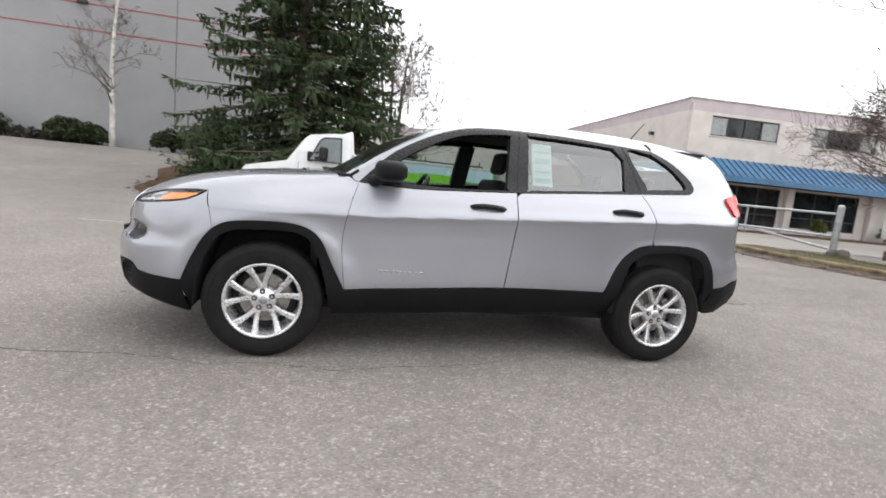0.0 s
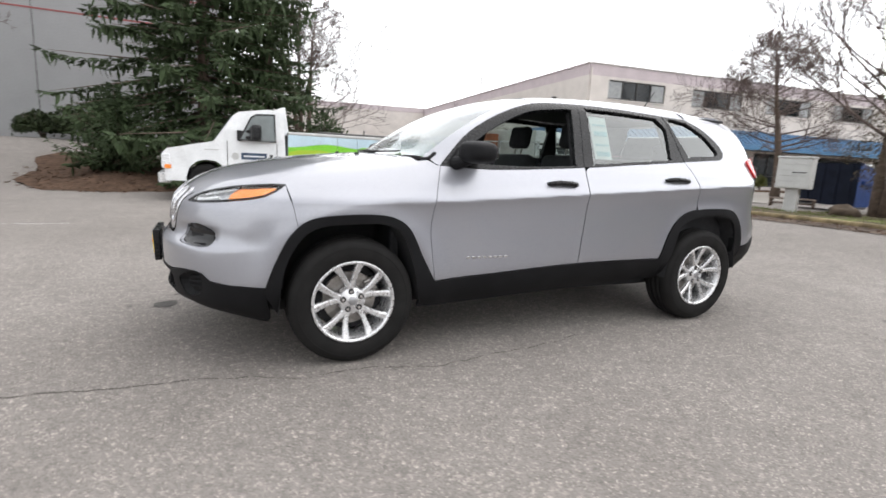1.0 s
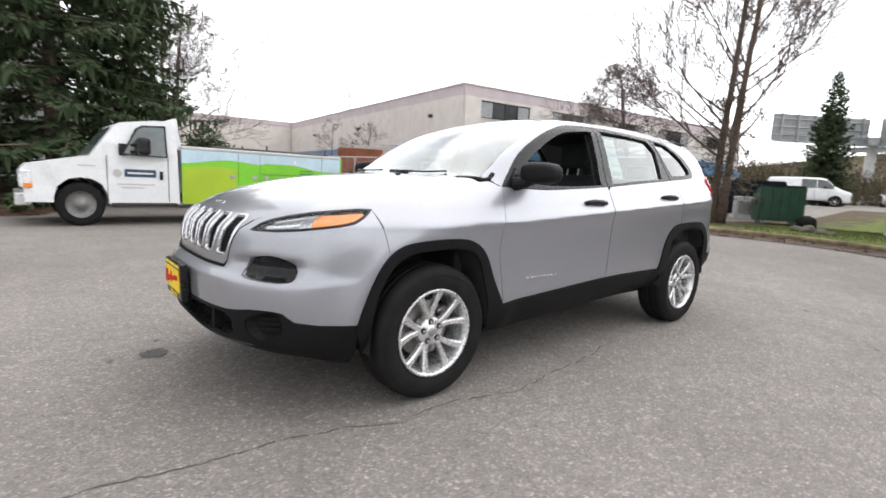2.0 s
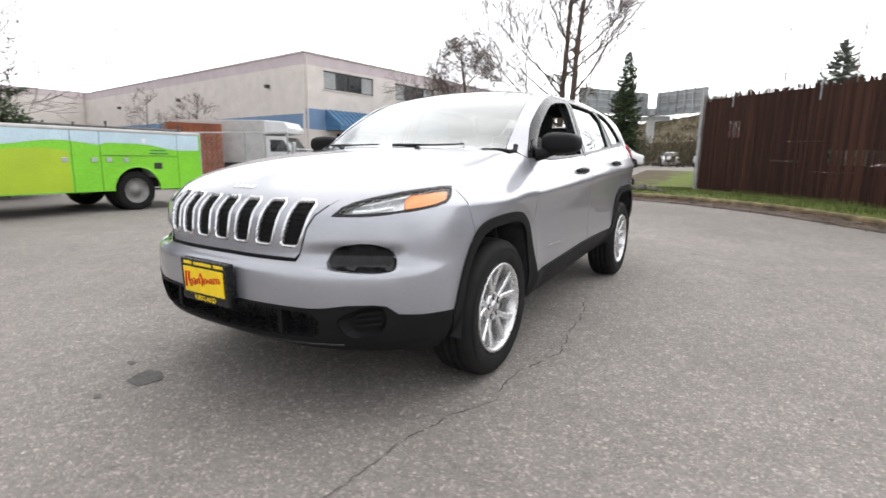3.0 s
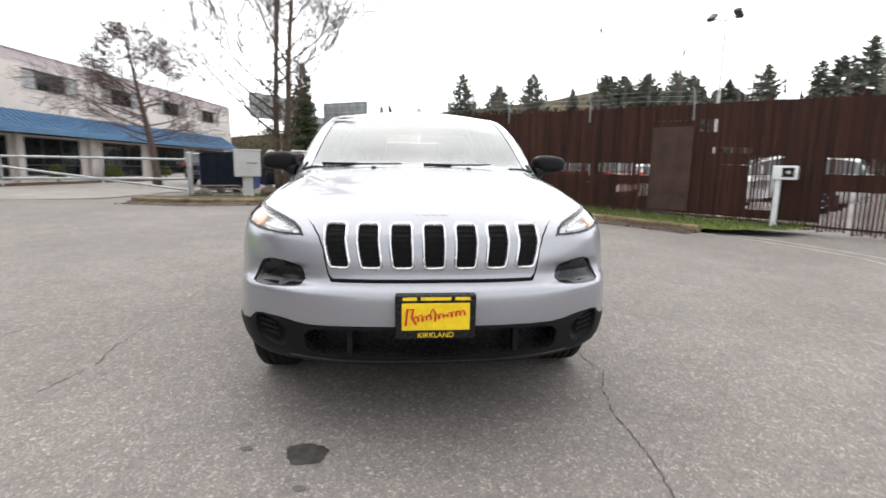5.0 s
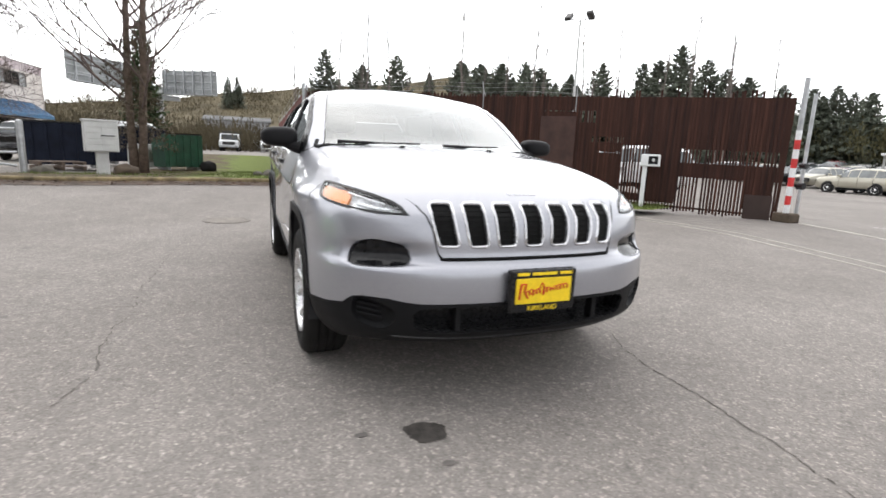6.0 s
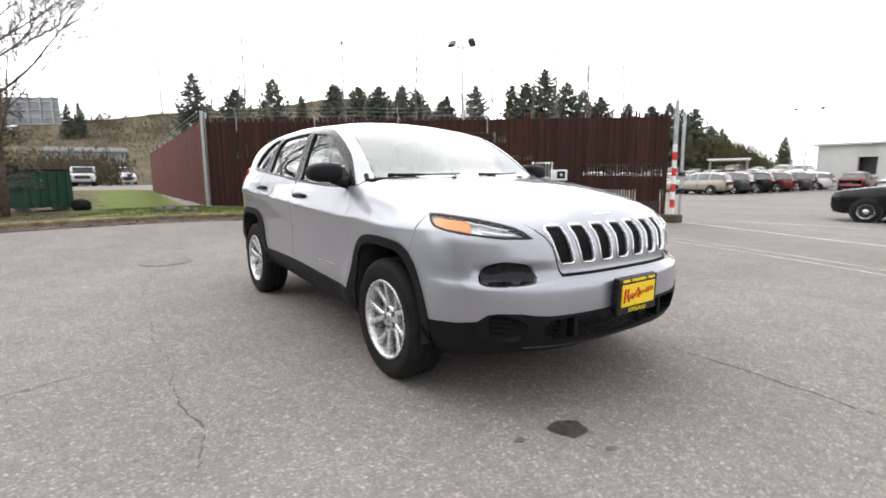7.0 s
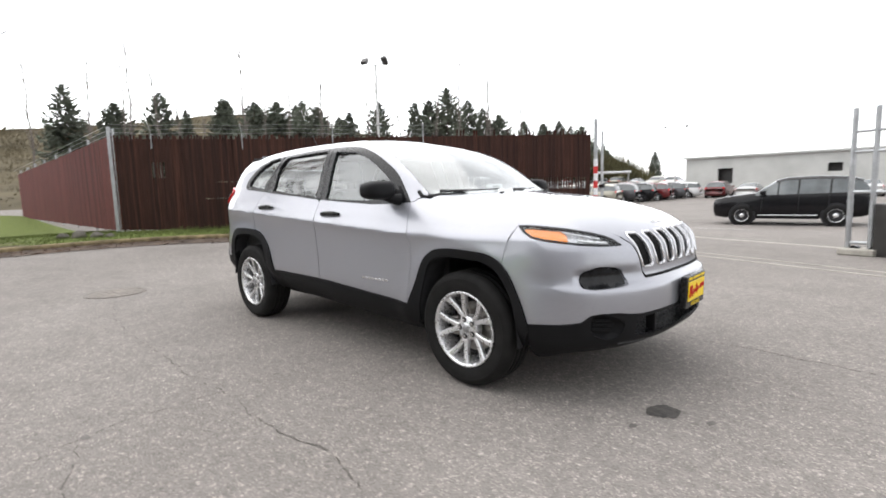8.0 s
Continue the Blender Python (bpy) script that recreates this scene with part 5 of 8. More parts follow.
for off in (0.0, 0.32):
    run_along(GUTTER, [(off, 0.0), (off, 0.006), (off + 0.05, 0.006), (off + 0.05, 0.0)], "gutter_edge", CONCRETE, "pale concrete edge of a drain channel in the asphalt", "gutter")
run_along(rounded([(2.6, -9.2), (0.0, -8.3), (-3.0, -7.3), (-6.0, -6.2)], 0.4, False), [(0, 0.0), (0, 0.005), (0.12, 0.005), (0.12, 0.0)], "gate_track", CONCRETE, "pale concrete strip across the gateway", "gate track")

# verges
kq = np.array(KERB_MAIN)


def bank_h(x, y):
    d = np.min(np.hypot(np.asarray(x)[:, None] - kq[:, 0], np.asarray(y)[:, None] - kq[:, 1]), 1)
    return (0.09 + 0.04 * ss(0.1, 1.0, d)) * (1 - 0.55 * ss(11, 17, x))


bank_out = [(a + 0.10, b) for a, b in KERB_MAIN[::-1]] + [(9.2, 6.7), (12.5, 6.5), (13.5, 5.9), (17.5, 4.6), (24, 3.9), (34, 4.5), (34, -1.3), (11.9, -0.75), (9.4, -3.05), (6.7, -5.65), (4.45, -7.8), (3.95, -6.7), (4.2, -5.75)]
sheet("verge", dense(bank_out, 0.5), bank_h, TURF, "patchy green verge with bare soil", "verge", 0.4)
sheet("verge", dense([(5.3, 12.55), (7.1, 11.05), (8.2, 9.75), (9.6, 10.5), (9.0, 12.0), (6.5, 14.0), (4.5, 14.0)], 0.5), lambda x, y: 0.1 + 0 * x, TURF, "narrow brown and green verge by the driveway", "verge", 0.4)
sheet("pavement", dense([(9.3, 14.5), (13.0, 9.5), (40, 6.8), (44, 17.2), (18.0, 20.7), (14, 20.7)], 1.0), lambda x, y: 0.02 + 0 * x, varied("pale_dry_paving", (0.27, 0.25, 0.225), 0.9, amount=0.15, scale=0.8, fine=30, bump=0.3, world=True), "pale dry paving before the building", "pavement", 1.5)
sheet("soil_bed", dense([(16.8, 19.9), (44, 16.8), (43.8, 15.4), (16.6, 18.5)], 1.0), lambda x, y: 0.10 + 0 * x, MULCH, "brown mulch bed along the building", "flower bed", 1.5, 0.1)
isl = [(-4.3 + 2.7 * math.cos(a) * (1 + 0.08 * math.sin(3 * a) + 0.09 * math.sin(7 * a + 1)), 15.1 + 5.2 * math.sin(a) * (1 + 0.05 * math.sin(5 * a) + 0.03 * math.sin(11 * a))) for a in np.linspace(0, 2 * math.pi, 40, endpoint=False)]
iq = np.array(isl)


def isl_h(x, y):
    d = np.min(np.hypot(np.asarray(x)[:, None] - iq[:, 0], np.asarray(y)[:, None] - iq[:, 1]), 1)
    r = np.array([noise.noise(Vector((a * 0.9, b * 0.9, 3))) for a, b in zip(np.atleast_1d(x), np.atleast_1d(y))])
    return 0.01 + 0.42 * ss(0.0, 2.6, d) + 0.10 * r * ss(0, 0.6, d)


sheet("mulch_island", dense(isl, 0.35), isl_h, MULCH, "low mound of brown bark mulch under the fir", "mulch bed", 0.3)

# mulch chips and fallen debris round the mound
bm = bmesh.new()
rnd = random.Random(4)
for _ in range(900):
    a = rnd.uniform(0, 2 * math.pi)
    r = rnd.uniform(0.55, 1.06)
    x, y = -4.3 + 2.7 * r * math.cos(a), 15.1 + 5.2 * r * math.sin(a)
    if y > 15:
        continue
    s = rnd.uniform(0.02, 0.07)
    z = gz(x, y) + (float(isl_h(np.array([x]), np.array([y]))[0]) if r < 1 else 0.01)
    m = pose(x, y, z + 0.01, rnd.uniform(-30, 30), rnd.uniform(-30, 30), rnd.uniform(0, 360))
    vs = [bm.verts.new(m @ Vector(v)) for v in ((-s, -s * 0.35, 0), (s, -s * 0.3, 0.006), (s * 0.8, s * 0.4, 0), (-s * 0.9, s * 0.3, 0.008), (0, 0, 0.018))]
    for f in ((0, 1, 4), (1, 2, 4), (2, 3, 4), (3, 0, 4)):
        bm.faces.new([vs[i] for i in f])
tagged(part("bark_chips", bm, MULCH), "scattered brown bark chips", "bark chips", kind="stuff")

# dead leaves blown against the kerb
bm = bmesh.new()
for _ in range(1500):
    k = rnd.randrange(len(KERB_MAIN) - 1)
    p, q = Vector(KERB_MAIN[k]), Vector(KERB_MAIN[k + 1])
    way = (q - p).normalized()
    out = min(abs(rnd.gauss(0, 0.16)), 0.55)
    at = p.lerp(q, rnd.random()) + Vector((way.y, -way.x)) * out
    s = rnd.uniform(0.012, 0.045)
    m = pose(at.x, at.y, gz(at.x, at.y) + max(0.008, 0.062 - 0.30 * out), rnd.uniform(-35, 35), rnd.uniform(-35, 35), rnd.uniform(0, 360))
    vs = [bm.verts.new(m @ Vector(v)) for v in ((-s, -s * 0.5, 0), (s, -s * 0.4, 0.006), (s * 0.8, s * 0.6, 0), (-s * 0.9, s * 0.4, 0.008), (0, 0, 0.012))]
    for f in ((0, 1, 4), (1, 2, 4), (2, 3, 4), (3, 0, 4)):
        bm.faces.new([vs[i] for i in f])
tagged(part("dead_leaves", bm, MULCH), "brown dead leaves blown against the kerb", "leaves", kind="stuff")

# grass blades on the verges
bm_v, bm_f = [], []
rnd = random.Random(7)
poly = np.array(bank_out)
tries = np.array([(rnd.uniform(3, 17), rnd.uniform(-8, 7)) for _ in range(85000)])
tries = tries[inside(poly, tries)]
dk = np.min(np.hypot(tries[:, None, 0] - kq[None, ::3, 0], tries[:, None, 1] - kq[None, ::3, 1]), 1)
zz = ground_z(tries[:, 0], tries[:, 1]) + (0.09 + 0.04 * ss(0.1, 1.0, dk)) * (1 - 0.55 * ss(11, 17, tries[:, 0]))
for (x, y), z, d in zip(tries, zz, dk):
    lush = noise.noise(Vector((x * 0.7, y * 0.7, 0))) + 0.42 - 0.75 * float(ss(-0.5, 3.0, y))
    if lush < rnd.uniform(-0.5, 0.3):
        continue
    h = rnd.uniform(0.03, 0.10) * (1.5 if y < -1.5 and d > 0.4 else 0.8)
    a = rnd.uniform(0, 2 * math.pi)
    w = rnd.uniform(0.004, 0.009)
    dx, dy = rnd.uniform(-0.04, 0.04), rnd.uniform(-0.04, 0.04)
    k = len(bm_v)
    bm_v += [(x - w * math.cos(a), y - w * math.sin(a), z - 0.01), (x + w * math.cos(a), y + w * math.sin(a), z - 0.01), (x + dx, y + dy, z + h)]
    bm_f.append((k, k + 1, k + 2))
tagged(piece("grass", mesh_from("grass", bm_v, bm_f, GRASS)), "uneven green grass on the verge", "grass", kind="stuff")


# cracks, stains, marks on the asphalt
CRACK = varied("dark_crack", (0.088, 0.080, 0.074), 0.95, amount=0.2, bump=0, spec=0.05)
CRACK_SOFT = varied("faint_crack", (0.122, 0.112, 0.103), 0.95, amount=0.2, bump=0, spec=0.05)


def crack(line, width, material, seed, label="thin dark crack in the asphalt", broken=0.0):
    rnd = random.Random(seed)
    if material is CRACK_SOFT:
        broken = 0.35
    elif material is CRACK:
        broken = 0.12
    p = dense(line, 0.035, False)
    V, F = [], []
    drift = 0.0
    for i, (x, y) in enumerate(p):
        a, b = p[max(i - 1, 0)], p[min(i + 1, len(p) - 1)]
        dx, dy = b[0] - a[0], b[1] - a[1]
        ln = math.hypot(dx, dy) + 1e-9
        nx_, ny_ = -dy / ln, dx / ln
        drift = 0.75 * drift + rnd.uniform(-0.012, 0.012)
        w = width * rnd.uniform(0.25, 1.0)
        z = gz(x, y) + 0.0025
        V += [(x + nx_ * (drift + w), y + ny_ * (drift + w), z), (x + nx_ * (drift - w), y + ny_ * (drift - w), z)]
        if i and rnd.random() >= broken:
            k = 2 * i
            F.append((k - 2, k - 1, k + 1, k))
    return tagged(piece("asphalt_crack", mesh_from("asphalt_crack", V, F, material)), label, "crack", kind="structure")


crack([(-3.25, -0.74), (-2.95, -0.78), (-2.5, -0.85), (-2.15, -0.87), (-1.95, -0.91), (-1.75, -0.95), (-1.62, -1.0), (-1.4, -0.97), (-0.9, -1.08), (0.2, -0.9)], 0.005, CRACK, 1)
crack([(-1.7, 1.93), (-1.4, 1.87), (-0.7, 1.91), (-0.3, 1.87), (0.3, 1.92), (0.97, 1.88)], 0.0065, CRACK_SOFT, 2)
crack([(-0.3, 1.87), (-0.25, 2.3), (-0.3, 2.56), (-0.5, 2.9)], 0.005, CRACK_SOFT, 3)
crack([(-3.2, -0.75), (-4.0, -0.70), (-5.5, -0.75)], 0.004, CRACK, 4)
crack([(2.12, -0.35), (2.35, -1.07), (2.3, -1.8), (2.6, -3.2)], 0.004, CRACK_SOFT, 5)
crack([(0.97, 1.88), (2.4, 1.8), (3.6, 1.5)], 0.0045, CRACK_SOFT, 6)
crack([(-0.29, 2.56), (-1.3, 2.9), (-2.2, 3.6)], 0.0045, CRACK_SOFT, 7)


def blot(name, cx, cy, rx, ry, material, label, seed, lift=0.003, turn=0.0):
    rnd = random.Random(seed)
    n = 40
    ph = [rnd.uniform(0, 6.28) for _ in range(5)]
    V = [(cx, cy, gz(cx, cy) + lift)]
    for k in range(n):
        a = 2 * math.pi * k / n
        r = 1 + sum(0.11 / (j + 1) * math.sin((j + 2) * a + ph[j]) for j in range(5)) + rnd.uniform(-0.06, 0.06)
        u, v = rx * r * math.cos(a), ry * r * math.sin(a)
        x, y = cx + u * math.cos(turn) - v * math.sin(turn), cy + u * math.sin(turn) + v * math.cos(turn)
        V.append((x, y, gz(x, y) + lift))
    F = [(0, k + 1, (k + 1) % n + 1) for k in range(n)]
    return tagged(piece(name, mesh_from(name, V, F, material)), label, name.replace("_", " "), kind="structure")


OIL = varied("dark_oil_stain", (0.042, 0.037, 0.033), 0.6, amount=0.6, scale=25, fine=140, bump=0.3, world=True)
WORN = varied("faint_oil_stain", (0.12, 0.108, 0.10), 0.8, amount=0.3, scale=12, fine=120, bump=0.3, world=True)
blot("oil_stain", -2.355, 0.510, 0.072, 0.090, OIL, "dark round oil stain on asphalt", 1)
blot("oil_stain", -2.575, 0.500, 0.018, 0.024, WORN, "small dark oil drop on asphalt", 2)
blot("oil_stain", -2.30, 0.76, 0.016, 0.03, WORN, "faint oil drop on asphalt", 3)
for k, (x, y, r) in enumerate(((-3.3, 1.9, 0.02), (-0.33, 2.57, 0.03), (1.9, -2.1, 0.03), (2.9, -1.4, 0.04), (-1.0, -2.3, 0.012), (0.4, 2.9, 0.02), (-2.8, -1.8, 0.012), (2.0, 3.2, 0.05))):
    blot("dark_spot", x, y, r, r * 0.7, WORN if k % 2 else OIL, "small dark spot on asphalt", 20 + k)
CHALK = varied("worn_white_paint_mark", (0.50, 0.49, 0.47), 0.9, amount=0.3, scale=20, bump=0)
crack([(-4.75, 4.78), (-4.45, 4.86), (-4.3, 4.80), (-3.85, 4.84)], 0.022, CHALK, 11, "broken white paint mark on asphalt")
crack([(2.0, -10.5), (0.6, -11.6), (-0.5, -12.6)], 0.05, CHALK, 12, "worn white parking line")
mh = thing("manhole_cover", "rusty round cast-iron manhole cover in asphalt", "manhole", pose(3.9, 1.42, gz(3.9, 1.42)))
part("rim", lathe([(0.33, 0.0), (0.33, 0.008), (0.29, 0.008), (0.29, 0.0)], "z", 40), varied("cast_iron_rim", (0.17, 0.152, 0.135), 0.85, 0.0, amount=0.3), mh)
part("cover", lathe([(0.0, 0.007), (0.28, 0.007), (0.285, 0.0)], "z", 40), varied("rusty_cast_iron", (0.185, 0.162, 0.142), 0.85, 0.0, amount=0.35, scale=10, bump=0.5), mh)
for j in range(-3, 4):
    w = math.sqrt(0.25**2 - (0.07 * j) ** 2)
    part("rib", box(-w, w, 0.07 * j - 0.012, 0.07 * j + 0.012, 0.006, 0.010, 0.001), varied("cast_iron_rib", (0.18, 0.16, 0.14), 0.85, 0.0, amount=0.3), mh)

def wall_mesh(name, length, height, openings, thick, material, parent, m=None, z0=0.0, label=""):
    """A wall along x with its outer face at y = 0, with openings (x0, x1, z0, z1) right through it."""
    xs = sorted({0.0, length, *[o[0] for o in openings], *[o[1] for o in openings]})
    zs = sorted({z0, height, *[o[2] for o in openings], *[o[3] for o in openings]})
    xs, zs = [x for x in xs if 0 <= x <= length], [z for z in zs if z0 <= z <= height]

    def is_open(i, k):
        if not (0 <= i < len(xs) - 1 and 0 <= k < len(zs) - 1):
            return True
        cx, cz = (xs[i] + xs[i + 1]) / 2, (zs[k] + zs[k + 1]) / 2
        return any(a < cx < b and c < cz < d for a, b, c, d in openings)

    bm = bmesh.new()
    cache = {}

    def v(i, y, k):
        key = (i, y, k)
        if key not in cache:
            cache[key] = bm.verts.new((xs[i], y, zs[k]))
        return cache[key]

    for i in range(len(xs) - 1):
        for k in range(len(zs) - 1):
            if is_open(i, k):
                continue
            bm.faces.new((v(i, 0, k), v(i + 1, 0, k), v(i + 1, 0, k + 1), v(i, 0, k + 1)))
            bm.faces.new((v(i, thick, k), v(i, thick, k + 1), v(i + 1, thick, k + 1), v(i + 1, thick, k)))
            for (di, dk), q in (((-1, 0), ((i, k), (i, k + 1))), ((1, 0), ((i + 1, k + 1), (i + 1, k))), ((0, -1), ((i + 1, k), (i, k))), ((0, 1), ((i, k + 1), (i + 1, k + 1)))):
                if is_open(i + di, k + dk):
                    (a, b), (c, d) = q
                    bm.faces.new((v(a, 0, b), v(c, 0, d), v(c, thick, d), v(a, thick, b)))
    bmesh.ops.recalc_face_normals(bm, faces=bm.faces)
    ob = part(name, bm, material, parent, label)
    if m is not None:
        ob.matrix_basis = m
    return ob


# ---- slatted fence, gate and posts ----
fence = thing("slatted_fence", "tall chain-link fence filled with rust-brown privacy slats", "fence")
fc, fe = Vector(FENCE_C), Vector(FENCE_E)
zc, ze = 0.35, 0.0
along = (fe - fc).normalized()
span = (fe - fc).length
rnd = random.Random(11)


def fence_at(d, z=0.0):
    p = fc + along * d
    return Vector((p.x, p.y, zc + (ze - zc) * d / span + z))


turn = math.degrees(math.atan2(along.y, along.x))
slat_me = {}
for key, w, h in (("broad", 0.0235, 2.42), ("narrow", 0.0185, 2.40), ("tall", 0.0205, 2.56)):
    bm = bmesh.new()
    add_box(bm, -w, w, -0.006, 0.006, 0.0, h)
    slat_me[key] = bpy.data.meshes.new("slat")
    bm.to_mesh(slat_me[key])
    bm.free()
    slat_me[key].materials.append(RUST)
pitch_s, d = 0.064, 0.05
while d < span - 0.05:
    if rnd.random() > 0.04:
        p = fence_at(d)
        key = "tall" if d > 8.6 and rnd.random() < 0.45 else rnd.choice(("broad", "broad", "narrow"))
        piece("slat", slat_me[key], fence, "", pose(p.x, p.y, p.z + 0.02 + rnd.uniform(-0.03, 0.03), 0, rnd.uniform(-0.7, 0.7), turn))
    d += pitch_s
# brown sheeting behind the slats, broken open where daylight shows between them: (from, to, foot, head) along the fence
torn = [(3.6, 5.7, 0.76, 1.05), (5.85, 7.05, 0.80, 1.07), (6.3, 7.05, 0.30, 0.62), (7.95, 8.35, 1.73, 1.99), (9.0, 9.55, 0.20, 1.26), (8.3, 9.0, 1.30, 1.42), (10.2, 12.05, 0.93, 1.22), (10.2, 11.5, 0.03, 0.62), (12.0, 12.1, 0.03, 0.62), (7.15, 7.95, 1.965, 1.99), (8.45, 9.0, 1.06, 1.085), (3.2, 6.2, 0.60, 0.622), (0.9, 1.25, 1.35, 1.75), (2.2, 3.0, 0.80, 0.83), (2.5, 3.5, 1.22, 1.24)]
slope = Matrix(((1, 0, 0, 0), (0, 1, 0, 0.014), ((ze - zc) / span, 0, 1, 0), (0, 0, 0, 1)))
wall_mesh("backing_sheet", span, 2.30, torn, 0.006, SHEETING, fence, pose(fc.x, fc.y, zc, 0, 0, turn) @ slope, z0=0.03, label="dark brown sheeting torn open in places")
for z in (0.10, 2.34):
    part("rail", tube([fence_at(0, z) + Vector((0.05, -0.05, 0)), fence_at(span, z) + Vector((0.05, -0.05, 0))], 0.022, 8), RUST, fence)
front = Vector((along.y, -along.x, 0))
for d in (1.0, 3.3, 5.6, 7.9):
    p = fence_at(d)
    part("post", tube([p - front * 0.05, p - front * 0.05 + Vector((0, 0, 2.46))], 0.03, 10), GALV, fence)
    part("post_band", tube([p + front * 0.012 + Vector((0, 0, 2.10)), p + front * 0.012 + Vector((0, 0, 2.46))], 0.012, 6), GALV, fence)
    arm = p - front * 0.04 + Vector((0, 0, 2.42))
    part("wire_arm", tube([arm, arm + front * 0.16 + Vector((0, 0, 0.30))], 0.014, 6), GALV, fence)
for k in range(3):
    o = front * (0.05 * (k + 1) - 0.04) + Vector((0, 0, 2.42 + 0.095 * (k + 1)))
    pts = [fence_at(float(d)) + o + Vector((0, 0, -0.03 * math.sin(d * 1.366 + 0.2) ** 2)) for d in np.linspace(0, 8.0, 34)]
    part("barbed_wire", tube(pts, 0.004, 4), GALV, fence)
# darker sheet patched over the fence
a = fence_at(7.1)
patch_m = pose(a.x, a.y, a.z, 0, 0, turn)
pm = part("patch_sheet", box(0.0, 0.84, -0.032, -0.018, 0.16, 1.95, 0.004), varied("brown_plywood", (0.050, 0.024, 0.019), 0.8, amount=0.4, scale=3, fine=40), fence, "brown plywood patch")
pm.matrix_basis = patch_m
pm2 = part("patch_sheet", box(-0.62, -0.12, -0.03, -0.012, 0.02, 0.52, 0.004), varied("dark_plywood", (0.035, 0.020, 0.016), 0.8, amount=0.3, scale=2), fence)
e = fence_at(span)
pm2.matrix_basis = pose(e.x, e.y, e.z, 0, 0, turn)

# the side that runs away: faded red slats
side_f = thing("side_fence", "faded red slatted fence running away from the corner post", "fence")
s0, s1 = Vector((FENCE_C[0], FENCE_C[1], 0.33)), Vector((34.0, -1.25, 0.30))
sd = (s1 - s0).normalized()
st_turn = math.degrees(math.atan2(sd.y, sd.x))
bm = bmesh.new()
add_box(bm, -0.047, 0.047, -0.006, 0.006, 0.0, 2.42)
me = bpy.data.meshes.new("slat")
bm.to_mesh(me)
bm.free()
me.materials.append(RUSTRED)
d = 0.06
k = 0
while d < 22.2:
    p = s0 + sd * d
    piece("slat", me, side_f, "", pose(p.x, p.y, p.z + 0.03 + rnd.uniform(-0.02, 0.02), 0, rnd.uniform(-0.4, 0.4), st_turn))
    d += 0.098
    k += 1
for z in (0.15, 2.36):
    part("rail", tube([s0 + Vector((0, -0.03, z)), s1 + Vector((0, -0.03, z))], 0.02, 6), GALV, side_f)
for d in np.arange(0, 22.3, 3.0):
    p = s0 + sd * float(d)
    part("post", tube([p + Vector((0, -0.04, -0.05)), p + Vector((0, -0.04, 2.62))], 0.032, 8), GALV, side_f)
for k in range(3):
    part("barbed_wire", tube([s0 + Vector((0, 0.05 * k, 2.50 + 0.09 * k)), s1 + Vector((0, 0.05 * k, 2.50 + 0.09 * k))], 0.004, 4), GALV, side_f)
cp = thing("corner_post", "galvanised steel post at the fence corner", "fence post", pose(FENCE_C[0] + 0.03, FENCE_C[1] + 0.045, 0.25))
part("post", tube([(0, 0, 0), (0, 0, 2.75)], 0.045, 12), GALV, cp)
for z in (0.4, 1.35, 2.3):
    part("band", tube([(0, 0, z), (0, 0, z + 0.04)], 0.052, 12), GALV, cp)

# gate end: two tall posts, one with red and white bands
ep = thing("gate_post", "steel gate post with peeling red and white bands", "gate post", pose(FENCE_E[0] - 0.12, FENCE_E[1] - 0.10, 0.0))
part("base", box(-0.20, 0.20, -0.16, 0.16, 0.0, 0.20, 0.04), SOIL, ep, "soil and concrete footing")
for k in range(9):
    part("band", tube([(0, 0, 0.18 + 0.185 * k), (0, 0, 0.18 + 0.185 * (k + 1))], 0.055, 12), (STRIPE_R, WHITEPAINT)[(k + 1) % 2], ep, ("red band", "white band")[k % 2])
part("pole", tube([(0, 0, 1.8), (0, 0, 2.85)], 0.05, 12), GALV, ep)
ep2 = thing("gate_post", "thin galvanised pole beside the gate post", "gate post", pose(FENCE_E[0] - 0.22, FENCE_E[1] - 0.26, 0.0))
part("pole", tube([(0, 0, 0), (0, 0, 2.55)], 0.035, 10), GALV, ep2)
part("roller", tube([(-0.06, 0, 0.75), (0.06, 0, 0.75)], 0.07, 12), GLOSSBLACK, ep2)
part("roller", tube([(-0.06, 0, 1.15), (0.06, 0, 1.15)], 0.06, 12), GLOSSBLACK, ep2)

# card reader on a white stand
cr = thing("card_reader", "white gate card reader on a slim stand", "card reader", pose(4.62, -7.02, 0.08, 0, 0, -136))
part("stand", box(-0.045, 0.045, -0.05, 0.05, 0.0, 1.02, 0.012), WHITEPAINT, cr)
part("housing", box(-0.09, 0.30, -0.09, 0.09, 0.94, 1.20, 0.02), WHITEPAINT, cr)
part("keypad", box(0.06, 0.25, -0.095, -0.088, 0.99, 1.16, 0.002), GLOSSBLACK, cr, "black keypad")
part("dial", tube([(0.16, -0.097, 1.08), (0.16, -0.094, 1.08)], 0.035, 16), GREYPAINT, cr)

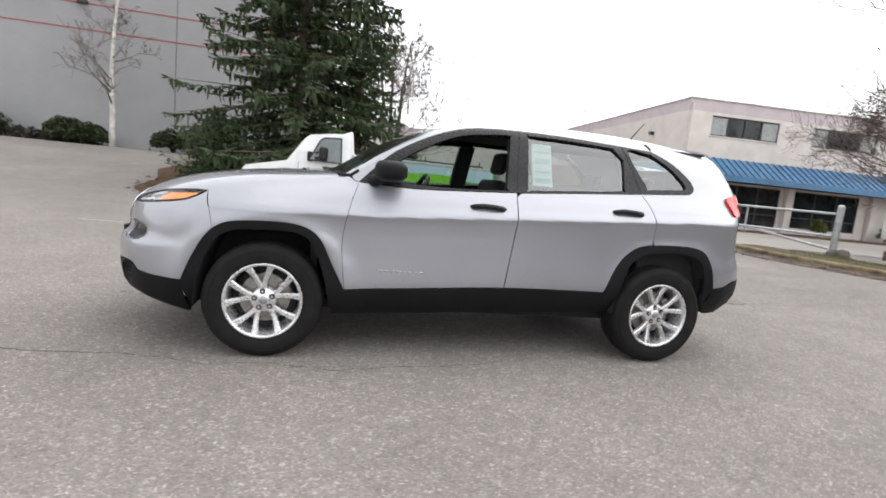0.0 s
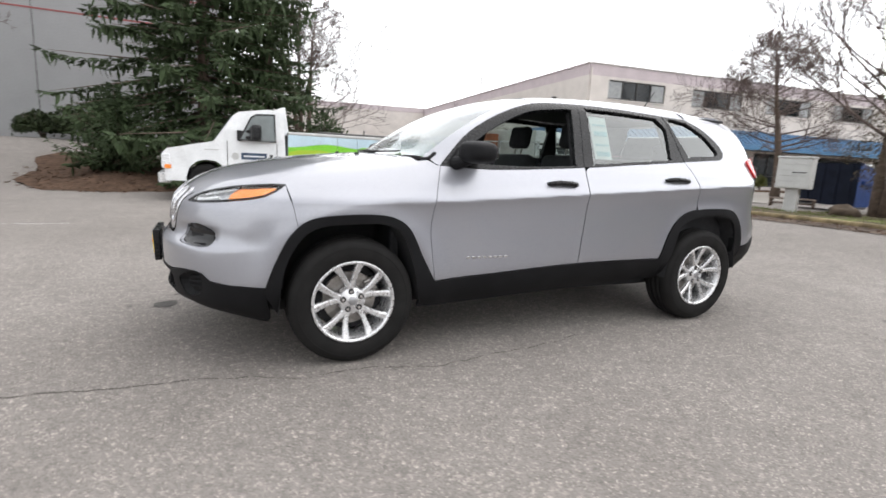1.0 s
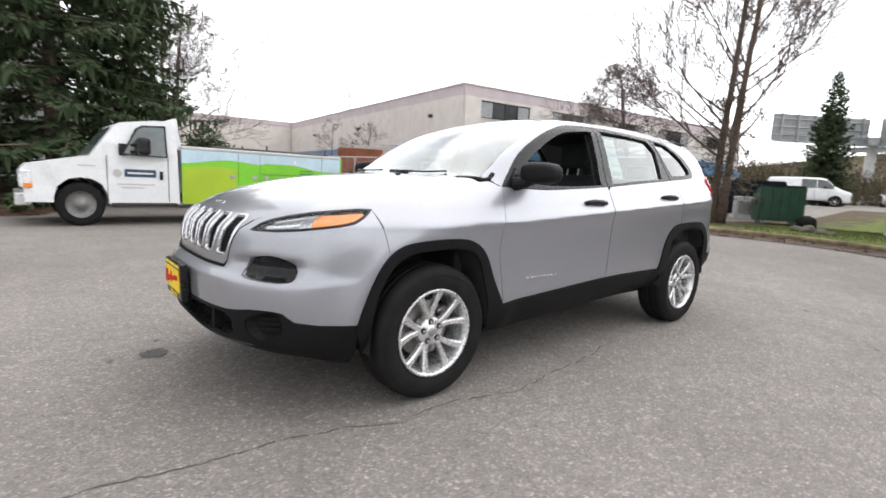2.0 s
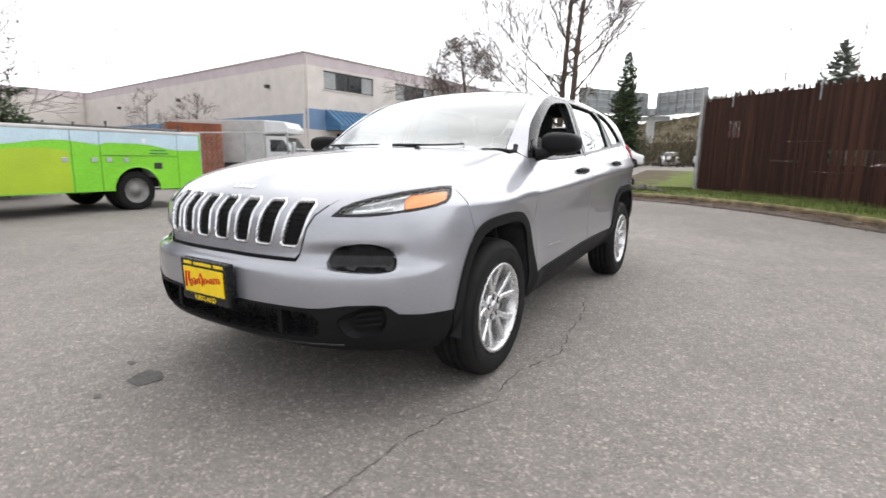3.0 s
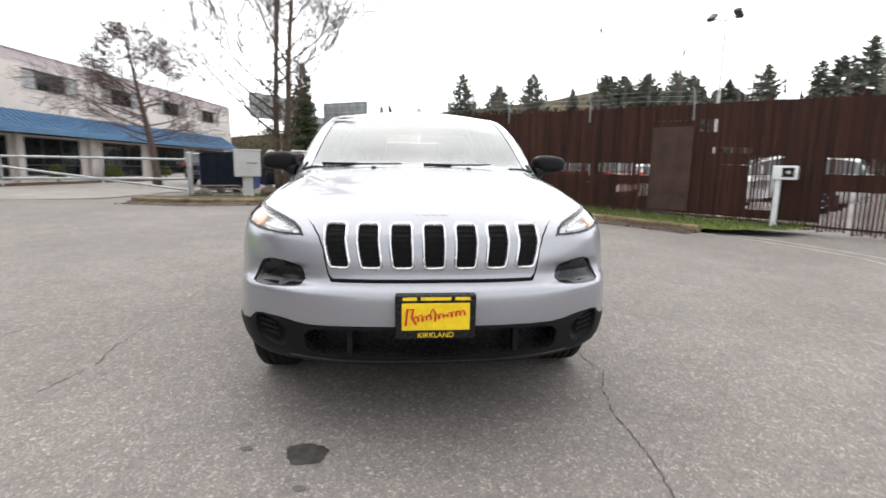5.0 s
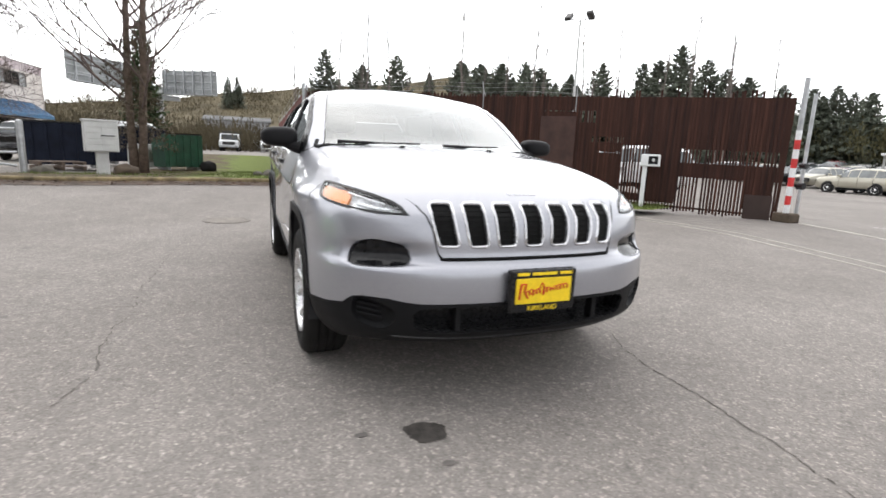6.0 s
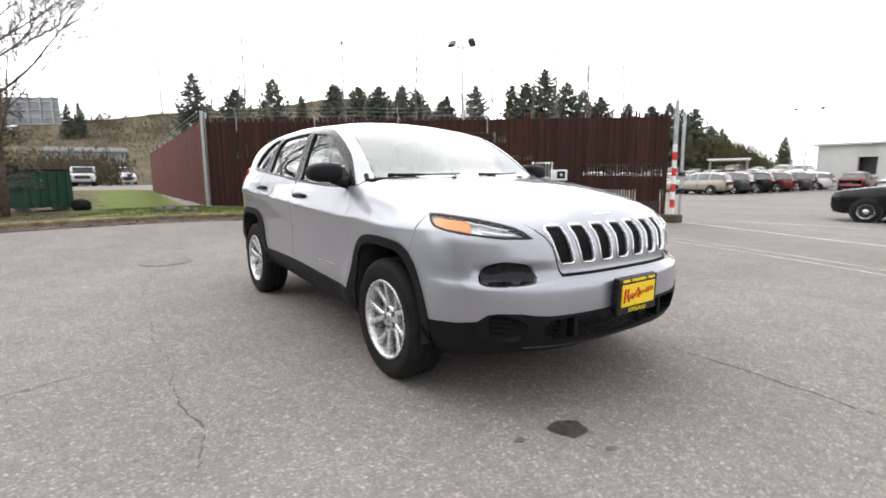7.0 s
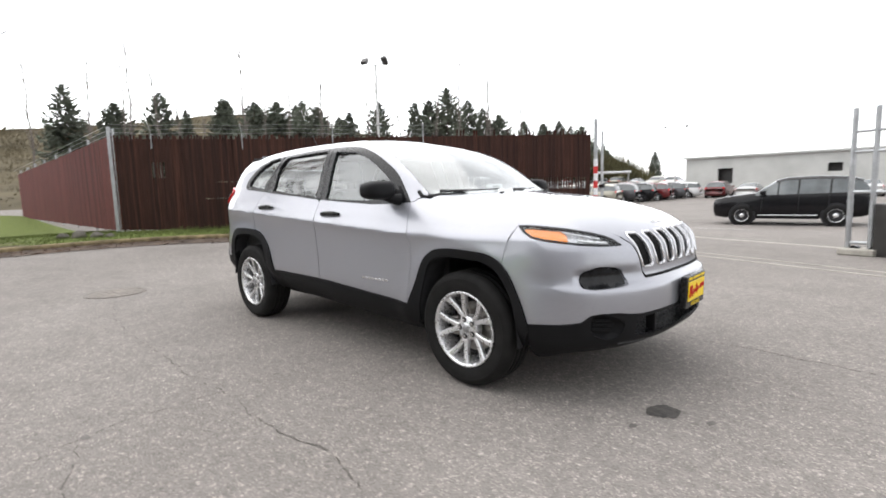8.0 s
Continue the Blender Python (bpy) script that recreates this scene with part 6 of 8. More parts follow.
# open gate leaf by the car lot
gl = thing("open_gate", "grey steel frame of an open gate on rollers", "gate", pose(-2.50, -6.82, 0.0, 0, 0, -18))
for x in (0.0, -0.28, -1.6, -3.0):
    part("upright", tube([(x, 0, 0.08), (x, 0, 2.2 if x > -1 else 2.0)], 0.038, 10), GALV, gl)
for z in (0.18, 0.95, 1.55, 1.85):
    part("crossbar", tube([(0.0, 0, z), (-3.2, 0, z)], 0.025, 8), GALV, gl)
part("brace", tube([(-0.28, 0, 0.2), (-1.6, 0, 1.85)], 0.02, 8), GALV, gl)
for x in (-0.1, -0.34):
    part("roller", tube([(x, -0.05, 0.07), (x, 0.05, 0.07)], 0.07, 14), GLOSSBLACK, gl)
part("weight_block", box(-0.40, 0.06, -0.20, 0.20, 0.0, 0.10, 0.02), CONCRETE, gl)
part("motor_box", box(-0.75, -0.34, -0.28, 0.10, 0.0, 0.78, 0.02), FRAMEDARK, gl, "dark gate motor box")
part("motor_box", box(-1.45, -0.95, -0.25, 0.05, 0.0, 0.55, 0.02), FRAMEDARK, gl)

# ---- buildings ----
off = thing("office_building", "cream two-storey office with mauve parapet and blue metal awning", "building", pose(17.9, 20.85, 0.0, 0, 0, -6.47))
L, H = 33.0, 6.98
upper = [(1.40 + 6.22 * k, 5.50 + 6.22 * k, 5.12, 6.20) for k in range(5)]
lower = [(2.3, 6.3, 0.25, 2.55), (7.2, 11.4, 0.45, 2.55), (13.4, 17.6, 0.30, 2.55), (19.4, 23.6, 0.45, 2.55), (25.4, 29.6, 0.30, 2.55)]
wall_mesh("front_wall", L, 6.36, upper + lower, 0.25, STUCCO, off, z0=-0.2)
wall_mesh("parapet", L, H, [], 0.25, MAUVE, off, z0=6.36)
part("coping", box(-0.05, L + 0.05, -0.06, 0.30, H, H + 0.09, 0.01), varied("pale_coping", (0.48, 0.44, 0.42), 0.8), off)
for nm, z0, z1, mat in (("side_wall", -0.2, 2.75, STUCCO), ("blue_band", 2.75, 3.60, BLUEBAND), ("side_wall", 3.60, 6.36, STUCCO), ("parapet", 6.36, H, MAUVE)):
    part(nm, box(0.0, 0.25, 0.254, 36.0, z0, z1), mat, off)
part("coping", box(-0.05, 0.30, 0.31, 36.0, H, H + 0.09, 0.01), MAUVE, off)
part("blue_band", box(0.02, 1.38, -0.012, 0.0, 2.70, 3.90), BLUEBAND, off)
part("downpipe", tube([(0.12, -0.06, 0.0), (0.12, -0.06, 6.8)], 0.05, 8), STUCCO, off)
part("flat_roof", box(0.26, L, 0.26, 36, 6.20, 6.35), GREYWALL, off)
# dark sheet put in for the shade of the rooms behind the windows
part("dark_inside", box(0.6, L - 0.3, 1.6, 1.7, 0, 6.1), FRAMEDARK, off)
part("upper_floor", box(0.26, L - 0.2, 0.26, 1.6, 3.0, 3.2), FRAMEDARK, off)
wall_mesh("end_wall", 36.0, H, [], 0.25, STUCCO, off, pose(L, 0.0, 0, 0, 0, 90), z0=-0.2)
blind = varied("pale_blind", (0.35, 0.36, 0.36), 0.8, amount=0.2, bump=0)
for a, b, c, d in upper + lower:
    w = new("window")
    w.parent = off
    n = 4 if d > 4 else 3
    up = d > 4
    for k in range(n):
        x0, x1 = a + (b - a) * k / n, a + (b - a) * (k + 1) / n
        pn = part("pane", box(x0 + 0.03, x1 - 0.03, 0.10, 0.112, c + 0.04, d - 0.04), DARKPANE, w, "dark office pane")
        if up and k in (0, 3):
            part("blind", box(x0 + 0.04, x1 - 0.04, 0.085, 0.095, c + 0.05, d - 0.05), blind, w, "pale blind")
    bm = bmesh.new()
    for k in range(n + 1):
        x = a + (b - a) * k / n
        add_box(bm, x - 0.035, x + 0.035, 0.05, 0.14, c, d)
    for z in (c, d - 0.07) + ((1.0,) if not up else ()):
        add_box(bm, a, b, 0.055, 0.135, z, z + 0.07)
    part("window_frame", bm, FRAMEDARK, w)
    if up:
        part("window_sill", box(a - 0.05, b + 0.05, -0.05, 0.05, c - 0.06, c, 0.01), STUCCO, w)
# awning with standing seams
aw = new("awning")
aw.parent = off
prof = [(0.0, 3.92), (-1.45, 2.95), (-1.47, 2.66), (-1.41, 2.66), (-1.39, 2.90), (0.0, 3.82)]
bm = bmesh.new()
a0 = [bm.verts.new((1.42, y, z)) for y, z in prof]
a1 = [bm.verts.new((31.0, y, z)) for y, z in prof]
for i in range(6):
    bm.faces.new((a0[i], a0[(i + 1) % 6], a1[(i + 1) % 6], a1[i]))
bm.faces.new(a0)
bm.faces.new(a1[::-1])
bmesh.ops.recalc_face_normals(bm, faces=bm.faces)
part("sheet", bm, AWNING, aw, "blue metal sheet")
for x in (1.43, 30.97):
    part("end_panel", prism([(0.0, 3.80), (-1.40, 2.88), (-1.40, 2.68), (0.0, 2.68)], 0.02, "yz", x - 0.01), AWNING, aw)
ribm = None
for k in range(74):
    x = 1.45 + 0.4 * k
    if ribm is None:
        bmr = bmesh.new()
        add_box(bmr, -0.025, 0.025, 0.0, 1.745, 0.0, 0.05)
        ribm = bpy.data.meshes.new("seam")
        bmr.to_mesh(ribm)
        bmr.free()
        ribm.materials.append(AWNING)
    piece("seam", ribm, aw, "", pose(x, 0.0, 3.93, 33.8, 0, 180) @ pose(0, 0, 0, -67.6, 0, 0))
part("soffit", box(1.5, 30.9, -1.36, -0.02, 2.66, 2.70), FRAMEDARK, aw)
for x in (6.75, 12.2, 18.5, 24.5, 30.2):
    part("column", box(x - 0.22, x + 0.22, -0.30, -0.02, 0.0, 2.66, 0.02), STUCCO, off)
for y, z in ((3.6, 5.35), (15.5, 5.2), (27, 5.2)):
    part("wall_lamp", box(-0.28, 0.0, y - 0.12, y + 0.12, z - 0.10, z + 0.10, 0.03), FRAMEDARK, off)

shed = thing("far_warehouse", "long cream warehouse wall behind the utility truck", "building", pose(21.4, 56.8, 0, 0, 0, 171))
part("wall", box(-5, 34, -0.3, 0.0, -0.3, 6.6), STUCCO, shed)
part("parapet", box(-5.1, 34.1, -0.36, 0.06, 6.6, 7.2, 0.02), MAUVE, shed)
for x in (6.0, 12.0, 18.0):
    part("pilaster", box(x, x + 0.3, 0.0, 0.08, 0, 6.6), STUCCO, shed)

grey = thing("grey_warehouse", "tall grey tilt-up concrete warehouse wall with thin red stripes", "building", pose(0, 0, 0))
part("wall", box(-60, -1.5, 24.6, 25.0, 0.6, 13.0), GREYWALL, grey)
part("end_wall", box(-1.9, -1.5, 25.004, 60, 0.3, 13.0), GREYWALL, grey)
stripe = varied("dull_red_stripe", (0.27, 0.085, 0.085), 0.9, amount=0.15)
for z in (6.55, 7.75):
    part("stripe", box(-60, -1.5, 24.588, 24.6, z, z + 0.07), stripe, grey)
for x in range(-54, -2, 9):
    part("joint", box(x, x + 0.03, 24.592, 24.6, 0.6, 13.0), FRAMEDARK, grey)
part("wall_lamp", box(-13.3, -12.9, 24.3, 24.6, 7.75, 7.95, 0.03), FRAMEDARK, grey)

low = thing("low_white_building", "long low off-white workshop beyond the car lot", "building", pose(15.5, -56, 0.0, 0, 0, 182))
wall_mesh("wall", 60.0, 3.75, [(3.2, 4.6, 1.0, 2.6), (12.5, 13.6, 1.9, 2.7), (20, 23, 0, 2.8), (32, 34, 1.2, 2.5)], 0.3, varied("off_white_siding", (0.47, 0.47, 0.45), 0.8, amount=0.1, scale=0.6, world=True), low, z0=-0.6)
part("eave", box(-0.3, 60.3, -0.35, 6.0, 3.75, 3.95, 0.02), GREYPAINT, low)
# dark sheet added behind the bare openings to make them look shaded
part("dark_inside", box(1, 59, 1.2, 1.3, 0, 3.6), FRAMEDARK, low)
canopy = thing("sales_canopy", "white flat canopy far across the car lot", "canopy", pose(28.5, -66, -0.35, 0, 0, 25))
part("roof", box(-2.4, 2.4, -2.0, 2.0, 3.2, 3.45, 0.05), WHITEPAINT, canopy)
for x in (-2.1, 2.1):
    part("column", box(x - 0.12, x + 0.12, -0.12, 0.12, 0, 3.2), GREYPAINT, canopy)
far_b = thing("far_building", "low grey building at the foot of the hill", "building", pose(85, 14, -0.3, 0, 0, -95))
part("wall", box(-14, 14, 0, 8, -0.2, 2.6), GREYWALL, far_b)
part("roof", prism([(-0.4, 2.6), (-0.4, 2.75), (4.0, 3.3), (8.3, 2.75), (8.3, 2.6)], 28.6, "yz", -14.3), GREYWALL, far_b)

# billboard on one steel pole
bb = thing("billboard", "two-panel roadside billboard seen from behind on a steel pole", "billboard", pose(73.5, 11.3, 0.8, 0, 0, 0))
part("pole", tube([(0, 0, -0.8), (0, 0, 7.6)], [0.55, 0.5], 14), GREYPAINT, bb)
part("beam", box(-0.4, 0.4, -2.5, 2.5, 5.9, 6.5, 0.03), GALV, bb)
for y0, y1, rz in ((0.4, 12.6, 56), (-8.2, -0.4, -30)):
    pn = new("panel")
    pn.parent = bb
    pn.matrix_basis = pose(0, 0, 0, 0, 0, rz)
    part("board", box(0.3, 0.4, y0, y1, 6.7, 9.7), varied("weathered_board_back", (0.27, 0.28, 0.28), 0.8, amount=0.2, scale=1.5), pn)
    part("catwalk", box(-0.9, 0.3, y0, y1, 6.55, 6.62), GALV, pn)
    for k in range(6):
        y = y0 + (y1 - y0) * (k + 0.5) / 6
        part("stringer", box(0.05, 0.3, y - 0.06, y + 0.06, 6.5, 9.9), GALV, pn)
    for z in (7.4, 8.3, 9.2):
        part("purlin", box(0.18, 0.3, y0, y1, z - 0.05, z + 0.05), GALV, pn)
    for k in range(8):
        y = y0 + (y1 - y0) * k / 7
        part("rail_post", tube([(-0.85, y, 6.6), (-0.85, y, 7.5)], 0.03, 6), GALV, pn)
    part("hand_rail", tube([(-0.85, y0, 7.5), (-0.85, y1, 7.5)], 0.03, 6), GALV, pn)

roof_b = thing("hillside_building", "long low grey building half hidden on the hillside", "building", pose(98, 3.0, 3.2, 0, 0, -92))
part("wall", box(-4.5, 6.5, 0, 7, -3.0, 2.4), GREYWALL, roof_b)
part("roof", prism([(-0.4, 2.4), (7.4, 2.4), (7.0, 2.7), (3.5, 3.4), (0.0, 2.7)], 11.8, "yz", -4.9), varied("dark_grey_roofing", (0.11, 0.11, 0.112), 0.9, amount=0.2, scale=0.5, world=True), roof_b)

# ---- things in the yard ----
def simple_wheel(parent, x, y, r, w, s, rim_mat=ALLOY, hub=0.6):
    wh = new("wheel")
    wh.parent = parent
    wh.location = (x, y, r)
    part("tyre", lathe([(r * 0.62, -w / 2), (r * 0.85, -w / 2 * 1.05), (r * 0.97, -w / 2 * 0.9), (r, -w / 2 * 0.6), (r, w / 2 * 0.6), (r * 0.97, w / 2 * 0.9), (r * 0.85, w / 2 * 1.05), (r * 0.62, w / 2)], sides=28), RUBBER, wh, smooth=True)
    part("rim", lathe([(r * 0.64, s * w * 0.46), (r * 0.60, s * w * 0.40), (r * 0.52, s * w * 0.22), (r * 0.22, s * w * 0.30), (r * 0.18, s * w * 0.42), (0.0, s * w * 0.42)], sides=28), rim_mat, wh, smooth=True)
    return wh


def utility_truck():
    t = thing("utility_truck", "white cab utility truck with lime green hill-painted service body", "truck", pose(-0.05, 8.15, 0, 0, 0, 1.2) @ Matrix.Diagonal((0.955, 1, 1, 1)))
    # cab side outline (x, z), facing -x; the near side at y = 0
    cab = [(-3.02, 0.42), (-3.05, 0.98), (-2.98, 1.06), (-2.06, 1.25), (-1.66, 1.80), (-1.55, 1.88), (-0.95, 1.97), (-0.60, 1.97), (-0.56, 0.40), (-1.78, 0.40), (-1.79, 0.55), (-1.88, 0.74), (-2.04, 0.84), (-2.22, 0.865), (-2.40, 0.83), (-2.56, 0.70), (-2.62, 0.50), (-2.62, 0.42)]
    bm = prism(dense(cab, 0.3), 2.0, "xz", 0.0)
    bmesh.ops.triangulate(bm, faces=[f for f in bm.faces if len(f.verts) > 4])
    for v in bm.verts:
        if v.co.z > 1.27:
            k = (v.co.z - 1.27) * 0.16
            v.co.y += k if v.co.y < 1 else -k
        if v.co.x < -2.7:
            k = (-2.7 - v.co.x) * 0.3
            v.co.y += k if v.co.y < 1 else -k
    part("cab", bm, WHITEPAINT, t)
    part("fairing", prism([(-0.86, 1.95), (-0.60, 2.05), (-0.55, 2.05), (-0.47, 1.45), (-0.60, 1.45), (-0.66, 1.93)], 1.7, "xz", 0.15, 0.02), WHITEPAINT, t)
    gl = varied("dark_cab_glass", (0.09, 0.11, 0.11), 0.08, amount=0.3, scale=2, bump=0, spec=0.8)
    # side window, seen nearly flush
    w = [(-1.53, 1.31), (-1.30, 1.74), (-1.20, 1.80), (-0.84, 1.82), (-0.82, 1.29)]
    V = [(x, 0.0 + max(0.0, (z - 1.27) * 0.16) - 0.006, z) for x, z in w]
    part("side_window", prism(w, 0.006, "xz", 0.0), gl, t, "dark side window").matrix_basis = Matrix.Translation((0, -0.012, 0)) @ Matrix.Shear("XY", 4, (0, 0)) @ pose(0, 0, 0)
    t.children[-1].matrix_basis = Matrix(((1, 0, 0, 0), (0, 1, 0.16, -0.16 * 1.27 - 0.008), (0, 0, 1, 0), (0, 0, 0, 1)))
    fr = part("window_rubber", prism([(x, z) for x, z in dense([(-1.575, 1.285), (-1.325, 1.765), (-1.21, 1.835), (-0.805, 1.855), (-0.785, 1.265)], 0.5)], 0.004, "xz", 0.0), GLOSSBLACK, t)
    fr.matrix_basis = Matrix(((1, 0, 0, 0), (0, 1, 0.16, -0.16 * 1.27 - 0.003), (0, 0, 1, 0), (0, 0, 0, 1)))
    bm = bmesh.new()
    vs = [bm.verts.new(v) for v in ((-2.06, 0.20, 1.262), (-2.06, 1.80, 1.262), (-1.675, 1.72, 1.795), (-1.675, 0.28, 1.795))]
    bm.faces.new(vs)
    r = bmesh.ops.extrude_face_region(bm, geom=bm.faces[:])
    bmesh.ops.translate(bm, vec=(-0.008, 0, 0.006), verts=[v for v in r["geom"] if isinstance(v, bmesh.types.BMVert)])
    bmesh.ops.recalc_face_normals(bm, faces=bm.faces)
    part("windscreen", bm, gl, t, "dark windscreen")
    part("bumper", box(-3.16, -2.92, 0.12, 1.88, 0.36, 0.58, 0.03), varied("dull_chrome", (0.6, 0.6, 0.6), 0.3, 0.7), t, "silver front bumper")
    part("grille", box(-3.075, -3.03, 0.5, 1.5, 0.62, 0.95, 0.01), FRAMEDARK, t)
    for y in (0.065, 1.635):
        part("headlight", box(-3.085, -2.90, y, y + 0.30, 0.66, 0.96, 0.03), LAMP_HOUSING, t, "square headlight")
        part("side_marker", box(-3.03, -2.90, y - 0.012 if y < 1 else y + 0.28, y + 0.02 if y < 1 else y + 0.312, 0.66, 0.74, 0.01), AMBER, t, "amber marker")
    for x in (-1.80, -0.76):
        part("door_seam", box(x - 0.006, x + 0.006, -0.004, 0.01, 0.45, 1.27), FRAMEDARK, t)
    part("door_handle", box(-0.92, -0.86, -0.03, 0.0, 0.86, 1.02, 0.01), GLOSSBLACK, t, "black door handle")
    mir = part("mirror", box(-1.34, -1.12, -0.36, -0.12, 1.30, 1.62, 0.06), GLOSSBLACK, t, "black towing mirror")
    part("mirror_arm", tube([(-1.52, 0.02, 1.34), (-1.28, -0.20, 1.37)], 0.035, 8), GLOSSBLACK, mir)
    part("mirror_arm", tube([(-1.52, 0.03, 1.46), (-1.28, -0.20, 1.50)], 0.028, 8), GLOSSBLACK, mir)
    part("mirror_foot", box(-1.60, -1.48, -0.03, 0.03, 1.28, 1.50, 0.02), GLOSSBLACK, mir)
    part("running_board", box(-1.75, -0.60, -0.02, 0.25, 0.36, 0.42, 0.02), FRAMEDARK, t)
    # logo and writing as bars
    part("logo_disc", tube([(-1.72 + 0.08, -0.006, 0.96), (-1.72 + 0.08, 0.0, 0.96)], 0.075, 16), GREYPAINT, t)
    part("logo_bar", box(-1.52, -0.98, -0.006, 0.0, 0.90, 1.04), varied("dark_blue_decal", (0.03, 0.06, 0.11), 0.4, bump=0), t, "dark blue decal")
    part("logo_bar", box(-1.47, -1.03, -0.009, -0.005, 0.955, 0.985), WHITEPAINT, t)
    for x0, x1, z in ((-1.64, -1.0, 0.76), (-1.58, -1.2, 0.70)):
        part("text_bar", box(x0, x1, -0.005, 0.0, z - 0.012, z + 0.012), GREYPAINT, t)
    part("fender_badge", box(-2.25, -1.98, -0.006, 0.0, 1.06, 1.085), GREYPAINT, t)
    # service body: green below a wavy line, pale blue above, doors as raised panels
    body = new("service_body")
    body.parent = t
    part("core", box(-0.50, 1.28, 0.02, 2.25, 0.62, 1.47, 0.02), WHITEPAINT, body)
    part("core", box(2.22, 3.10, 0.02, 2.25, 0.62, 1.47, 0.02), WHITEPAINT, body)
    part("core", box(1.285, 2.215, 0.02, 2.25, 0.86, 1.47, 0.005), WHITEPAINT, body)
    lip = [(1.75 + 0.462 * math.cos(a), -0.016, 0.40 + 0.442 * math.sin(a)) for a in np.linspace(math.pi, 0, 20)]
    part("arch_lip", tube(lip, 0.016, 8), LIME, body, "green rolled wheel-arch lip")

    def hill(x):
        return 1.235 + 0.045 * math.sin(1.9 * x + 0.6) + 0.02 * math.sin(4.3 * x) + (0.05 if x > 1.2 else 0) - 0.14 * max(0.0, x - 2.1)

    arch = [(1.75 + 0.455 * math.cos(a), 0.40 + 0.435 * math.sin(a)) for a in np.linspace(math.pi, 0, 16)]
    xs = np.linspace(-0.52, 3.12, 44)
    bounds = [-0.52, 0.62, 1.10, 2.62, 3.12]
    for i in range(4):
        a, b = bounds[i] + 0.006, bounds[i + 1] - 0.006
        top = [(x, hill(x)) for x in np.linspace(b, a, 14)]
        foot = [(a, 0.40)] + ([q for q in arch if a < q[0] < b] if i == 2 else []) + [(b, 0.40)]
        part("green_panel", prism(foot + top, 0.03, "xz", -0.012), LIME, body, "lime green panel")
        part("sky_panel", prism([(x, z + 0.004) for x, z in top[::-1]] + [(b, 1.47), (a, 1.47)], 0.03, "xz", -0.012), PALEBLUE, body, "pale blue panel")
    yg = varied("yellow_green_paint", (0.36, 0.50, 0.03), 0.3, amount=0.2, scale=0.8, bump=0)
    part("hill_patch", prism([(-0.505, 0.42), (0.58, 0.42), (0.58, 1.12), (0.2, 1.17), (-0.3, 1.15), (-0.505, 1.10)], 0.004, "xz", -0.016), yg, body, "yellow-green hill")
    part("top_rail", box(-0.52, 3.14, -0.02, 0.30, 1.47, 1.535, 0.02), GREYPAINT, body, "grey top rail")
    part("rear_panel", box(3.10, 3.16, -0.01, 2.26, 0.42, 1.50, 0.01), LIME, body)
    part("tail_light", box(3.155, 3.18, 0.05, 0.18, 0.62, 0.85, 0.01), REDLENS, body)
    part("step_bumper", box(3.10, 3.35, 0.2, 2.0, 0.40, 0.50, 0.02), WHITEPAINT, body)
    for x in (0.50, 0.98, 1.24, 1.55):
        part("latch", box(x - 0.05, x + 0.05, -0.03, -0.012, 0.93, 1.01, 0.01), GALV, body, "steel latch")
    part("body_crease", box(1.12, 2.60, -0.020, -0.012, 1.045, 1.055, 0.002), FRAMEDARK, body)
    part("fuel_flap", box(2.10, 2.26, -0.028, -0.012, 0.80, 0.92, 0.02), FRAMEDARK, body)
    part("text_bar", box(2.05, 2.36, -0.016, -0.012, 1.14, 1.17), varied("green_text", (0.05, 0.2, 0.05), 0.5, bump=0), body)
    part("text_bar", box(2.02, 2.40, -0.016, -0.012, 1.08, 1.11), varied("green_text", (0.05, 0.2, 0.05), 0.5, bump=0), body)
    part("logo_disc", tube([(1.92, -0.018, 1.34), (1.92, -0.012, 1.34)], 0.045, 14), WHITEPAINT, body)
    for x in (0.1, 0.75, 1.3, 2.75):
        part("rack_pin", tube([(x, 0.1, 1.53), (x, 0.1, 1.62 + 0.05 * (x > 1))], 0.02, 6), FRAMEDARK, body)
    part("ladder_rack", tube([(0.2, 0.25, 1.56), (2.9, 0.25, 1.56)], 0.03, 8), FRAMEDARK, body)
    part("chassis", box(-2.9, 3.2, 0.45, 1.75, 0.42, 0.62, 0.02), INTERIOR, t)
    part("arch_liner", box(1.285, 2.215, 0.62, 0.66, 0.40, 0.855), INTERIOR, t)
    dark_rim = varied("grey_steel_rim", (0.20, 0.195, 0.19), 0.5, 0.5)
    simple_wheel(t, -2.22, 0.16, 0.385, 0.24, -1, dark_rim)
    simple_wheel(t, 1.75, 0.18, 0.385, 0.24, -1, dark_rim)
    simple_wheel(t, 1.75, 0.46, 0.385, 0.22, -1, dark_rim)
    simple_wheel(t, -2.22, 1.84, 0.385, 0.24, 1, dark_rim)
    simple_wheel(t, 1.75, 2.05, 0.385, 0.24, 1, dark_rim)
    return t


utility_truck()

# grouped mailbox
mb = thing("cluster_mailbox", "grey steel cluster mailbox on a pedestal by the kerb", "mailbox", pose(11.35, 4.55, gz(11.35, 4.55) + 0.10, 0, 0, -72))
part("pedestal", box(-0.14, 0.14, -0.12, 0.12, 0.0, 0.66, 0.015), GREYPAINT, mb)
part("cabinet", box(-0.365, 0.365, -0.24, 0.24, 0.64, 1.40, 0.02), GREYPAINT, mb)
part("cap", box(-0.39, 0.39, -0.265, 0.265, 1.395, 1.44, 0.015), GREYPAINT, mb)
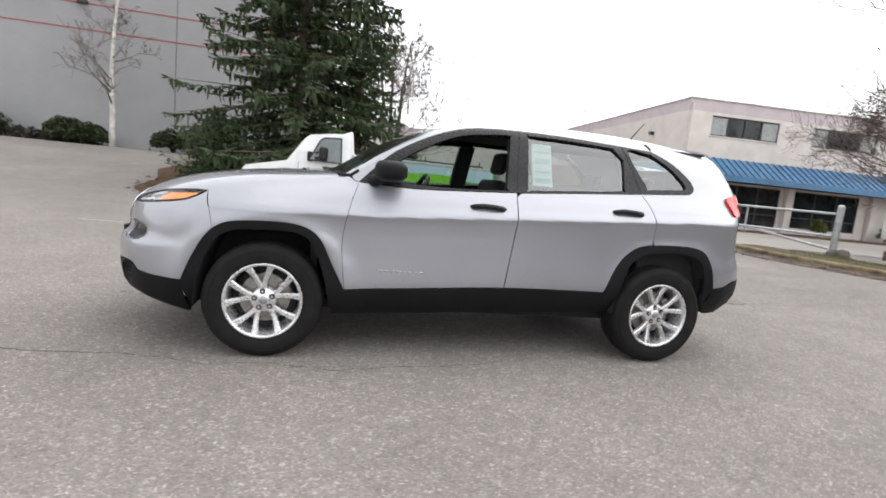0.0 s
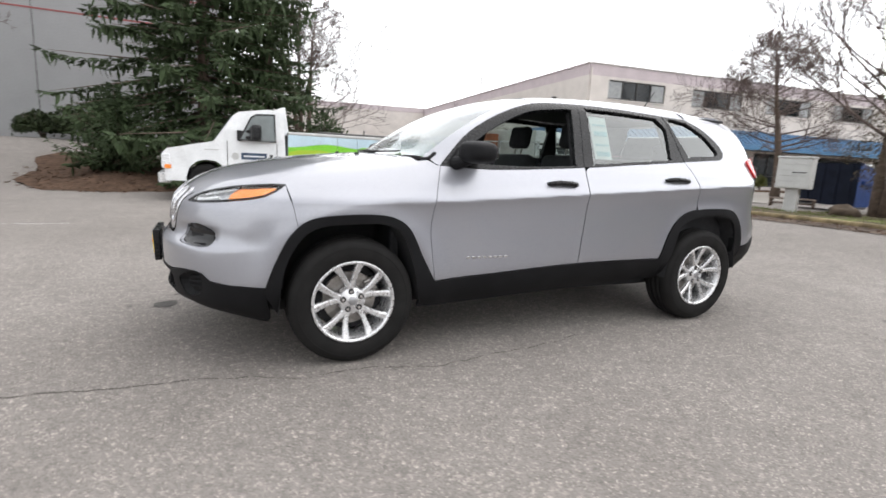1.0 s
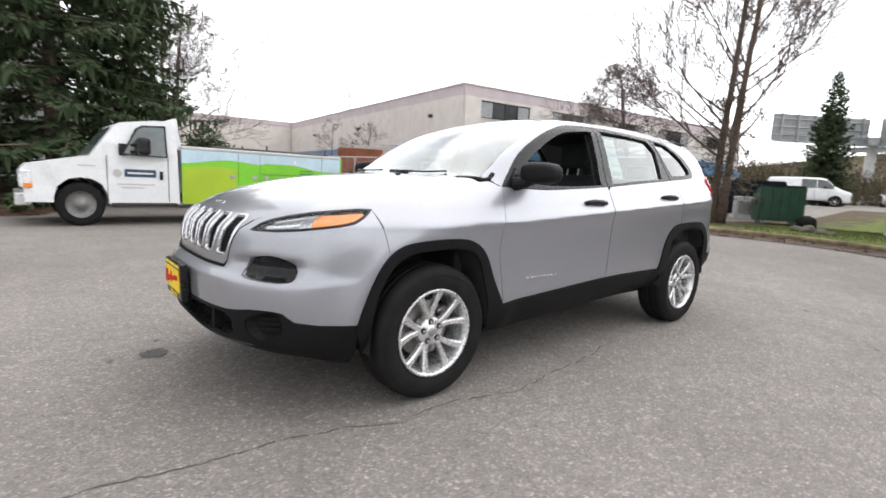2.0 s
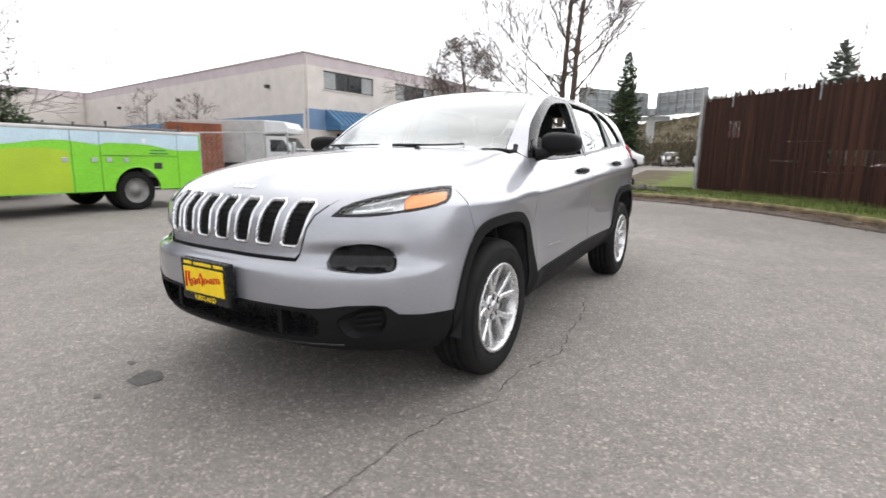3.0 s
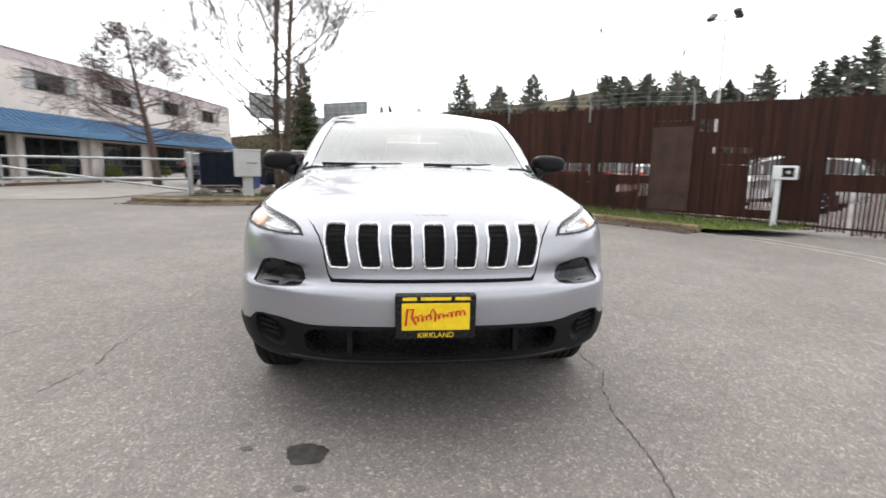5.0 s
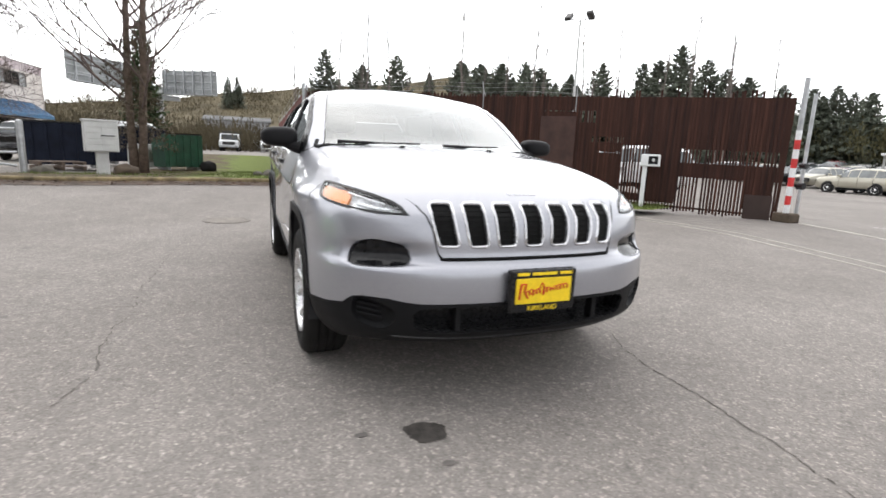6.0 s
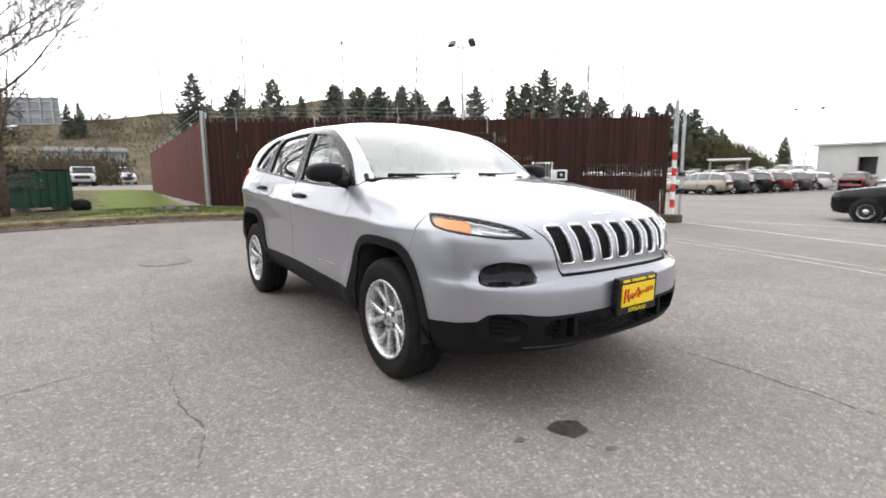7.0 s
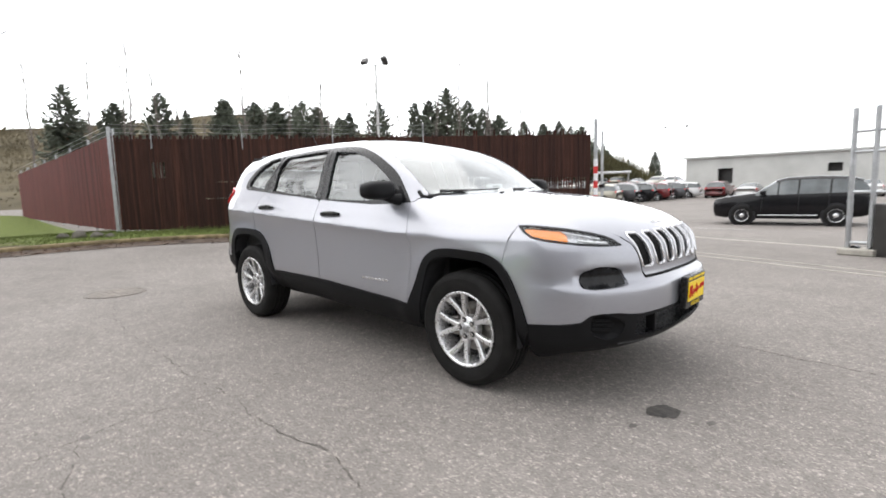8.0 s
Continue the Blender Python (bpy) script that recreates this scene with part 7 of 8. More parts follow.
for i in range(2):
    for k in range(5):
        part("door", box(-0.345 + 0.35 * i, -0.005 + 0.35 * i, -0.252, -0.242, 0.675 + 0.142 * k, 0.803 + 0.142 * k, 0.004), GREYPAINT, mb)
part("mail_slot", box(-0.02, 0.28, -0.262, -0.254, 1.03, 1.058, 0.002), FRAMEDARK, mb)


def dumpster(name, label, m, length, depth, height, mat, end_mat=None):
    d = thing(name, label, "dumpster", m)
    part("bin", prism([(-depth / 2, 0.12), (depth / 2 - 0.15, 0.12), (depth / 2, height * 0.8), (depth / 2, height * 0.82), (-depth / 2, height)], length, "yz", -length / 2), mat, d)
    for s in (-1, 1):
        part("end_plate", prism([(-depth / 2 - 0.01, 0.10), (depth / 2 - 0.13, 0.10), (depth / 2 + 0.01, height * 0.83), (-depth / 2 - 0.01, height + 0.01)], 0.02, "yz", s * length / 2 - 0.01 + s * 0.012), end_mat or mat, d)
        part("fork_pocket", box(s * length / 2 - 0.02 if s > 0 else -length / 2 - 0.12, s * length / 2 + 0.12 if s > 0 else -length / 2 + 0.02, -depth / 2 + 0.2, depth / 2 - 0.25, height * 0.55, height * 0.55 + 0.14, 0.01), end_mat or mat, d)
        part("skid", box(s * length * 0.4 - 0.06, s * length * 0.4 + 0.06, -depth / 2 + 0.05, depth / 2 - 0.2, 0.0, 0.12, 0.01), GALV, d)
        part("lid", prism([(-depth / 2 - 0.03, height + 0.02), (-depth / 2 - 0.03, height + 0.06), (depth / 2 + 0.05, height * 0.82 + 0.06), (depth / 2 + 0.05, height * 0.82 + 0.02)], length / 2 - 0.03, "yz", 0.015 if s > 0 else -length / 2 + 0.015), GLOSSBLACK, d, "black plastic lid")
    for k in range(5):
        x = -length / 2 + length * (k + 0.5) / 5
        part("stiffener", box(x - 0.03, x + 0.03, -depth / 2 - 0.045, -depth / 2, 0.14, height - 0.03, 0.005), mat, d)
    return d


dumpster("dumpster", "navy steel dumpster with a bright blue end", pose(17.53, 6.95, gz(17.53, 6.95) + 0.10, 0, 0, -85), 2.0, 1.5, 1.5, NAVY, BLUESTEEL)
dumpster("dumpster", "dark green steel dumpster on the grass", pose(18.2, 3.55, gz(18.2, 3.55) + 0.08, 0, 0, -62), 1.35, 1.25, 1.32, GREENSTEEL)
dumpster("dumpster", "navy steel dumpster behind the bare tree", pose(21.5, 5.6, gz(21.5, 5.6) + 0.10, 0, 0, -62), 2.2, 1.5, 1.5, NAVY)

# pipe gates at the office drive
def pipe_gate(m, length, label):
    g = thing("pipe_gate", label, "gate", m)
    part("post", tube([(0, 0, -0.1), (0, 0, 1.32)], 0.08, 12), GALV, g)
    part("post_cap", tube([(0, 0, 1.32), (0, 0, 1.36)], [0.08, 0.03], 12), GALV, g)
    for z in (0.55, 1.12):
        part("bar", tube([(0.1, 0, z), (length, 0, z)], 0.032, 8), GALV, g)
    part("bar", tube([(length, 0, 0.35), (length, 0, 1.12)], 0.032, 8), GALV, g)
    part("bar", tube([(length * 0.5, 0, 0.40), (length * 0.5, 0, 1.12)], 0.028, 8), GALV, g)
    part("brace", tube([(0.12, 0, 0.22), (length, 0, 0.86)], 0.032, 8), GALV, g)
    return g


pipe_gate(pose(11.6, 6.3, gz(11.6, 6.3) + 0.12, 0, 0, 112), 4.4, "galvanised pipe gate swung across the drive")
pipe_gate(pose(8.6, 11.6, gz(8.6, 11.6), 0, 0, 28), 4.2, "galvanised pipe gate standing half open")
ob = thing("chain_link_fence", "low galvanised chain-link fence with wire and posts", "fence", pose(0, 0, 0))
p0, p1 = Vector((4.8, 13.6, gz(4.8, 13.6))), Vector((8.6, 11.9, gz(8.6, 11.9)))
for k in range(4):
    p = p0.lerp(p1, k / 3)
    part("post", tube([p, p + Vector((0, 0, 1.7))], 0.03, 8), GALV, ob)
for z in (0.1, 1.68):
    part("rail", tube([p0 + Vector((0, 0, z)), p1 + Vector((0, 0, z))], 0.02, 6), GALV, ob)
bm = bmesh.new()
nn = 30
for k in range(nn):
    a, b = p0.lerp(p1, k / nn), p0.lerp(p1, min(1, (k + 8) / nn))
    add_tube(bm, [a + Vector((0, 0, 0.1)), b + Vector((0, 0, 1.68))], 0.0025, 3, False)
    add_tube(bm, [a + Vector((0, 0, 1.68)), b + Vector((0, 0, 0.1))], 0.0025, 3, False)
part("wire_mesh", bm, GALV, ob)


def boulder(name, label, x, y, z, r, mat, seed, flat=0.7):
    rnd = random.Random(seed)
    bm = bmesh.new()
    bmesh.ops.create_icosphere(bm, subdivisions=3, radius=1.0)
    o = Vector((rnd.uniform(0, 50), 0, 0))
    for v in bm.verts:
        k = 1 + 0.28 * noise.noise(v.co * 1.3 + o) + 0.10 * noise.noise(v.co * 4 + o)
        v.co = Vector((v.co.x * k * r, v.co.y * k * r * 0.8, v.co.z * k * r * flat))
    b = part(name, bm, mat, smooth=True)
    b.matrix_basis = pose(x, y, z + r * flat * 0.55, 0, 0, rnd.uniform(0, 360))
    return tagged(b, label, "rock")


ROCK = varied("mossy_grey_rock", (0.10, 0.09, 0.075), 0.9, amount=0.4, scale=5, fine=40, bump=0.7)
boulder("rock", "grey-brown rock beside the gate post", 11.15, 5.75, gz(11.1, 5.7) + 0.06, 0.27, ROCK, 1)
boulder("earth_mound", "brown earth heap at the tree's foot", 13.6, 4.45, gz(13.6, 4.4) + 0.06, 0.40, SOIL, 2, 0.55)
for k, (x, y, r) in enumerate(((10.55, 0.80, 0.14), (10.35, 0.55, 0.17), (10.15, 0.25, 0.13), (10.7, 0.45, 0.10), (9.95, 0.05, 0.10))):
    boulder("rock", "dark rock in a small heap on the verge", x, y, gz(x, y) + 0.10, r, ROCK, 10 + k)
boulder("rubber_lump", "black rubber lump on the grass", 17.6, 2.45, gz(17.6, 2.45) + 0.08, 0.30, RUBBER, 30, 0.8)
bx = thing("rusty_container", "rusty orange steel container behind the truck", "container", pose(10.6, 20.6, 0.05, 0, 0, -25))
part("shell", box(-1.1, 1.1, -1.2, 1.2, 0.05, 2.45, 0.02), RUSTBOX, bx)
for k in range(9):
    part("corrugation", box(-1.0 + 0.23 * k, -0.90 + 0.23 * k, -1.24, -1.2, 0.15, 2.35, 0.01), RUSTBOX, bx)
pl = thing("wooden_pallets", "low stack of weathered pallets by the dumpster", "pallet", pose(14.5, 6.4, gz(14.5, 6.4) + 0.16, 0, 0, -60))
for z in (0.0, 0.14):
    for k in range(5):
        part("board", box(-0.6, 0.6, -0.5 + 0.22 * k, -0.38 + 0.22 * k, z + 0.09, z + 0.11, 0.003), BARK, pl)
    for x in (-0.55, 0.0, 0.55):
        part("bearer", box(x - 0.04, x + 0.04, -0.5, 0.5, z, z + 0.09, 0.004), BARK, pl)
ac = thing("utility_box", "white utility box by the verge", "utility box", pose(19.2, 4.9, gz(19.2, 4.9) + 0.1, 0, 0, -60))
part("case", box(-0.45, 0.45, -0.3, 0.3, 0, 0.9, 0.03), GREYPAINT, ac)
part("louvre", box(-0.35, 0.35, -0.31, -0.30, 0.2, 0.7), STEEL, ac)

# ---- trees ----
def grow(bm, start, way, length, radius, depth, rnd, spread=0.55, up=0.12, ratio=0.68, kids=(2, 4), bend=0.16, sides=6, tips=None):
    """A branch with its side branches, added to bm."""
    n = max(3, int(length / 0.45) if depth > 1 else 3)
    n = min(n, 9)
    pts, p, d = [Vector(start)], Vector(start), Vector(way).normalized()
    for i in range(n):
        d = (d + Vector((rnd.uniform(-bend, bend), rnd.uniform(-bend, bend), rnd.uniform(-bend, bend) * 0.6 + up * 0.5))).normalized()
        p = p + d * (length / n)
        pts.append(p.copy())
    radii = [max(radius * (1 - 0.86 * i / n), 0.0072) for i in range(n + 1)]
    add_tube(bm, pts, radii, sides if depth > 1 else 3 if depth <= 0 else 4, cap=depth > 1)
    if tips is not None and depth <= 1:
        tips.append(pts[-1])
    if depth <= 0:
        return
    for k in range(rnd.randint(*kids) + (1 if depth > 2 else 0)):
        t = rnd.uniform(0.28, 1.0)
        i = min(int(t * n), n - 1)
        base = pts[i].lerp(pts[i + 1], t * n - i)
        a = rnd.uniform(0, 2 * math.pi)
        side = d.orthogonal().normalized()
        side = (math.cos(a) * side + math.sin(a) * d.cross(side))
        w = (d * (1 - spread * 0.6) + side * spread * rnd.uniform(0.8, 1.3) + Vector((0, 0, up))).normalized()
        grow(bm, base, w, length * ratio * rnd.uniform(0.65, 1.0), radii[i] * 0.62, depth - 1, rnd, spread, up, ratio, kids, bend, sides, tips)


def bare_tree(name, label, x, y, z, height, trunk_r, seed, mat=TWIG, trunks=1, depth=4, spread=0.6, first=0.25, lean=0.0, kids=(2, 4), limbs=14, limb_len=0.36, limb_up=0.25, limb_r=0.40, bend=0.16, fork=0.055):
    rnd = random.Random(seed)
    t = thing(name, label, "tree", pose(x, y, z))
    bt, bc = bmesh.new(), bmesh.new()
    for k in range(trunks):
        n = 12
        a = 2 * math.pi * k / max(trunks, 1) + 1.5
        p = Vector((0.11 * math.cos(a), 0.11 * math.sin(a), 0)) if trunks > 1 else Vector((0, 0, 0))
        d = Vector((lean + (fork * math.cos(a) if trunks > 1 else 0), (fork * math.sin(a) if trunks > 1 else 0), 1)).normalized()
        pts = [p - Vector((0, 0, 0.2))]
        for i in range(n):
            d = (d + Vector((rnd.uniform(-0.05, 0.05), rnd.uniform(-0.05, 0.05), 0.05))).normalized()
            p = p + d * height / n
            pts.append(p.copy())
        radii = [trunk_r * (1.25 if i == 0 else 1.0) * (1 - 0.88 * (i / n) ** 0.9) + 0.006 for i in range(n + 1)]
        add_tube(bt, pts, radii, 10)
        for j in range(limbs):
            tt = first + (0.98 - first) * (j + rnd.random()) / limbs
            i = min(int(tt * n), n - 1)
            base = pts[i].lerp(pts[i + 1], tt * n - i)
            a2 = rnd.uniform(0, 2 * math.pi)
            w = Vector((math.cos(a2), math.sin(a2), limb_up + 0.5 * tt)).normalized()
            grow(bc, base, w, height * limb_len * (1.08 - tt) * rnd.uniform(0.7, 1.15) + 0.3, radii[i] * limb_r, depth - 1, rnd, spread, 0.10, 0.66, kids, bend)
    part("trunk", bt, mat if mat is BIRCH else BARK, t, smooth=True)
    part("crown", bc, TWIG if mat is BIRCH else mat, t)
    return t


def fir_mesh(height, radius, seed, boughs, base=0.04, rise=0.10, droop=0.42, lift=0.16, step=0.12, twig=0.55, width=0.045, taper=0.8, jag=0.45, sprays=3, hang=0.5):
    """Crown of a conifer: single boughs that droop and turn up at the tip, each set with side twigs and hanging sprays of needles."""
    rnd = random.Random(seed)
    wood, V, F = bmesh.new(), [], []

    def spray(p, d, ln, w):
        """One bent, pointed clump of needles."""
        side = d.cross(Vector((rnd.gauss(0, 0.6), rnd.gauss(0, 0.6), 1))).normalized() * w
        m = p + d * ln * 0.45 + Vector((0, 0, 0.10 * ln))
        k = len(V)
        V.extend((tuple(p), tuple(m + side - Vector((0, 0, w * 0.7))), tuple(p + d * ln), tuple(m - side - Vector((0, 0, w * 0.7)))))
        F.extend(((k, k + 1, k + 2), (k, k + 2, k + 3)))

    for i in range(boughs):
        t = base + (1 - base) * ((i + rnd.random()) / boughs) ** 0.92
        a = i * 2.39996 + rnd.uniform(-0.5, 0.5)
        ln = (radius * (1 - t) ** taper * (0.7 + 0.3 * min(1.0, t / 0.10)) + 0.10) * (1 - jag * rnd.random() ** 1.4)
        dr = droop * rnd.uniform(0.6, 1.3) * (1 - 0.7 * t)
        curl = rnd.uniform(-0.35, 0.35)
        n = max(4, int(ln / step))
        line = []
        for k in range(n + 1):
            u = k / n
            b = a + curl * u * u
            line.append(Vector((math.cos(b) * ln * u, math.sin(b) * ln * u, height * t + ln * (rise * u - dr * u ** 1.5 + lift * u ** 4))))
        if ln > 0.8:
            add_tube(wood, [line[0], line[n // 2], line[-1]], [0.012 * ln, 0.007 * ln, 0.003], 3, cap=False)
        for k in range(1, n + 1):
            u = k / n
            if u < 0.12 and ln > 1.5:
                continue
            p, out = line[k], (line[k] - line[k - 1]).normalized()
            yaw = math.atan2(out.y, out.x)
            for s in (-1, 1):
                tl = min(twig, 0.45 * ln + 0.05) * (1.12 - 0.75 * u) * rnd.uniform(0.55, 1.25)
                b = yaw + s * rnd.uniform(0.5, 1.15)
                d = Vector((math.cos(b), math.sin(b), rnd.uniform(-0.55, 0.05))).normalized()
                for j in range(sprays):
                    f = j / sprays
                    c = b - s * rnd.uniform(-0.6, 0.6)
                    e = Vector((math.cos(c), math.sin(c), d.z + rnd.uniform(-0.4, 0.2))).normalized()
                    spray(p + d * tl * f, e, tl * rnd.uniform(0.8, 1.3) / max(1.0, sprays * 0.62), width * rnd.uniform(0.7, 1.3))
            if rnd.random() < hang:
                c = rnd.uniform(0, 6.283)
                spray(p, Vector((0.35 * math.cos(c), 0.35 * math.sin(c), -1)).normalized(), min(twig, 0.5 * ln) * rnd.uniform(0.4, 0.9), width * rnd.uniform(0.7, 1.2))
        spray(line[-1], (line[-1] - line[-2]).normalized(), min(twig, ln) * 0.5, width)
    return wood, V, F


def fir(name, label, x, y, z, height, radius, seed, mat, trunk_r=0.015, **kw):
    t = thing(name, label, "tree", pose(x, y, z))
    wood, V, F = fir_mesh(height, radius, seed, **kw)
    add_tube(wood, [(0, 0, -0.2), (0.05, 0, height * 0.5), (0, 0, height * 0.98)], [height * trunk_r, height * trunk_r * 0.6, 0.01], 8)
    part("trunk", wood, BARK, t)
    piece("crown", mesh_from("crown", V, F, mat), t)
    return t


fir("fir_tree", "large dark green fir with drooping boughs on the mulch island", -2.3, 14.6, 0.4, 13.5, 5.0, 3, NEEDLE, boughs=225, base=0.02, twig=0.62, step=0.11, width=0.058, droop=0.50, hang=0.9)
fir("fir_tree", "second dark fir close behind the first", -0.2, 16.4, 0.3, 11.5, 2.7, 8, NEEDLE, boughs=150, base=0.02, twig=0.55, step=0.12, width=0.058, droop=0.50, hang=0.9)
fir("juniper_bush", "low spreading juniper under the fir", -4.4, 12.6, 0.30, 2.3, 1.5, 12, NEEDLE, boughs=110, base=0.02, rise=0.35, droop=0.25, twig=0.32, step=0.07, width=0.030, jag=0.35)
fir("juniper_bush", "low dark juniper beside the truck", 1.2, 13.2, 0.15, 2.2, 1.5, 13, NEEDLE, boughs=110, base=0.02, rise=0.35, droop=0.25, twig=0.32, step=0.07, width=0.030, jag=0.35)
bare_tree("bare_tree", "spreading leafless tree with reddish twigs behind the firs", 1.6, 20.0, 0.1, 7.2, 0.14, 21, depth=4, trunks=3, first=0.12, kids=(3, 5), limbs=15, limb_len=0.60, limb_up=0.35, spread=0.62, limb_r=0.28, bend=0.09)
bare_tree("birch_tree", "slim white-barked leafless birch by the grey wall", -11.3, 23.2, 1.15, 8.5, 0.13, 22, mat=BIRCH, depth=4, first=0.18, limbs=14, limb_len=0.26)
bare_tree("bare_tree", "tall leafless twin-stemmed tree on the verge", 15.1, 4.35, 0.15, 13.0, 0.135, 23, fork=0.015, depth=4, trunks=2, first=0.13, kids=(4, 6), limbs=22, limb_len=0.32, limb_up=0.50, spread=0.48, limb_r=0.38, bend=0.08)
bare_tree("bare_tree", "leafless spreading tree before the office awning", 23.1, 12.4, 0.1, 7.8, 0.20, 24, depth=4, trunks=1, first=0.26, kids=(4, 6), limbs=38, limb_len=0.52, limb_up=0.05, spread=0.68, limb_r=0.32, bend=0.10)
bare_tree("bare_tree", "leafless tree beyond the office roof", 33.0, 62.0, 0.0, 13.0, 0.25, 25, depth=4, limbs=16, limb_len=0.4, limb_up=0.4)
bare_tree("bare_tree", "thin leafless tree by the office side wall", 15.2, 27.5, 0.0, 4.6, 0.07, 26, depth=4, limbs=14, limb_len=0.4)
bare_tree("bare_tree", "thin leafless tree far along the side wall", 16.8, 36.0, 0.0, 5.4, 0.08, 27, depth=4, limbs=14, limb_len=0.4)
fir("conifer", "narrow pointed conifer behind the dumpsters", 45.6, 8.8, 0.45, 10.4, 2.2, 31, NEEDLE, boughs=280, base=0.02, rise=0.3, droop=0.45, twig=0.5, step=0.15, width=0.09, jag=0.35, sprays=2, taper=0.75)


def leaf_ball(bm_v, bm_f, cx, cy, cz, rx, ry, rz, n, size, rnd):
    for _ in range(n):
        d = Vector((rnd.gauss(0, 1), rnd.gauss(0, 1), abs(rnd.gauss(0, 1)) * 0.9 - 0.15)).normalized()
        k = rnd.uniform(0.72, 1.04) * (1 + 0.18 * noise.noise(d * 2.4 + Vector((cx, cy, 0))))
        p = Vector((cx + d.x * rx * k, cy + d.y * ry * k, cz + d.z * rz * k))
        s = size * rnd.uniform(0.6, 1.3)
        m = pose(*p, rnd.uniform(-60, 60), rnd.uniform(-60, 60), rnd.uniform(0, 360))
        q = len(bm_v)
        bm_v += [tuple(m @ Vector(v)) for v in ((-s, 0, 0), (0, -s * 0.45, 0.1 * s), (s, 0, 0), (0, s * 0.45, 0.1 * s))]
        bm_f += [(q, q + 1, q + 2), (q, q + 2, q + 3)]


def shrub(label, x, y, z, rx, rz, seed, n=1500, size=0.06, mat=SHRUBLEAF):
    rnd = random.Random(seed)
    s = thing("shrub", label, "shrub", pose(x, y, z))
    bm = bmesh.new()
    for k in range(7):
        a = rnd.uniform(0, 6.28)
        add_tube(bm, [(0, 0, -0.05), (0.3 * rx * math.cos(a), 0.3 * rx * math.sin(a), rz * 0.5), (0.7 * rx * math.cos(a), 0.7 * rx * math.sin(a), rz * 0.85)], [0.03, 0.018, 0.006], 5)
    part("stem", bm, BARK, s)
    V, F = [], []
    leaf_ball(V, F, 0, 0, rz * 0.35, rx, rx * 0.85, rz * 0.68, n, size, rnd)
    leaf_ball(V, F, 0, 0, rz * 0.35, rx * 0.75, rx * 0.65, rz * 0.5, n // 2, size * 1.2, rnd)
    piece("leaves", mesh_from("leaves", V, F, mat), s)
    return s


for k, (x, y, rx, rz) in enumerate(((-13.1, 23.0, 0.95, 1.15), (-12.1, 23.2, 0.7, 1.0), (-8.6, 23.1, 1.0, 1.1), (-6.9, 22.9, 1.5, 1.5), (-17.3, 23.2, 1.6, 1.5), (-19.5, 23.3, 1.8, 1.9))):
    shrub("rounded evergreen shrub at the foot of the grey wall", x, y, 1.1, rx, rz, 40 + k, 1700, 0.10)
for k, d in enumerate((8.3, 12.6, 13.3, 19.0, 25.0)):
    p = Matrix.Translation((17.9, 20.85, 0)) @ pose(0, 0, 0, 0, 0, -6.47) @ Vector((d, -0.9, 0))
    shrub("small yellow-green shrub against the office", p.x, p.y, 0.12, 0.45, 0.95, 60 + k, 700, 0.06, varied("yellow_green_leaves", (0.10, 0.11, 0.02), 0.7, amount=0.4, scale=6, bump=0))
# ivy round the twin stems
V, F = [], []
rnd = random.Random(77)
for k in range(13):
    leaf_ball(V, F, 15.2 + rnd.uniform(-0.3, 0.5), 4.4 + rnd.uniform(-0.7, 0.7), 0.9 + 0.26 * k, 0.85 - 0.04 * k, 0.95 - 0.05 * k, 0.55, 330, 0.048, rnd)
tagged(piece("ivy", mesh_from("ivy", V, F, varied("brown_green_ivy", (0.085, 0.066, 0.040), 0.8, amount=0.4, scale=4, bump=0, world=True))), "brown-green ivy grown up the bare tree", "ivy", kind="stuff")
# brambles on the slope below the grey wall
V, F = [], []
for k in range(26):
    leaf_ball(V, F, -22 + 0.42 * k * 0.9, 23.9 - 0.02 * k, 1.2 + max(0, 2.2 - 0.16 * k) * 0.5, 0.8, 0.5, 0.5 + max(0, 2.2 - 0.16 * k) * 0.5, 150, 0.12, rnd)
tagged(piece("brambles", mesh_from("brambles", V, F, varied("dark_bramble", (0.035, 0.033, 0.025), 0.9, amount=0.4, scale=2, bump=0, world=True))), "dark brambles climbing the slope by the wall", "brambles", kind="stuff")

# conifers beyond the fence: three built, the rest copies
protos = []
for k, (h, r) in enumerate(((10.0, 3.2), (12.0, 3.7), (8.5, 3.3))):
    t = fir("conifer", "dark conifer beyond the rust-brown fence, needle colour paled for haze", 0, 0, 0, h, r, 90 + k, HAZE_NEEDLE, boughs=190, base=0.03, rise=0.20, droop=0.40, twig=0.80, step=0.25, width=0.15, jag=0.42, sprays=2, taper=0.72)
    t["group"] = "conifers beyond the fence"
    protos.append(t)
rnd = random.Random(31)


def crest_el(az):
    """Elevation of the wooded skyline, in degrees, along a bearing."""
    return float(np.interp(az, [-68, -67, -65, -62, -58, -50, -42, -34, -28, -23, -18, -10, -6, -2, 2, 6, 12, 24], [0.0, 1.0, 3.2, 4.6, 5.2, 5.9, 6.8, 8.1, 9.3, 9.5, 8.6, 7.7, 7.3, 6.6, 6.2, 5.4, 4.6, 3.0]))


def hill_z(az, dist):
    return -0.4 + dist * math.tan(radians(max(0.0, crest_el(az) - 0.7))) * float(np.clip((dist - 110) / 150, 0, 1))


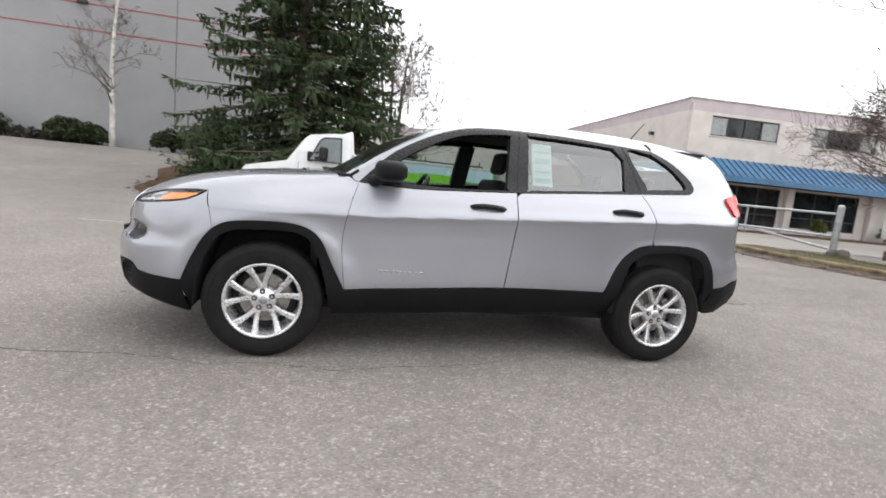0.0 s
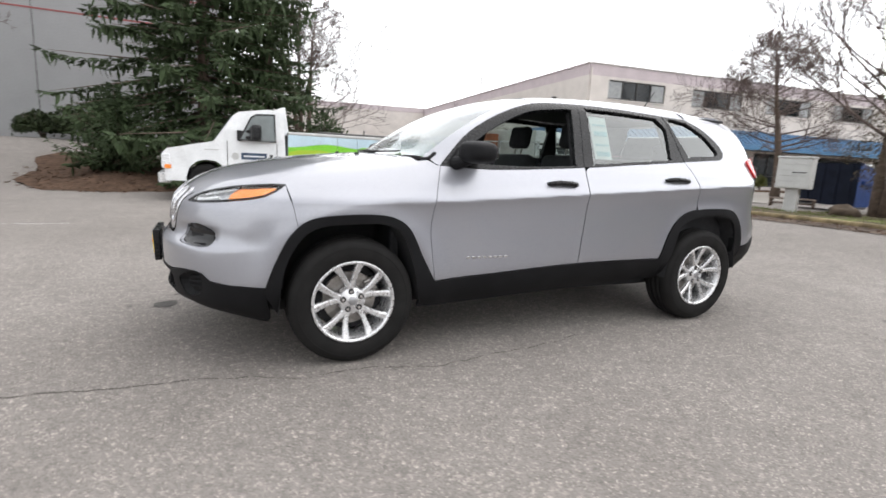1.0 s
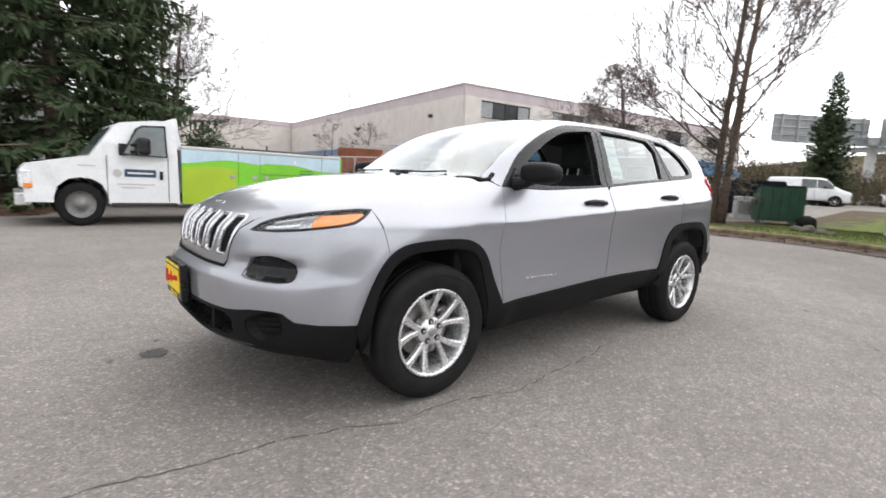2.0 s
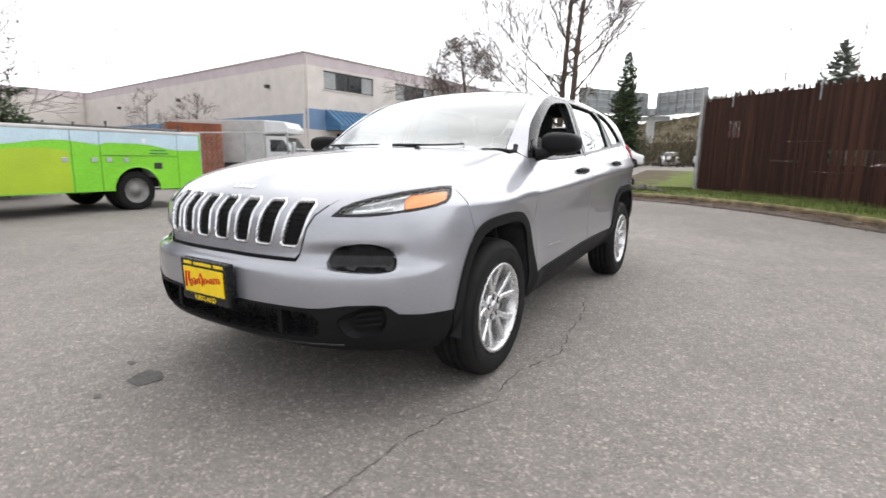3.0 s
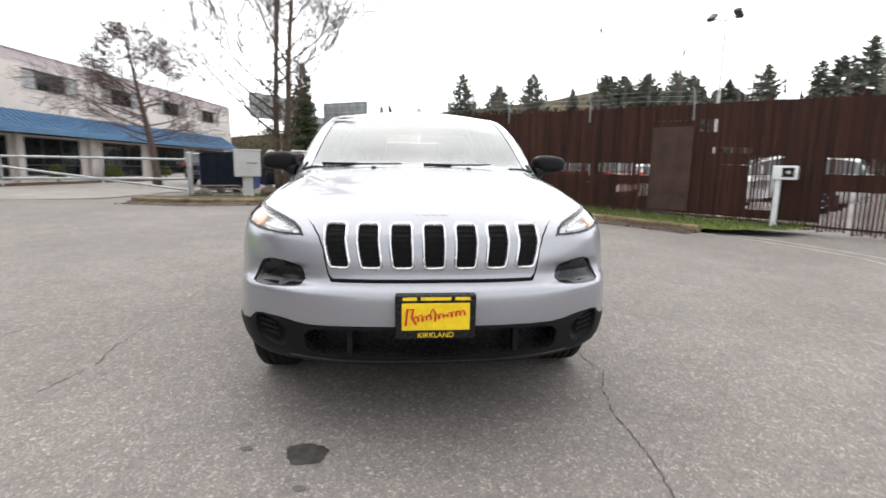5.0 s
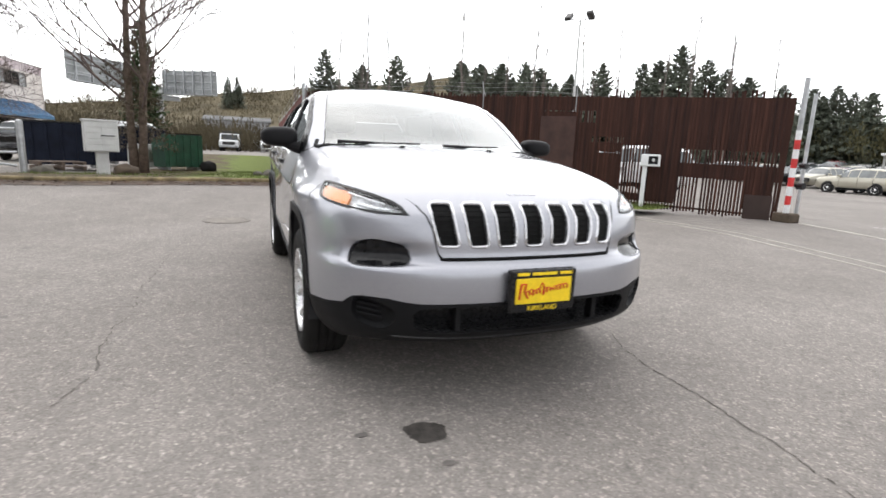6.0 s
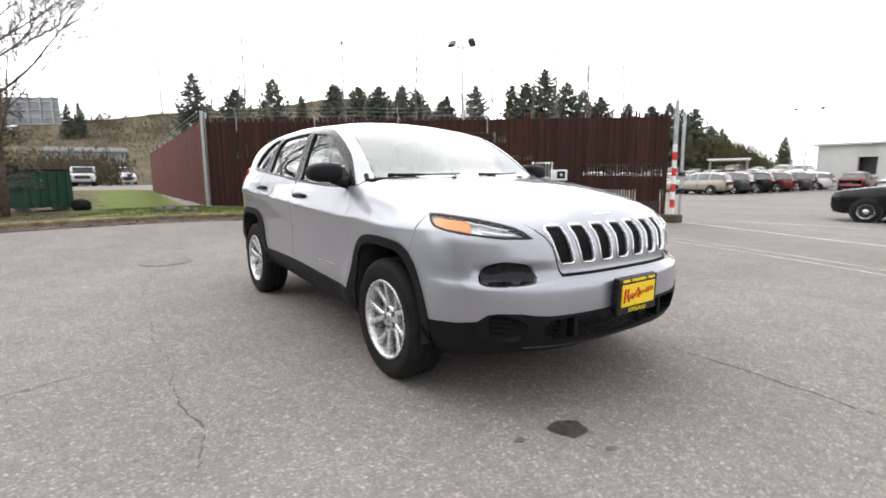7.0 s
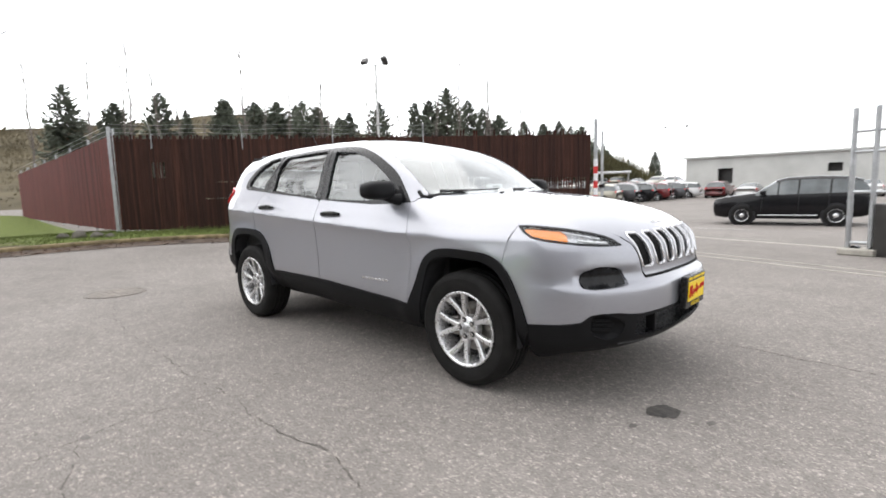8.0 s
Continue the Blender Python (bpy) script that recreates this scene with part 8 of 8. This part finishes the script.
# bearing, distance, elevation of the top, kind
spots = [(-9.0, 60, 10.4, 1), (-12.9, 66, 9.1, 2), (-16.6, 62, 10.3, 0), (-25.6, 80, 9.8, 2), (-27.9, 84, 9.9, 2), (-30.5, 80, 10.1, 1), (-32.0, 84, 9.5, 2), (-35.4, 74, 8.9, 0), (-38.6, 66, 10.0, 0), (-42.6, 66, 9.9, 1), (-44.1, 62, 10.1, 2), (-46.1, 60, 11.4, 0), (-48.5, 64, 10.0, 0), (-50.2, 66, 9.1, 0), (-52.1, 66, 8.3, 2), (-54.9, 70, 7.5, 0), (-57.2, 84, 7.1, 2), (-58.9, 84, 7.3, 0), (-60.1, 84, 6.7, 1), (-61.3, 86, 6.6, 2), (-69.1, 150, 3.5, 0)]
for k in range(12):
    az = rnd.uniform(-36, -19)
    dist = rnd.uniform(165, 235)
    spots.append((az, dist, crest_el(az) * rnd.uniform(0.92, 1.10), rnd.randrange(3)))
for k in range(15):
    az = rnd.uniform(-66.2, -49)
    spots.append((az, rnd.uniform(95, 140), (crest_el(az) + 0.4) * rnd.uniform(0.85, 1.2), rnd.randrange(3)))
for az in (0.2, 1.1):
    spots.append((az, 220, crest_el(az) + 0.6, rnd.randrange(3)))
used = set()
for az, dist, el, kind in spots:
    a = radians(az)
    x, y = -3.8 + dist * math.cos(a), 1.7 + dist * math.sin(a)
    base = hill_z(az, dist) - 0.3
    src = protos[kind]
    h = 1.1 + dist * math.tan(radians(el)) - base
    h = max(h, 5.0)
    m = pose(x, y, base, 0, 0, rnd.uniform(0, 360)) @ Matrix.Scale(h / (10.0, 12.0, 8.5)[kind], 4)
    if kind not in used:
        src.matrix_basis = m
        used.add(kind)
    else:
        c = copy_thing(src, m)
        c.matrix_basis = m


# tall thin leafless poplars
def poplar(seed, height=14.0):
    rnd = random.Random(seed)
    t = thing("poplar", "tall thin leafless tree beyond the fence", "tree", group="leafless trees beyond the fence")
    pts, p = [], Vector((0, 0, -0.2))
    for i in range(13):
        pts.append(p.copy())
        p = p + Vector((rnd.uniform(-0.14, 0.14), rnd.uniform(-0.14, 0.14), height / 12))
    part("trunk", tube(pts, [0.105 - 0.0068 * i for i in range(13)], 7), POPLAR, t)
    bm = bmesh.new()
    for k in range(46):
        f = rnd.uniform(0.40, 0.99)
        i = min(int(f * 12), 11)
        q = pts[i].lerp(pts[i + 1], f * 12 - i)
        a = rnd.uniform(0, 6.283)
        ln = rnd.uniform(0.5, 1.5) * (1.25 - f)
        d = Vector((math.cos(a) * 0.45, math.sin(a) * 0.45, 1.0))
        tip = q + d * ln
        add_tube(bm, [q, q + d * ln * 0.5 + Vector((0.05 * math.cos(a), 0.05 * math.sin(a), 0)), tip], [0.024, 0.016, 0.007], 4)
        for j in range(2):
            b = rnd.uniform(0, 6.283)
            r = q.lerp(tip, rnd.uniform(0.3, 0.8))
            add_tube(bm, [r, r + Vector((math.cos(b) * 0.2, math.sin(b) * 0.2, 0.35)) * rnd.uniform(0.7, 1.4)], [0.011, 0.005], 3)
    part("crown", bm, POPLAR, t)
    return t


pops = [poplar(200 + k) for k in range(3)]
for k, (az, dist, el) in enumerate(((-5.7, 46, 13.1), (-10.3, 52, 13.5), (-12.7, 46, 13.0), (-14.0, 46, 15.3), (-16.1, 50, 13.9), (-18.0, 54, 11.9), (-23.6, 48, 15.8), (-26.1, 58, 11.2), (-31.6, 48, 15.9), (-32.4, 54, 12.5), (-36.9, 48, 15.0), (-37.6, 50, 12.4), (-40.8, 52, 14.0), (-44.7, 54, 12.9), (-47.4, 52, 14.2), (-50.0, 56, 12.6), (-50.8, 54, 13.2), (-54.0, 56, 11.8), (-20.6, 56, 11.6), (-28.4, 56, 12.6))):
    a = radians(az)
    h = 1.1 + dist * math.tan(radians(el))
    m = pose(-3.8 + dist * math.cos(a), 1.7 + dist * math.sin(a), -0.2, 0, rnd.uniform(-2, 3), 50 * k) @ Matrix.Scale(h / 14.0, 4)
    if k < 3:
        pops[k].matrix_basis = m
    else:
        c = copy_thing(pops[k % 3], m)
        c.matrix_basis = m

# wooded hills: many twiggy clumps on a rising slope
def tuft(V, F, x, y, z, s, n):
    """A loose clump of n small slivers, turned every way."""
    at = np.array((x, y, z)) + rs.normal(0, 1, (n, 1, 3)) * s * (0.45, 0.45, 0.55)
    k = len(V)
    V.extend((at + rs.normal(0, 1, (n, 3, 3)) * s * (0.055, 0.055, 0.21)).reshape(-1, 3).tolist())
    F.extend((k + 3 * j, k + 3 * j + 1, k + 3 * j + 2) for j in range(n))


V, F = [], []
rs = np.random.RandomState(9)
for k in range(11000):
    az = rs.uniform(-67, 24)
    d0 = rs.uniform(118, 262)
    crest = crest_el(az) * (0.92 + 0.16 * noise.noise(Vector((az * 0.25, 0, 1))))
    el = crest * (d0 - 112) / 150
    a = radians(az)
    x, y, z = -3.8 + d0 * math.cos(a), 1.7 + d0 * math.sin(a), 1.1 + d0 * math.tan(radians(el)) - 3.0
    tuft(V, F, x, y, z, rs.uniform(1.2, 3.0) * d0 / 200, 38)
tagged(piece("far_woods", mesh_from("far_woods", V, F, HILLWOOD)), "brown leafless woods on the far hillside", "woods", kind="stuff")
azs = np.linspace(-68, 26, 48)
V = []
for d0 in (110, 160, 210, 262):
    for az in azs:
        a = radians(az)
        V.append((-3.8 + d0 * math.cos(a), 1.7 + d0 * math.sin(a), hill_z(az, d0)))
F = [(r * 48 + c, r * 48 + c + 1, (r + 1) * 48 + c + 1, (r + 1) * 48 + c) for r in range(3) for c in range(47)]
tagged(piece("far_hill", mesh_from("far_hill", V, F, HILLWOOD)), "wooded hillside in the distance", "hill", kind="structure")
V, F = [], []
for k in range(170):
    az, d0 = rs.uniform(-3, 22), rs.uniform(55, 110)
    a = radians(az)
    leaf_v = (-3.8 + d0 * math.cos(a), 2.0 + d0 * math.sin(a))
    tuft(V, F, leaf_v[0], leaf_v[1], 1.2 + d0 * 0.012, 1.5, 190)
tagged(piece("far_scrub", mesh_from("far_scrub", V, F, HILLWOOD)), "brown winter scrub before the hill", "scrub", kind="stuff")
# brown brush below the trees across the lot
V, F = [], []
for k in range(300):
    az, d0 = rs.uniform(-68, -53), rs.uniform(82, 94)
    a = radians(az)
    px_, py_ = -3.8 + d0 * math.cos(a), 1.7 + d0 * math.sin(a)
    top = (0.5 + 4.2 * min(1.0, (az + 68.5) / 4)) * rs.uniform(0.3, 1.0)
    tuft(V, F, px_, py_, 0.7 + top, 1.4, 120)
tagged(piece("far_scrub", mesh_from("far_scrub", V, F, varied("olive_brush", (0.095, 0.088, 0.048), 0.95, amount=0.4, scale=0.3, fine=2, bump=0, spec=0.05, world=True))), "olive-brown brush across the car lot", "scrub", kind="stuff")

# ---- parked vehicles ----
def paint_of(name, col, rough=0.3, metal=0.3, spec=0.5):
    n = Nodes(name, col, rough, metal, spec)
    d = n.noise(2.0, 4)
    n.color(n.ramp(d, (0.3, tuple(v * 0.92 for v in col)), (0.7, tuple(min(1, v * 1.05) for v in col))))
    n.set("Coat Weight", 0.5 * spec / 0.5)
    n.set("Coat Roughness", 0.04)
    return n.m


P_BLACK, P_SILVER, P_WHITE = paint_of("black_car_paint", (0.005, 0.005, 0.006), 0.25, 0.0, 0.2), paint_of("silver_car_paint", (0.45, 0.45, 0.44), 0.3, 0.7), paint_of("white_car_paint", (0.70, 0.70, 0.70), 0.3, 0.0)
P_RED, P_GREY, P_CHAMP = paint_of("dark_red_car_paint", (0.12, 0.010, 0.012), 0.25, 0.2), paint_of("dark_grey_car_paint", (0.06, 0.06, 0.065), 0.25, 0.5), paint_of("champagne_car_paint", (0.36, 0.34, 0.28), 0.3, 0.6)


def section_car(name, label, paint, kind="suv", detail=True):
    """A parked car about its own centre, facing -x."""
    c = thing(name, label, "car")
    if kind == "suv":
        st = [(-2.30, 0.62, 0.45, 0.80, 0.82, 0.55), (-2.22, 0.80, 0.32, 0.92, 0.95, 0.70), (-1.95, 0.88, 0.27, 0.98, 1.02, 0.76), (-1.35, 0.92, 0.26, 1.03, 1.10, 0.80), (-0.95, 0.93, 0.26, 1.06, 1.15, 0.80), (-0.35, 0.93, 0.26, 1.08, 1.58, 0.64), (0.0, 0.93, 0.26, 1.09, 1.68, 0.63), (0.9, 0.93, 0.26, 1.11, 1.70, 0.63), (1.6, 0.92, 0.28, 1.13, 1.66, 0.61), (2.05, 0.90, 0.32, 1.14, 1.56, 0.60), (2.28, 0.84, 0.42, 1.10, 1.14, 0.72), (2.34, 0.74, 0.52, 0.95, 0.97, 0.65)]
        cabin, wb, r = (4, 10), 1.35, 0.36
    elif kind == "sedan":
        st = [(-2.35, 0.60, 0.42, 0.62, 0.66, 0.55), (-2.25, 0.78, 0.28, 0.74, 0.78, 0.68), (-1.9, 0.86, 0.24, 0.80, 0.86, 0.74), (-1.3, 0.90, 0.22, 0.86, 0.94, 0.78), (-0.85, 0.90, 0.22, 0.90, 0.99, 0.78), (-0.15, 0.90, 0.22, 0.92, 1.36, 0.60), (0.3, 0.90, 0.22, 0.93, 1.43, 0.58), (0.9, 0.90, 0.22, 0.95, 1.40, 0.58), (1.55, 0.89, 0.24, 0.97, 1.10, 0.66), (2.1, 0.86, 0.30, 0.96, 1.02, 0.70), (2.32, 0.78, 0.42, 0.88, 0.92, 0.66)]
        cabin, wb, r = (4, 8), 1.35, 0.33
    else:  # van
        st = [(-2.55, 0.70, 0.40, 0.90, 0.94, 0.6), (-2.45, 0.88, 0.30, 1.02, 1.06, 0.75), (-1.95, 0.96, 0.28, 1.15, 1.22, 0.85), (-1.55, 0.98, 0.28, 1.25, 1.45, 0.82), (-1.05, 0.98, 0.28, 1.28, 1.98, 0.76), (-0.6, 0.98, 0.28, 1.30, 2.06, 0.78), (0.4, 0.98, 0.28, 1.30, 2.08, 0.80), (1.6, 0.98, 0.28, 1.30, 2.08, 0.80), (2.45, 0.97, 0.32, 1.30, 2.04, 0.80), (2.55, 0.94, 0.42, 1.28, 1.90, 0.80)]
        cabin, wb, r = (3, 6), 1.7, 0.37
    m = 11
    V, F = [], []
    W = {"side_window": [[], []], "windscreen": [[]], "rear_window": [[]]}
    for x, w, lo, belt, top, wt in st:
        half = [(0.0, lo), (w * 0.82, lo), (w * 0.97, lo + 0.08), (w, lo + 0.35 * (belt - lo)), (w * 0.995, lo + 0.75 * (belt - lo)), (w * 0.95, belt), (wt + (w * 0.95 - wt) * 0.12, belt + (top - belt) * 0.82), (wt * 0.93, top - 0.025 * (top > belt + 0.1)), (wt * 0.6, top + 0.008), (wt * 0.3, top + 0.014), (0.0, top + 0.016)]
        V += [(x, -y, z) for y, z in half] + [(x, y, z) for y, z in half]
    n = 2 * m
    for i in range(len(st) - 1):
        for s in (0, 1):
            for j in range(m - 1):
                a = i * n + s * m + j
                q = (a, a + n, a + n + 1, a + 1) if s == 0 else (a, a + 1, a + n + 1, a + n)
                glass = cabin[0] <= i < cabin[1] and (j == 5 or (j >= 6 and st[i + 1][4] - st[i][4] > 0.3) or (j >= 6 and st[i][4] - st[i + 1][4] > 0.25))
                if not glass:
                    F.append(q)
                elif j == 5:
                    W["side_window"][s].append(q)
                else:
                    W["windscreen" if i < len(st) / 2 else "rear_window"][0].append(q)
    for e in (0, len(st) - 1):
        ring = [e * n + j for j in range(m)] + [e * n + m + j for j in range(m - 1, -1, -1)]
        F.append(tuple(ring if e else ring[::-1]))
    body = piece("body", mesh_from("body", V, F, paint, smooth=True), c)
    for nm, sets in W.items():
        for faces in sets:
            if faces:
                keep = sorted({v for f in faces for v in f})
                back = {v: k for k, v in enumerate(keep)}
                piece(nm, mesh_from(nm, [V[v] for v in keep], [[back[v] for v in f] for f in faces], PARKEDPANE, smooth=True), c, "dark window glass")
    for x in (-wb, wb):
        for s in (-1, 1):
            y = s * (st[3][1] - 0.07)
            simple_wheel(c, x, y, r, 0.22, s)
            part("wheel_arch", tube([(x, s * (st[3][1] - 0.02), r + 0.01), (x, s * (st[3][1] + 0.004), r + 0.01)], r * 1.16, 24), INTERIOR, c, "dark wheel arch")
    for s in (-1, 1):
        y = s * st[1][1] * 0.80
        part("headlight", box(st[0][0] - 0.02 + 0.10, st[1][0] + 0.22, y - 0.14, y + 0.14, st[1][3] - 0.16, st[1][3] - 0.03, 0.02), LAMP_HOUSING, c)
        y = s * st[-2][1] * 0.86
        part("tail_light", box(st[-2][0] - 0.14, st[-2][0] + 0.035, y - 0.10, y + 0.12, st[-2][3] - 0.18, st[-2][3] + 0.02, 0.02), REDLENS, c)
        part("mirror", box(-0.80 - 0.35 * (kind == "van"), -0.62 - 0.35 * (kind == "van"), min(s * 0.92, s * 1.10), max(s * 0.92, s * 1.10), st[4][3] + 0.02, st[4][3] + 0.17, 0.03), paint if kind != "van" else GLOSSBLACK, c)
    at = lambda x, k: float(np.interp(x, [q[0] for q in st], [q[k] for q in st]))
    for s in (-1, 1):
        for x in ((-0.28, 0.30, 1.18) if kind == "suv" else (-0.05, 0.45, 1.05) if kind == "sedan" else (-0.55,)):
            lo_y, lo_z, hi_z, wt = at(x, 1) * 0.95, at(x, 3), at(x, 4), at(x, 5)
            hi_y = wt + (lo_y - wt) * 0.12
            hi_z = lo_z + (hi_z - lo_z) * 0.82
            part("pillar", tube([(x, s * (lo_y - 0.02), lo_z), (x + 0.03, s * (hi_y - 0.02), hi_z)], 0.036, 6), paint, c)
        for x in ((-0.75, 0.32, 1.15) if kind != "van" else (-1.3, -0.45)):
            w = at(x, 1)
            part("door_seam", box(x - 0.008, x + 0.008, min(s * w, s * (w + 0.004)) - 0.006, max(s * w, s * (w + 0.004)), at(x, 2) + 0.25, at(x, 3) - 0.05), INTERIOR, c)
        part("side_step", tube([(-wb + 0.5, s * (st[3][1] + 0.01), st[3][2] + 0.11), (wb - 0.5, s * (st[3][1] + 0.01), st[3][2] + 0.11)], 0.022, 8), CHROME if paint is P_BLACK else TRIM, c)
    part("lower_trim", box(-wb + 0.45, wb - 0.45, -st[3][1] * 0.985, st[3][1] * 0.985, st[3][2] - 0.02, st[3][2] + 0.13, 0.02), TRIM, c)
    part("grille", box(st[0][0] - 0.012, st[0][0] + 0.05, -0.45, 0.45, 0.52, st[0][3] - 0.03, 0.01), FRAMEDARK, c)
    return c


GROUP = "cars parked on the dealer lot"
fleet = {}
for key, lab, p, kind in (("black", "black SUV parked on the dealer lot", P_BLACK, "suv"), ("champ", "champagne SUV parked on the dealer lot", P_CHAMP, "suv"), ("grey", "dark grey SUV parked on the dealer lot", P_GREY, "suv"), ("white", "white sedan parked on the dealer lot", P_WHITE, "sedan"), ("red", "dark red SUV parked on the dealer lot", P_RED, "suv"), ("silver", "silver sedan parked on the dealer lot", P_SILVER, "sedan"), ("wsuv", "white SUV parked on the dealer lot", P_WHITE, "suv")):
    fleet[key] = section_car("parked_car", lab, p, kind)
    fleet[key]["group"] = GROUP
placed = set()


def park(key, x, y, rz, z=0.0, grow_by=1.0):
    m = pose(x, y, z, 0, 0, rz)
    if key in placed:
        c = copy_thing(fleet[key], m)
    else:
        fleet[key].matrix_basis = m
        placed.add(key)


LOT = -0.42
park("black", 0.15, -18.7, 188, LOT)
park("grey", -6.6, -19.5, 200, LOT)
# first row beyond the gateway, then those behind
for k, key in enumerate(("champ", "grey", "black", "red", "grey", "wsuv")):
    park(key, 17.0 - 0.5 * k, -37.0 - 2.6 * k, 185 + (k % 3), LOT)
rnd = random.Random(3)
mixed = ["white", "silver", "grey", "red", "wsuv", "champ", "black", "white"]
for y0, x0, n in ((-50.0, 10.5, 11), (-42.0, 36, 6), (-49.5, 40, 8), (-57.0, 45, 11), (-65.0, 52, 8), (-73.0, 58, 14)):
    for k in range(n):
        park(rnd.choice(mixed), x0 - 2.75 * k + rnd.uniform(-0.15, 0.15), y0 + rnd.uniform(-0.3, 0.3), 90 + rnd.uniform(-4, 4) + (180 if rnd.random() < 0.4 else 0), gz(x0 - 2.75 * k, y0))
# behind the slatted fence
for k, (x, y) in enumerate(((13.0, -6.0), (11.2, -9.0), (11.0, -12.2), (15.2, -9.5), (13.5, -13.5))):
    park(("red", "white", "wsuv", "silver", "grey")[k], x, y, 205 + 6 * k)
# far side of the verge
van = section_car("white_van", "white cargo van parked beyond the verge", WHITEPAINT, "van")
van.matrix_basis = pose(42.2, 8.83, gz(42.2, 8.83), 0, 0, 98)
copy_thing(van, pose(68, -1.3, 0.5, 0, 0, 10))
park("wsuv", 60.0, 6.5, 8, 0.5)
park("silver", 75.0, 9.5, 80, 0.5)
park("white", 80.0, 4.0, 20, 0.5)
park("grey", 24.5, 9.7, 174, gz(24.5, 9.7))

# white pickup with a work body
pk = thing("white_pickup", "white pickup with a dark flatbed facing the yard", "truck", pose(56.0, 2.4, 0.5, 0, 0, -3))
part("cab", prism([(-2.6, 0.55), (-2.62, 1.10), (-1.55, 1.22), (-1.1, 1.85), (0.1, 1.90), (0.2, 0.55)], 1.9, "xz", -0.95, 0.04), WHITEPAINT, pk)
part("windscreen", prism([(-1.56, 1.26), (-1.12, 1.82), (-1.10, 1.80), (-1.54, 1.24)], 1.6, "xz", -0.8), DARKPANE, pk)
part("grille", box(-2.66, -2.58, -0.6, 0.6, 0.72, 1.02, 0.02), FRAMEDARK, pk)
for s in (-1, 1):
    part("headlight", box(-2.67, -2.55, s * 0.78 - 0.15, s * 0.78 + 0.15, 0.78, 0.98, 0.02), LAMP_HOUSING, pk)
part("bumper", box(-2.75, -2.55, -0.95, 0.95, 0.45, 0.65, 0.03), GALV, pk)
part("flatbed", box(0.3, 3.0, -1.1, 1.1, 0.7, 1.0, 0.02), FRAMEDARK, pk)
part("headboard", box(0.25, 0.4, -1.15, 1.15, 0.7, 2.2, 0.02), FRAMEDARK, pk)
for x in (-1.9, 1.7):
    for s in (-1, 1):
        simple_wheel(pk, x, s * 0.82, 0.40, 0.26, s)

# white box truck by the office
bt = thing("box_truck", "white box truck parked beside the office", "truck", pose(13.2, 19.6, 0.05, 0, 0, 117))
part("cargo_box", box(-1.0, 3.0, -1.05, 1.05, 0.72, 2.72, 0.03), GREYPAINT, bt, "grey-white cargo box")
part("overcab", prism([(-1.0, 2.72), (-2.0, 2.66), (-2.25, 2.35), (-2.2, 2.12), (-1.0, 2.05)], 2.0, "xz", -1.0, 0.04), WHITEPAINT, bt)
part("cab", prism([(-3.35, 0.50), (-3.38, 1.05), (-2.45, 1.22), (-1.95, 1.95), (-1.02, 2.02), (-1.02, 0.50)], 1.84, "xz", -0.92, 0.04), WHITEPAINT, bt)
part("windscreen", prism([(-2.46, 1.27), (-1.98, 1.92), (-2.0, 1.94), (-2.48, 1.29)], 1.5, "xz", -0.75), DARKPANE, bt)
for s in (-1, 1):
    part("side_window", prism([(-2.25, 1.25), (-1.92, 1.80), (-1.25, 1.82), (-1.25, 1.25)], 0.01, "xz", s * 0.925 - 0.005), DARKPANE, bt)
    part("headlight", box(-3.41, -3.28, s * 0.72 - 0.14, s * 0.72 + 0.14, 0.78, 0.98, 0.02), LAMP_HOUSING, bt)
    for x in (-2.55, 1.6):
        simple_wheel(bt, x, s * 0.80, 0.38, 0.25, s)
part("grille", box(-3.41, -3.34, -0.5, 0.5, 0.68, 1.0, 0.02), FRAMEDARK, bt)
part("bumper", box(-3.5, -3.3, -0.95, 0.95, 0.42, 0.60, 0.03), GREYPAINT, bt)
part("chassis", box(-3.0, 2.9, -0.5, 0.5, 0.45, 0.72, 0.02), INTERIOR, bt)

# lamp posts
def flood(label, x, y, h, heads, r=0.09):
    p = thing("floodlight_pole", label, "floodlight", pose(x, y, 0.0))
    part("pole", tube([(0, 0, -0.5), (0, 0, h)], [r, r * 0.6], 10), GREYPAINT, p)
    for k, (dx, dy, ry) in enumerate(heads):
        h_ = part("lamp_head", box(-0.23, 0.23, -0.17, 0.17, -0.09, 0.10, 0.04), FRAMEDARK, p, "dark lamp head")
        h_.matrix_basis = pose(dx, dy, h + 0.15, 0, ry, -60)
        part("bracket", tube([(0, 0, h - 0.1), (dx, dy, h + 0.1)], 0.03, 6), GALV, p)
    return p


flood("tall pole with two dark floodlight heads beyond the fence", 17.7, -14.3, 7.8, ((-0.38, -0.30, 35), (0.42, 0.38, -40)), 0.08)
flood("distant twin-headed lot lamp", 20.0, -66.0, 8.3, ((-1.2, -0.4, 12), (1.2, 0.4, -12)), 0.12)
flood("distant single lot lamp", -2.0, -62.0, 7.0, ((0.8, 0.2, 10),), 0.12)
# overhead wires behind the fence
for k, (z0, z1) in enumerate(((4.3, 5.0), (4.7, 5.5), (5.2, 6.1))):
    pts = [(26 - 30 * t, -2 - 26 * t, z0 + (z1 - z0) * t - 0.9 * math.sin(math.pi * t)) for t in np.linspace(0, 1, 16)]
    tagged(part("overhead_wire", tube(pts, 0.012, 4), FRAMEDARK), "thin overhead wire behind the fence", "wire")
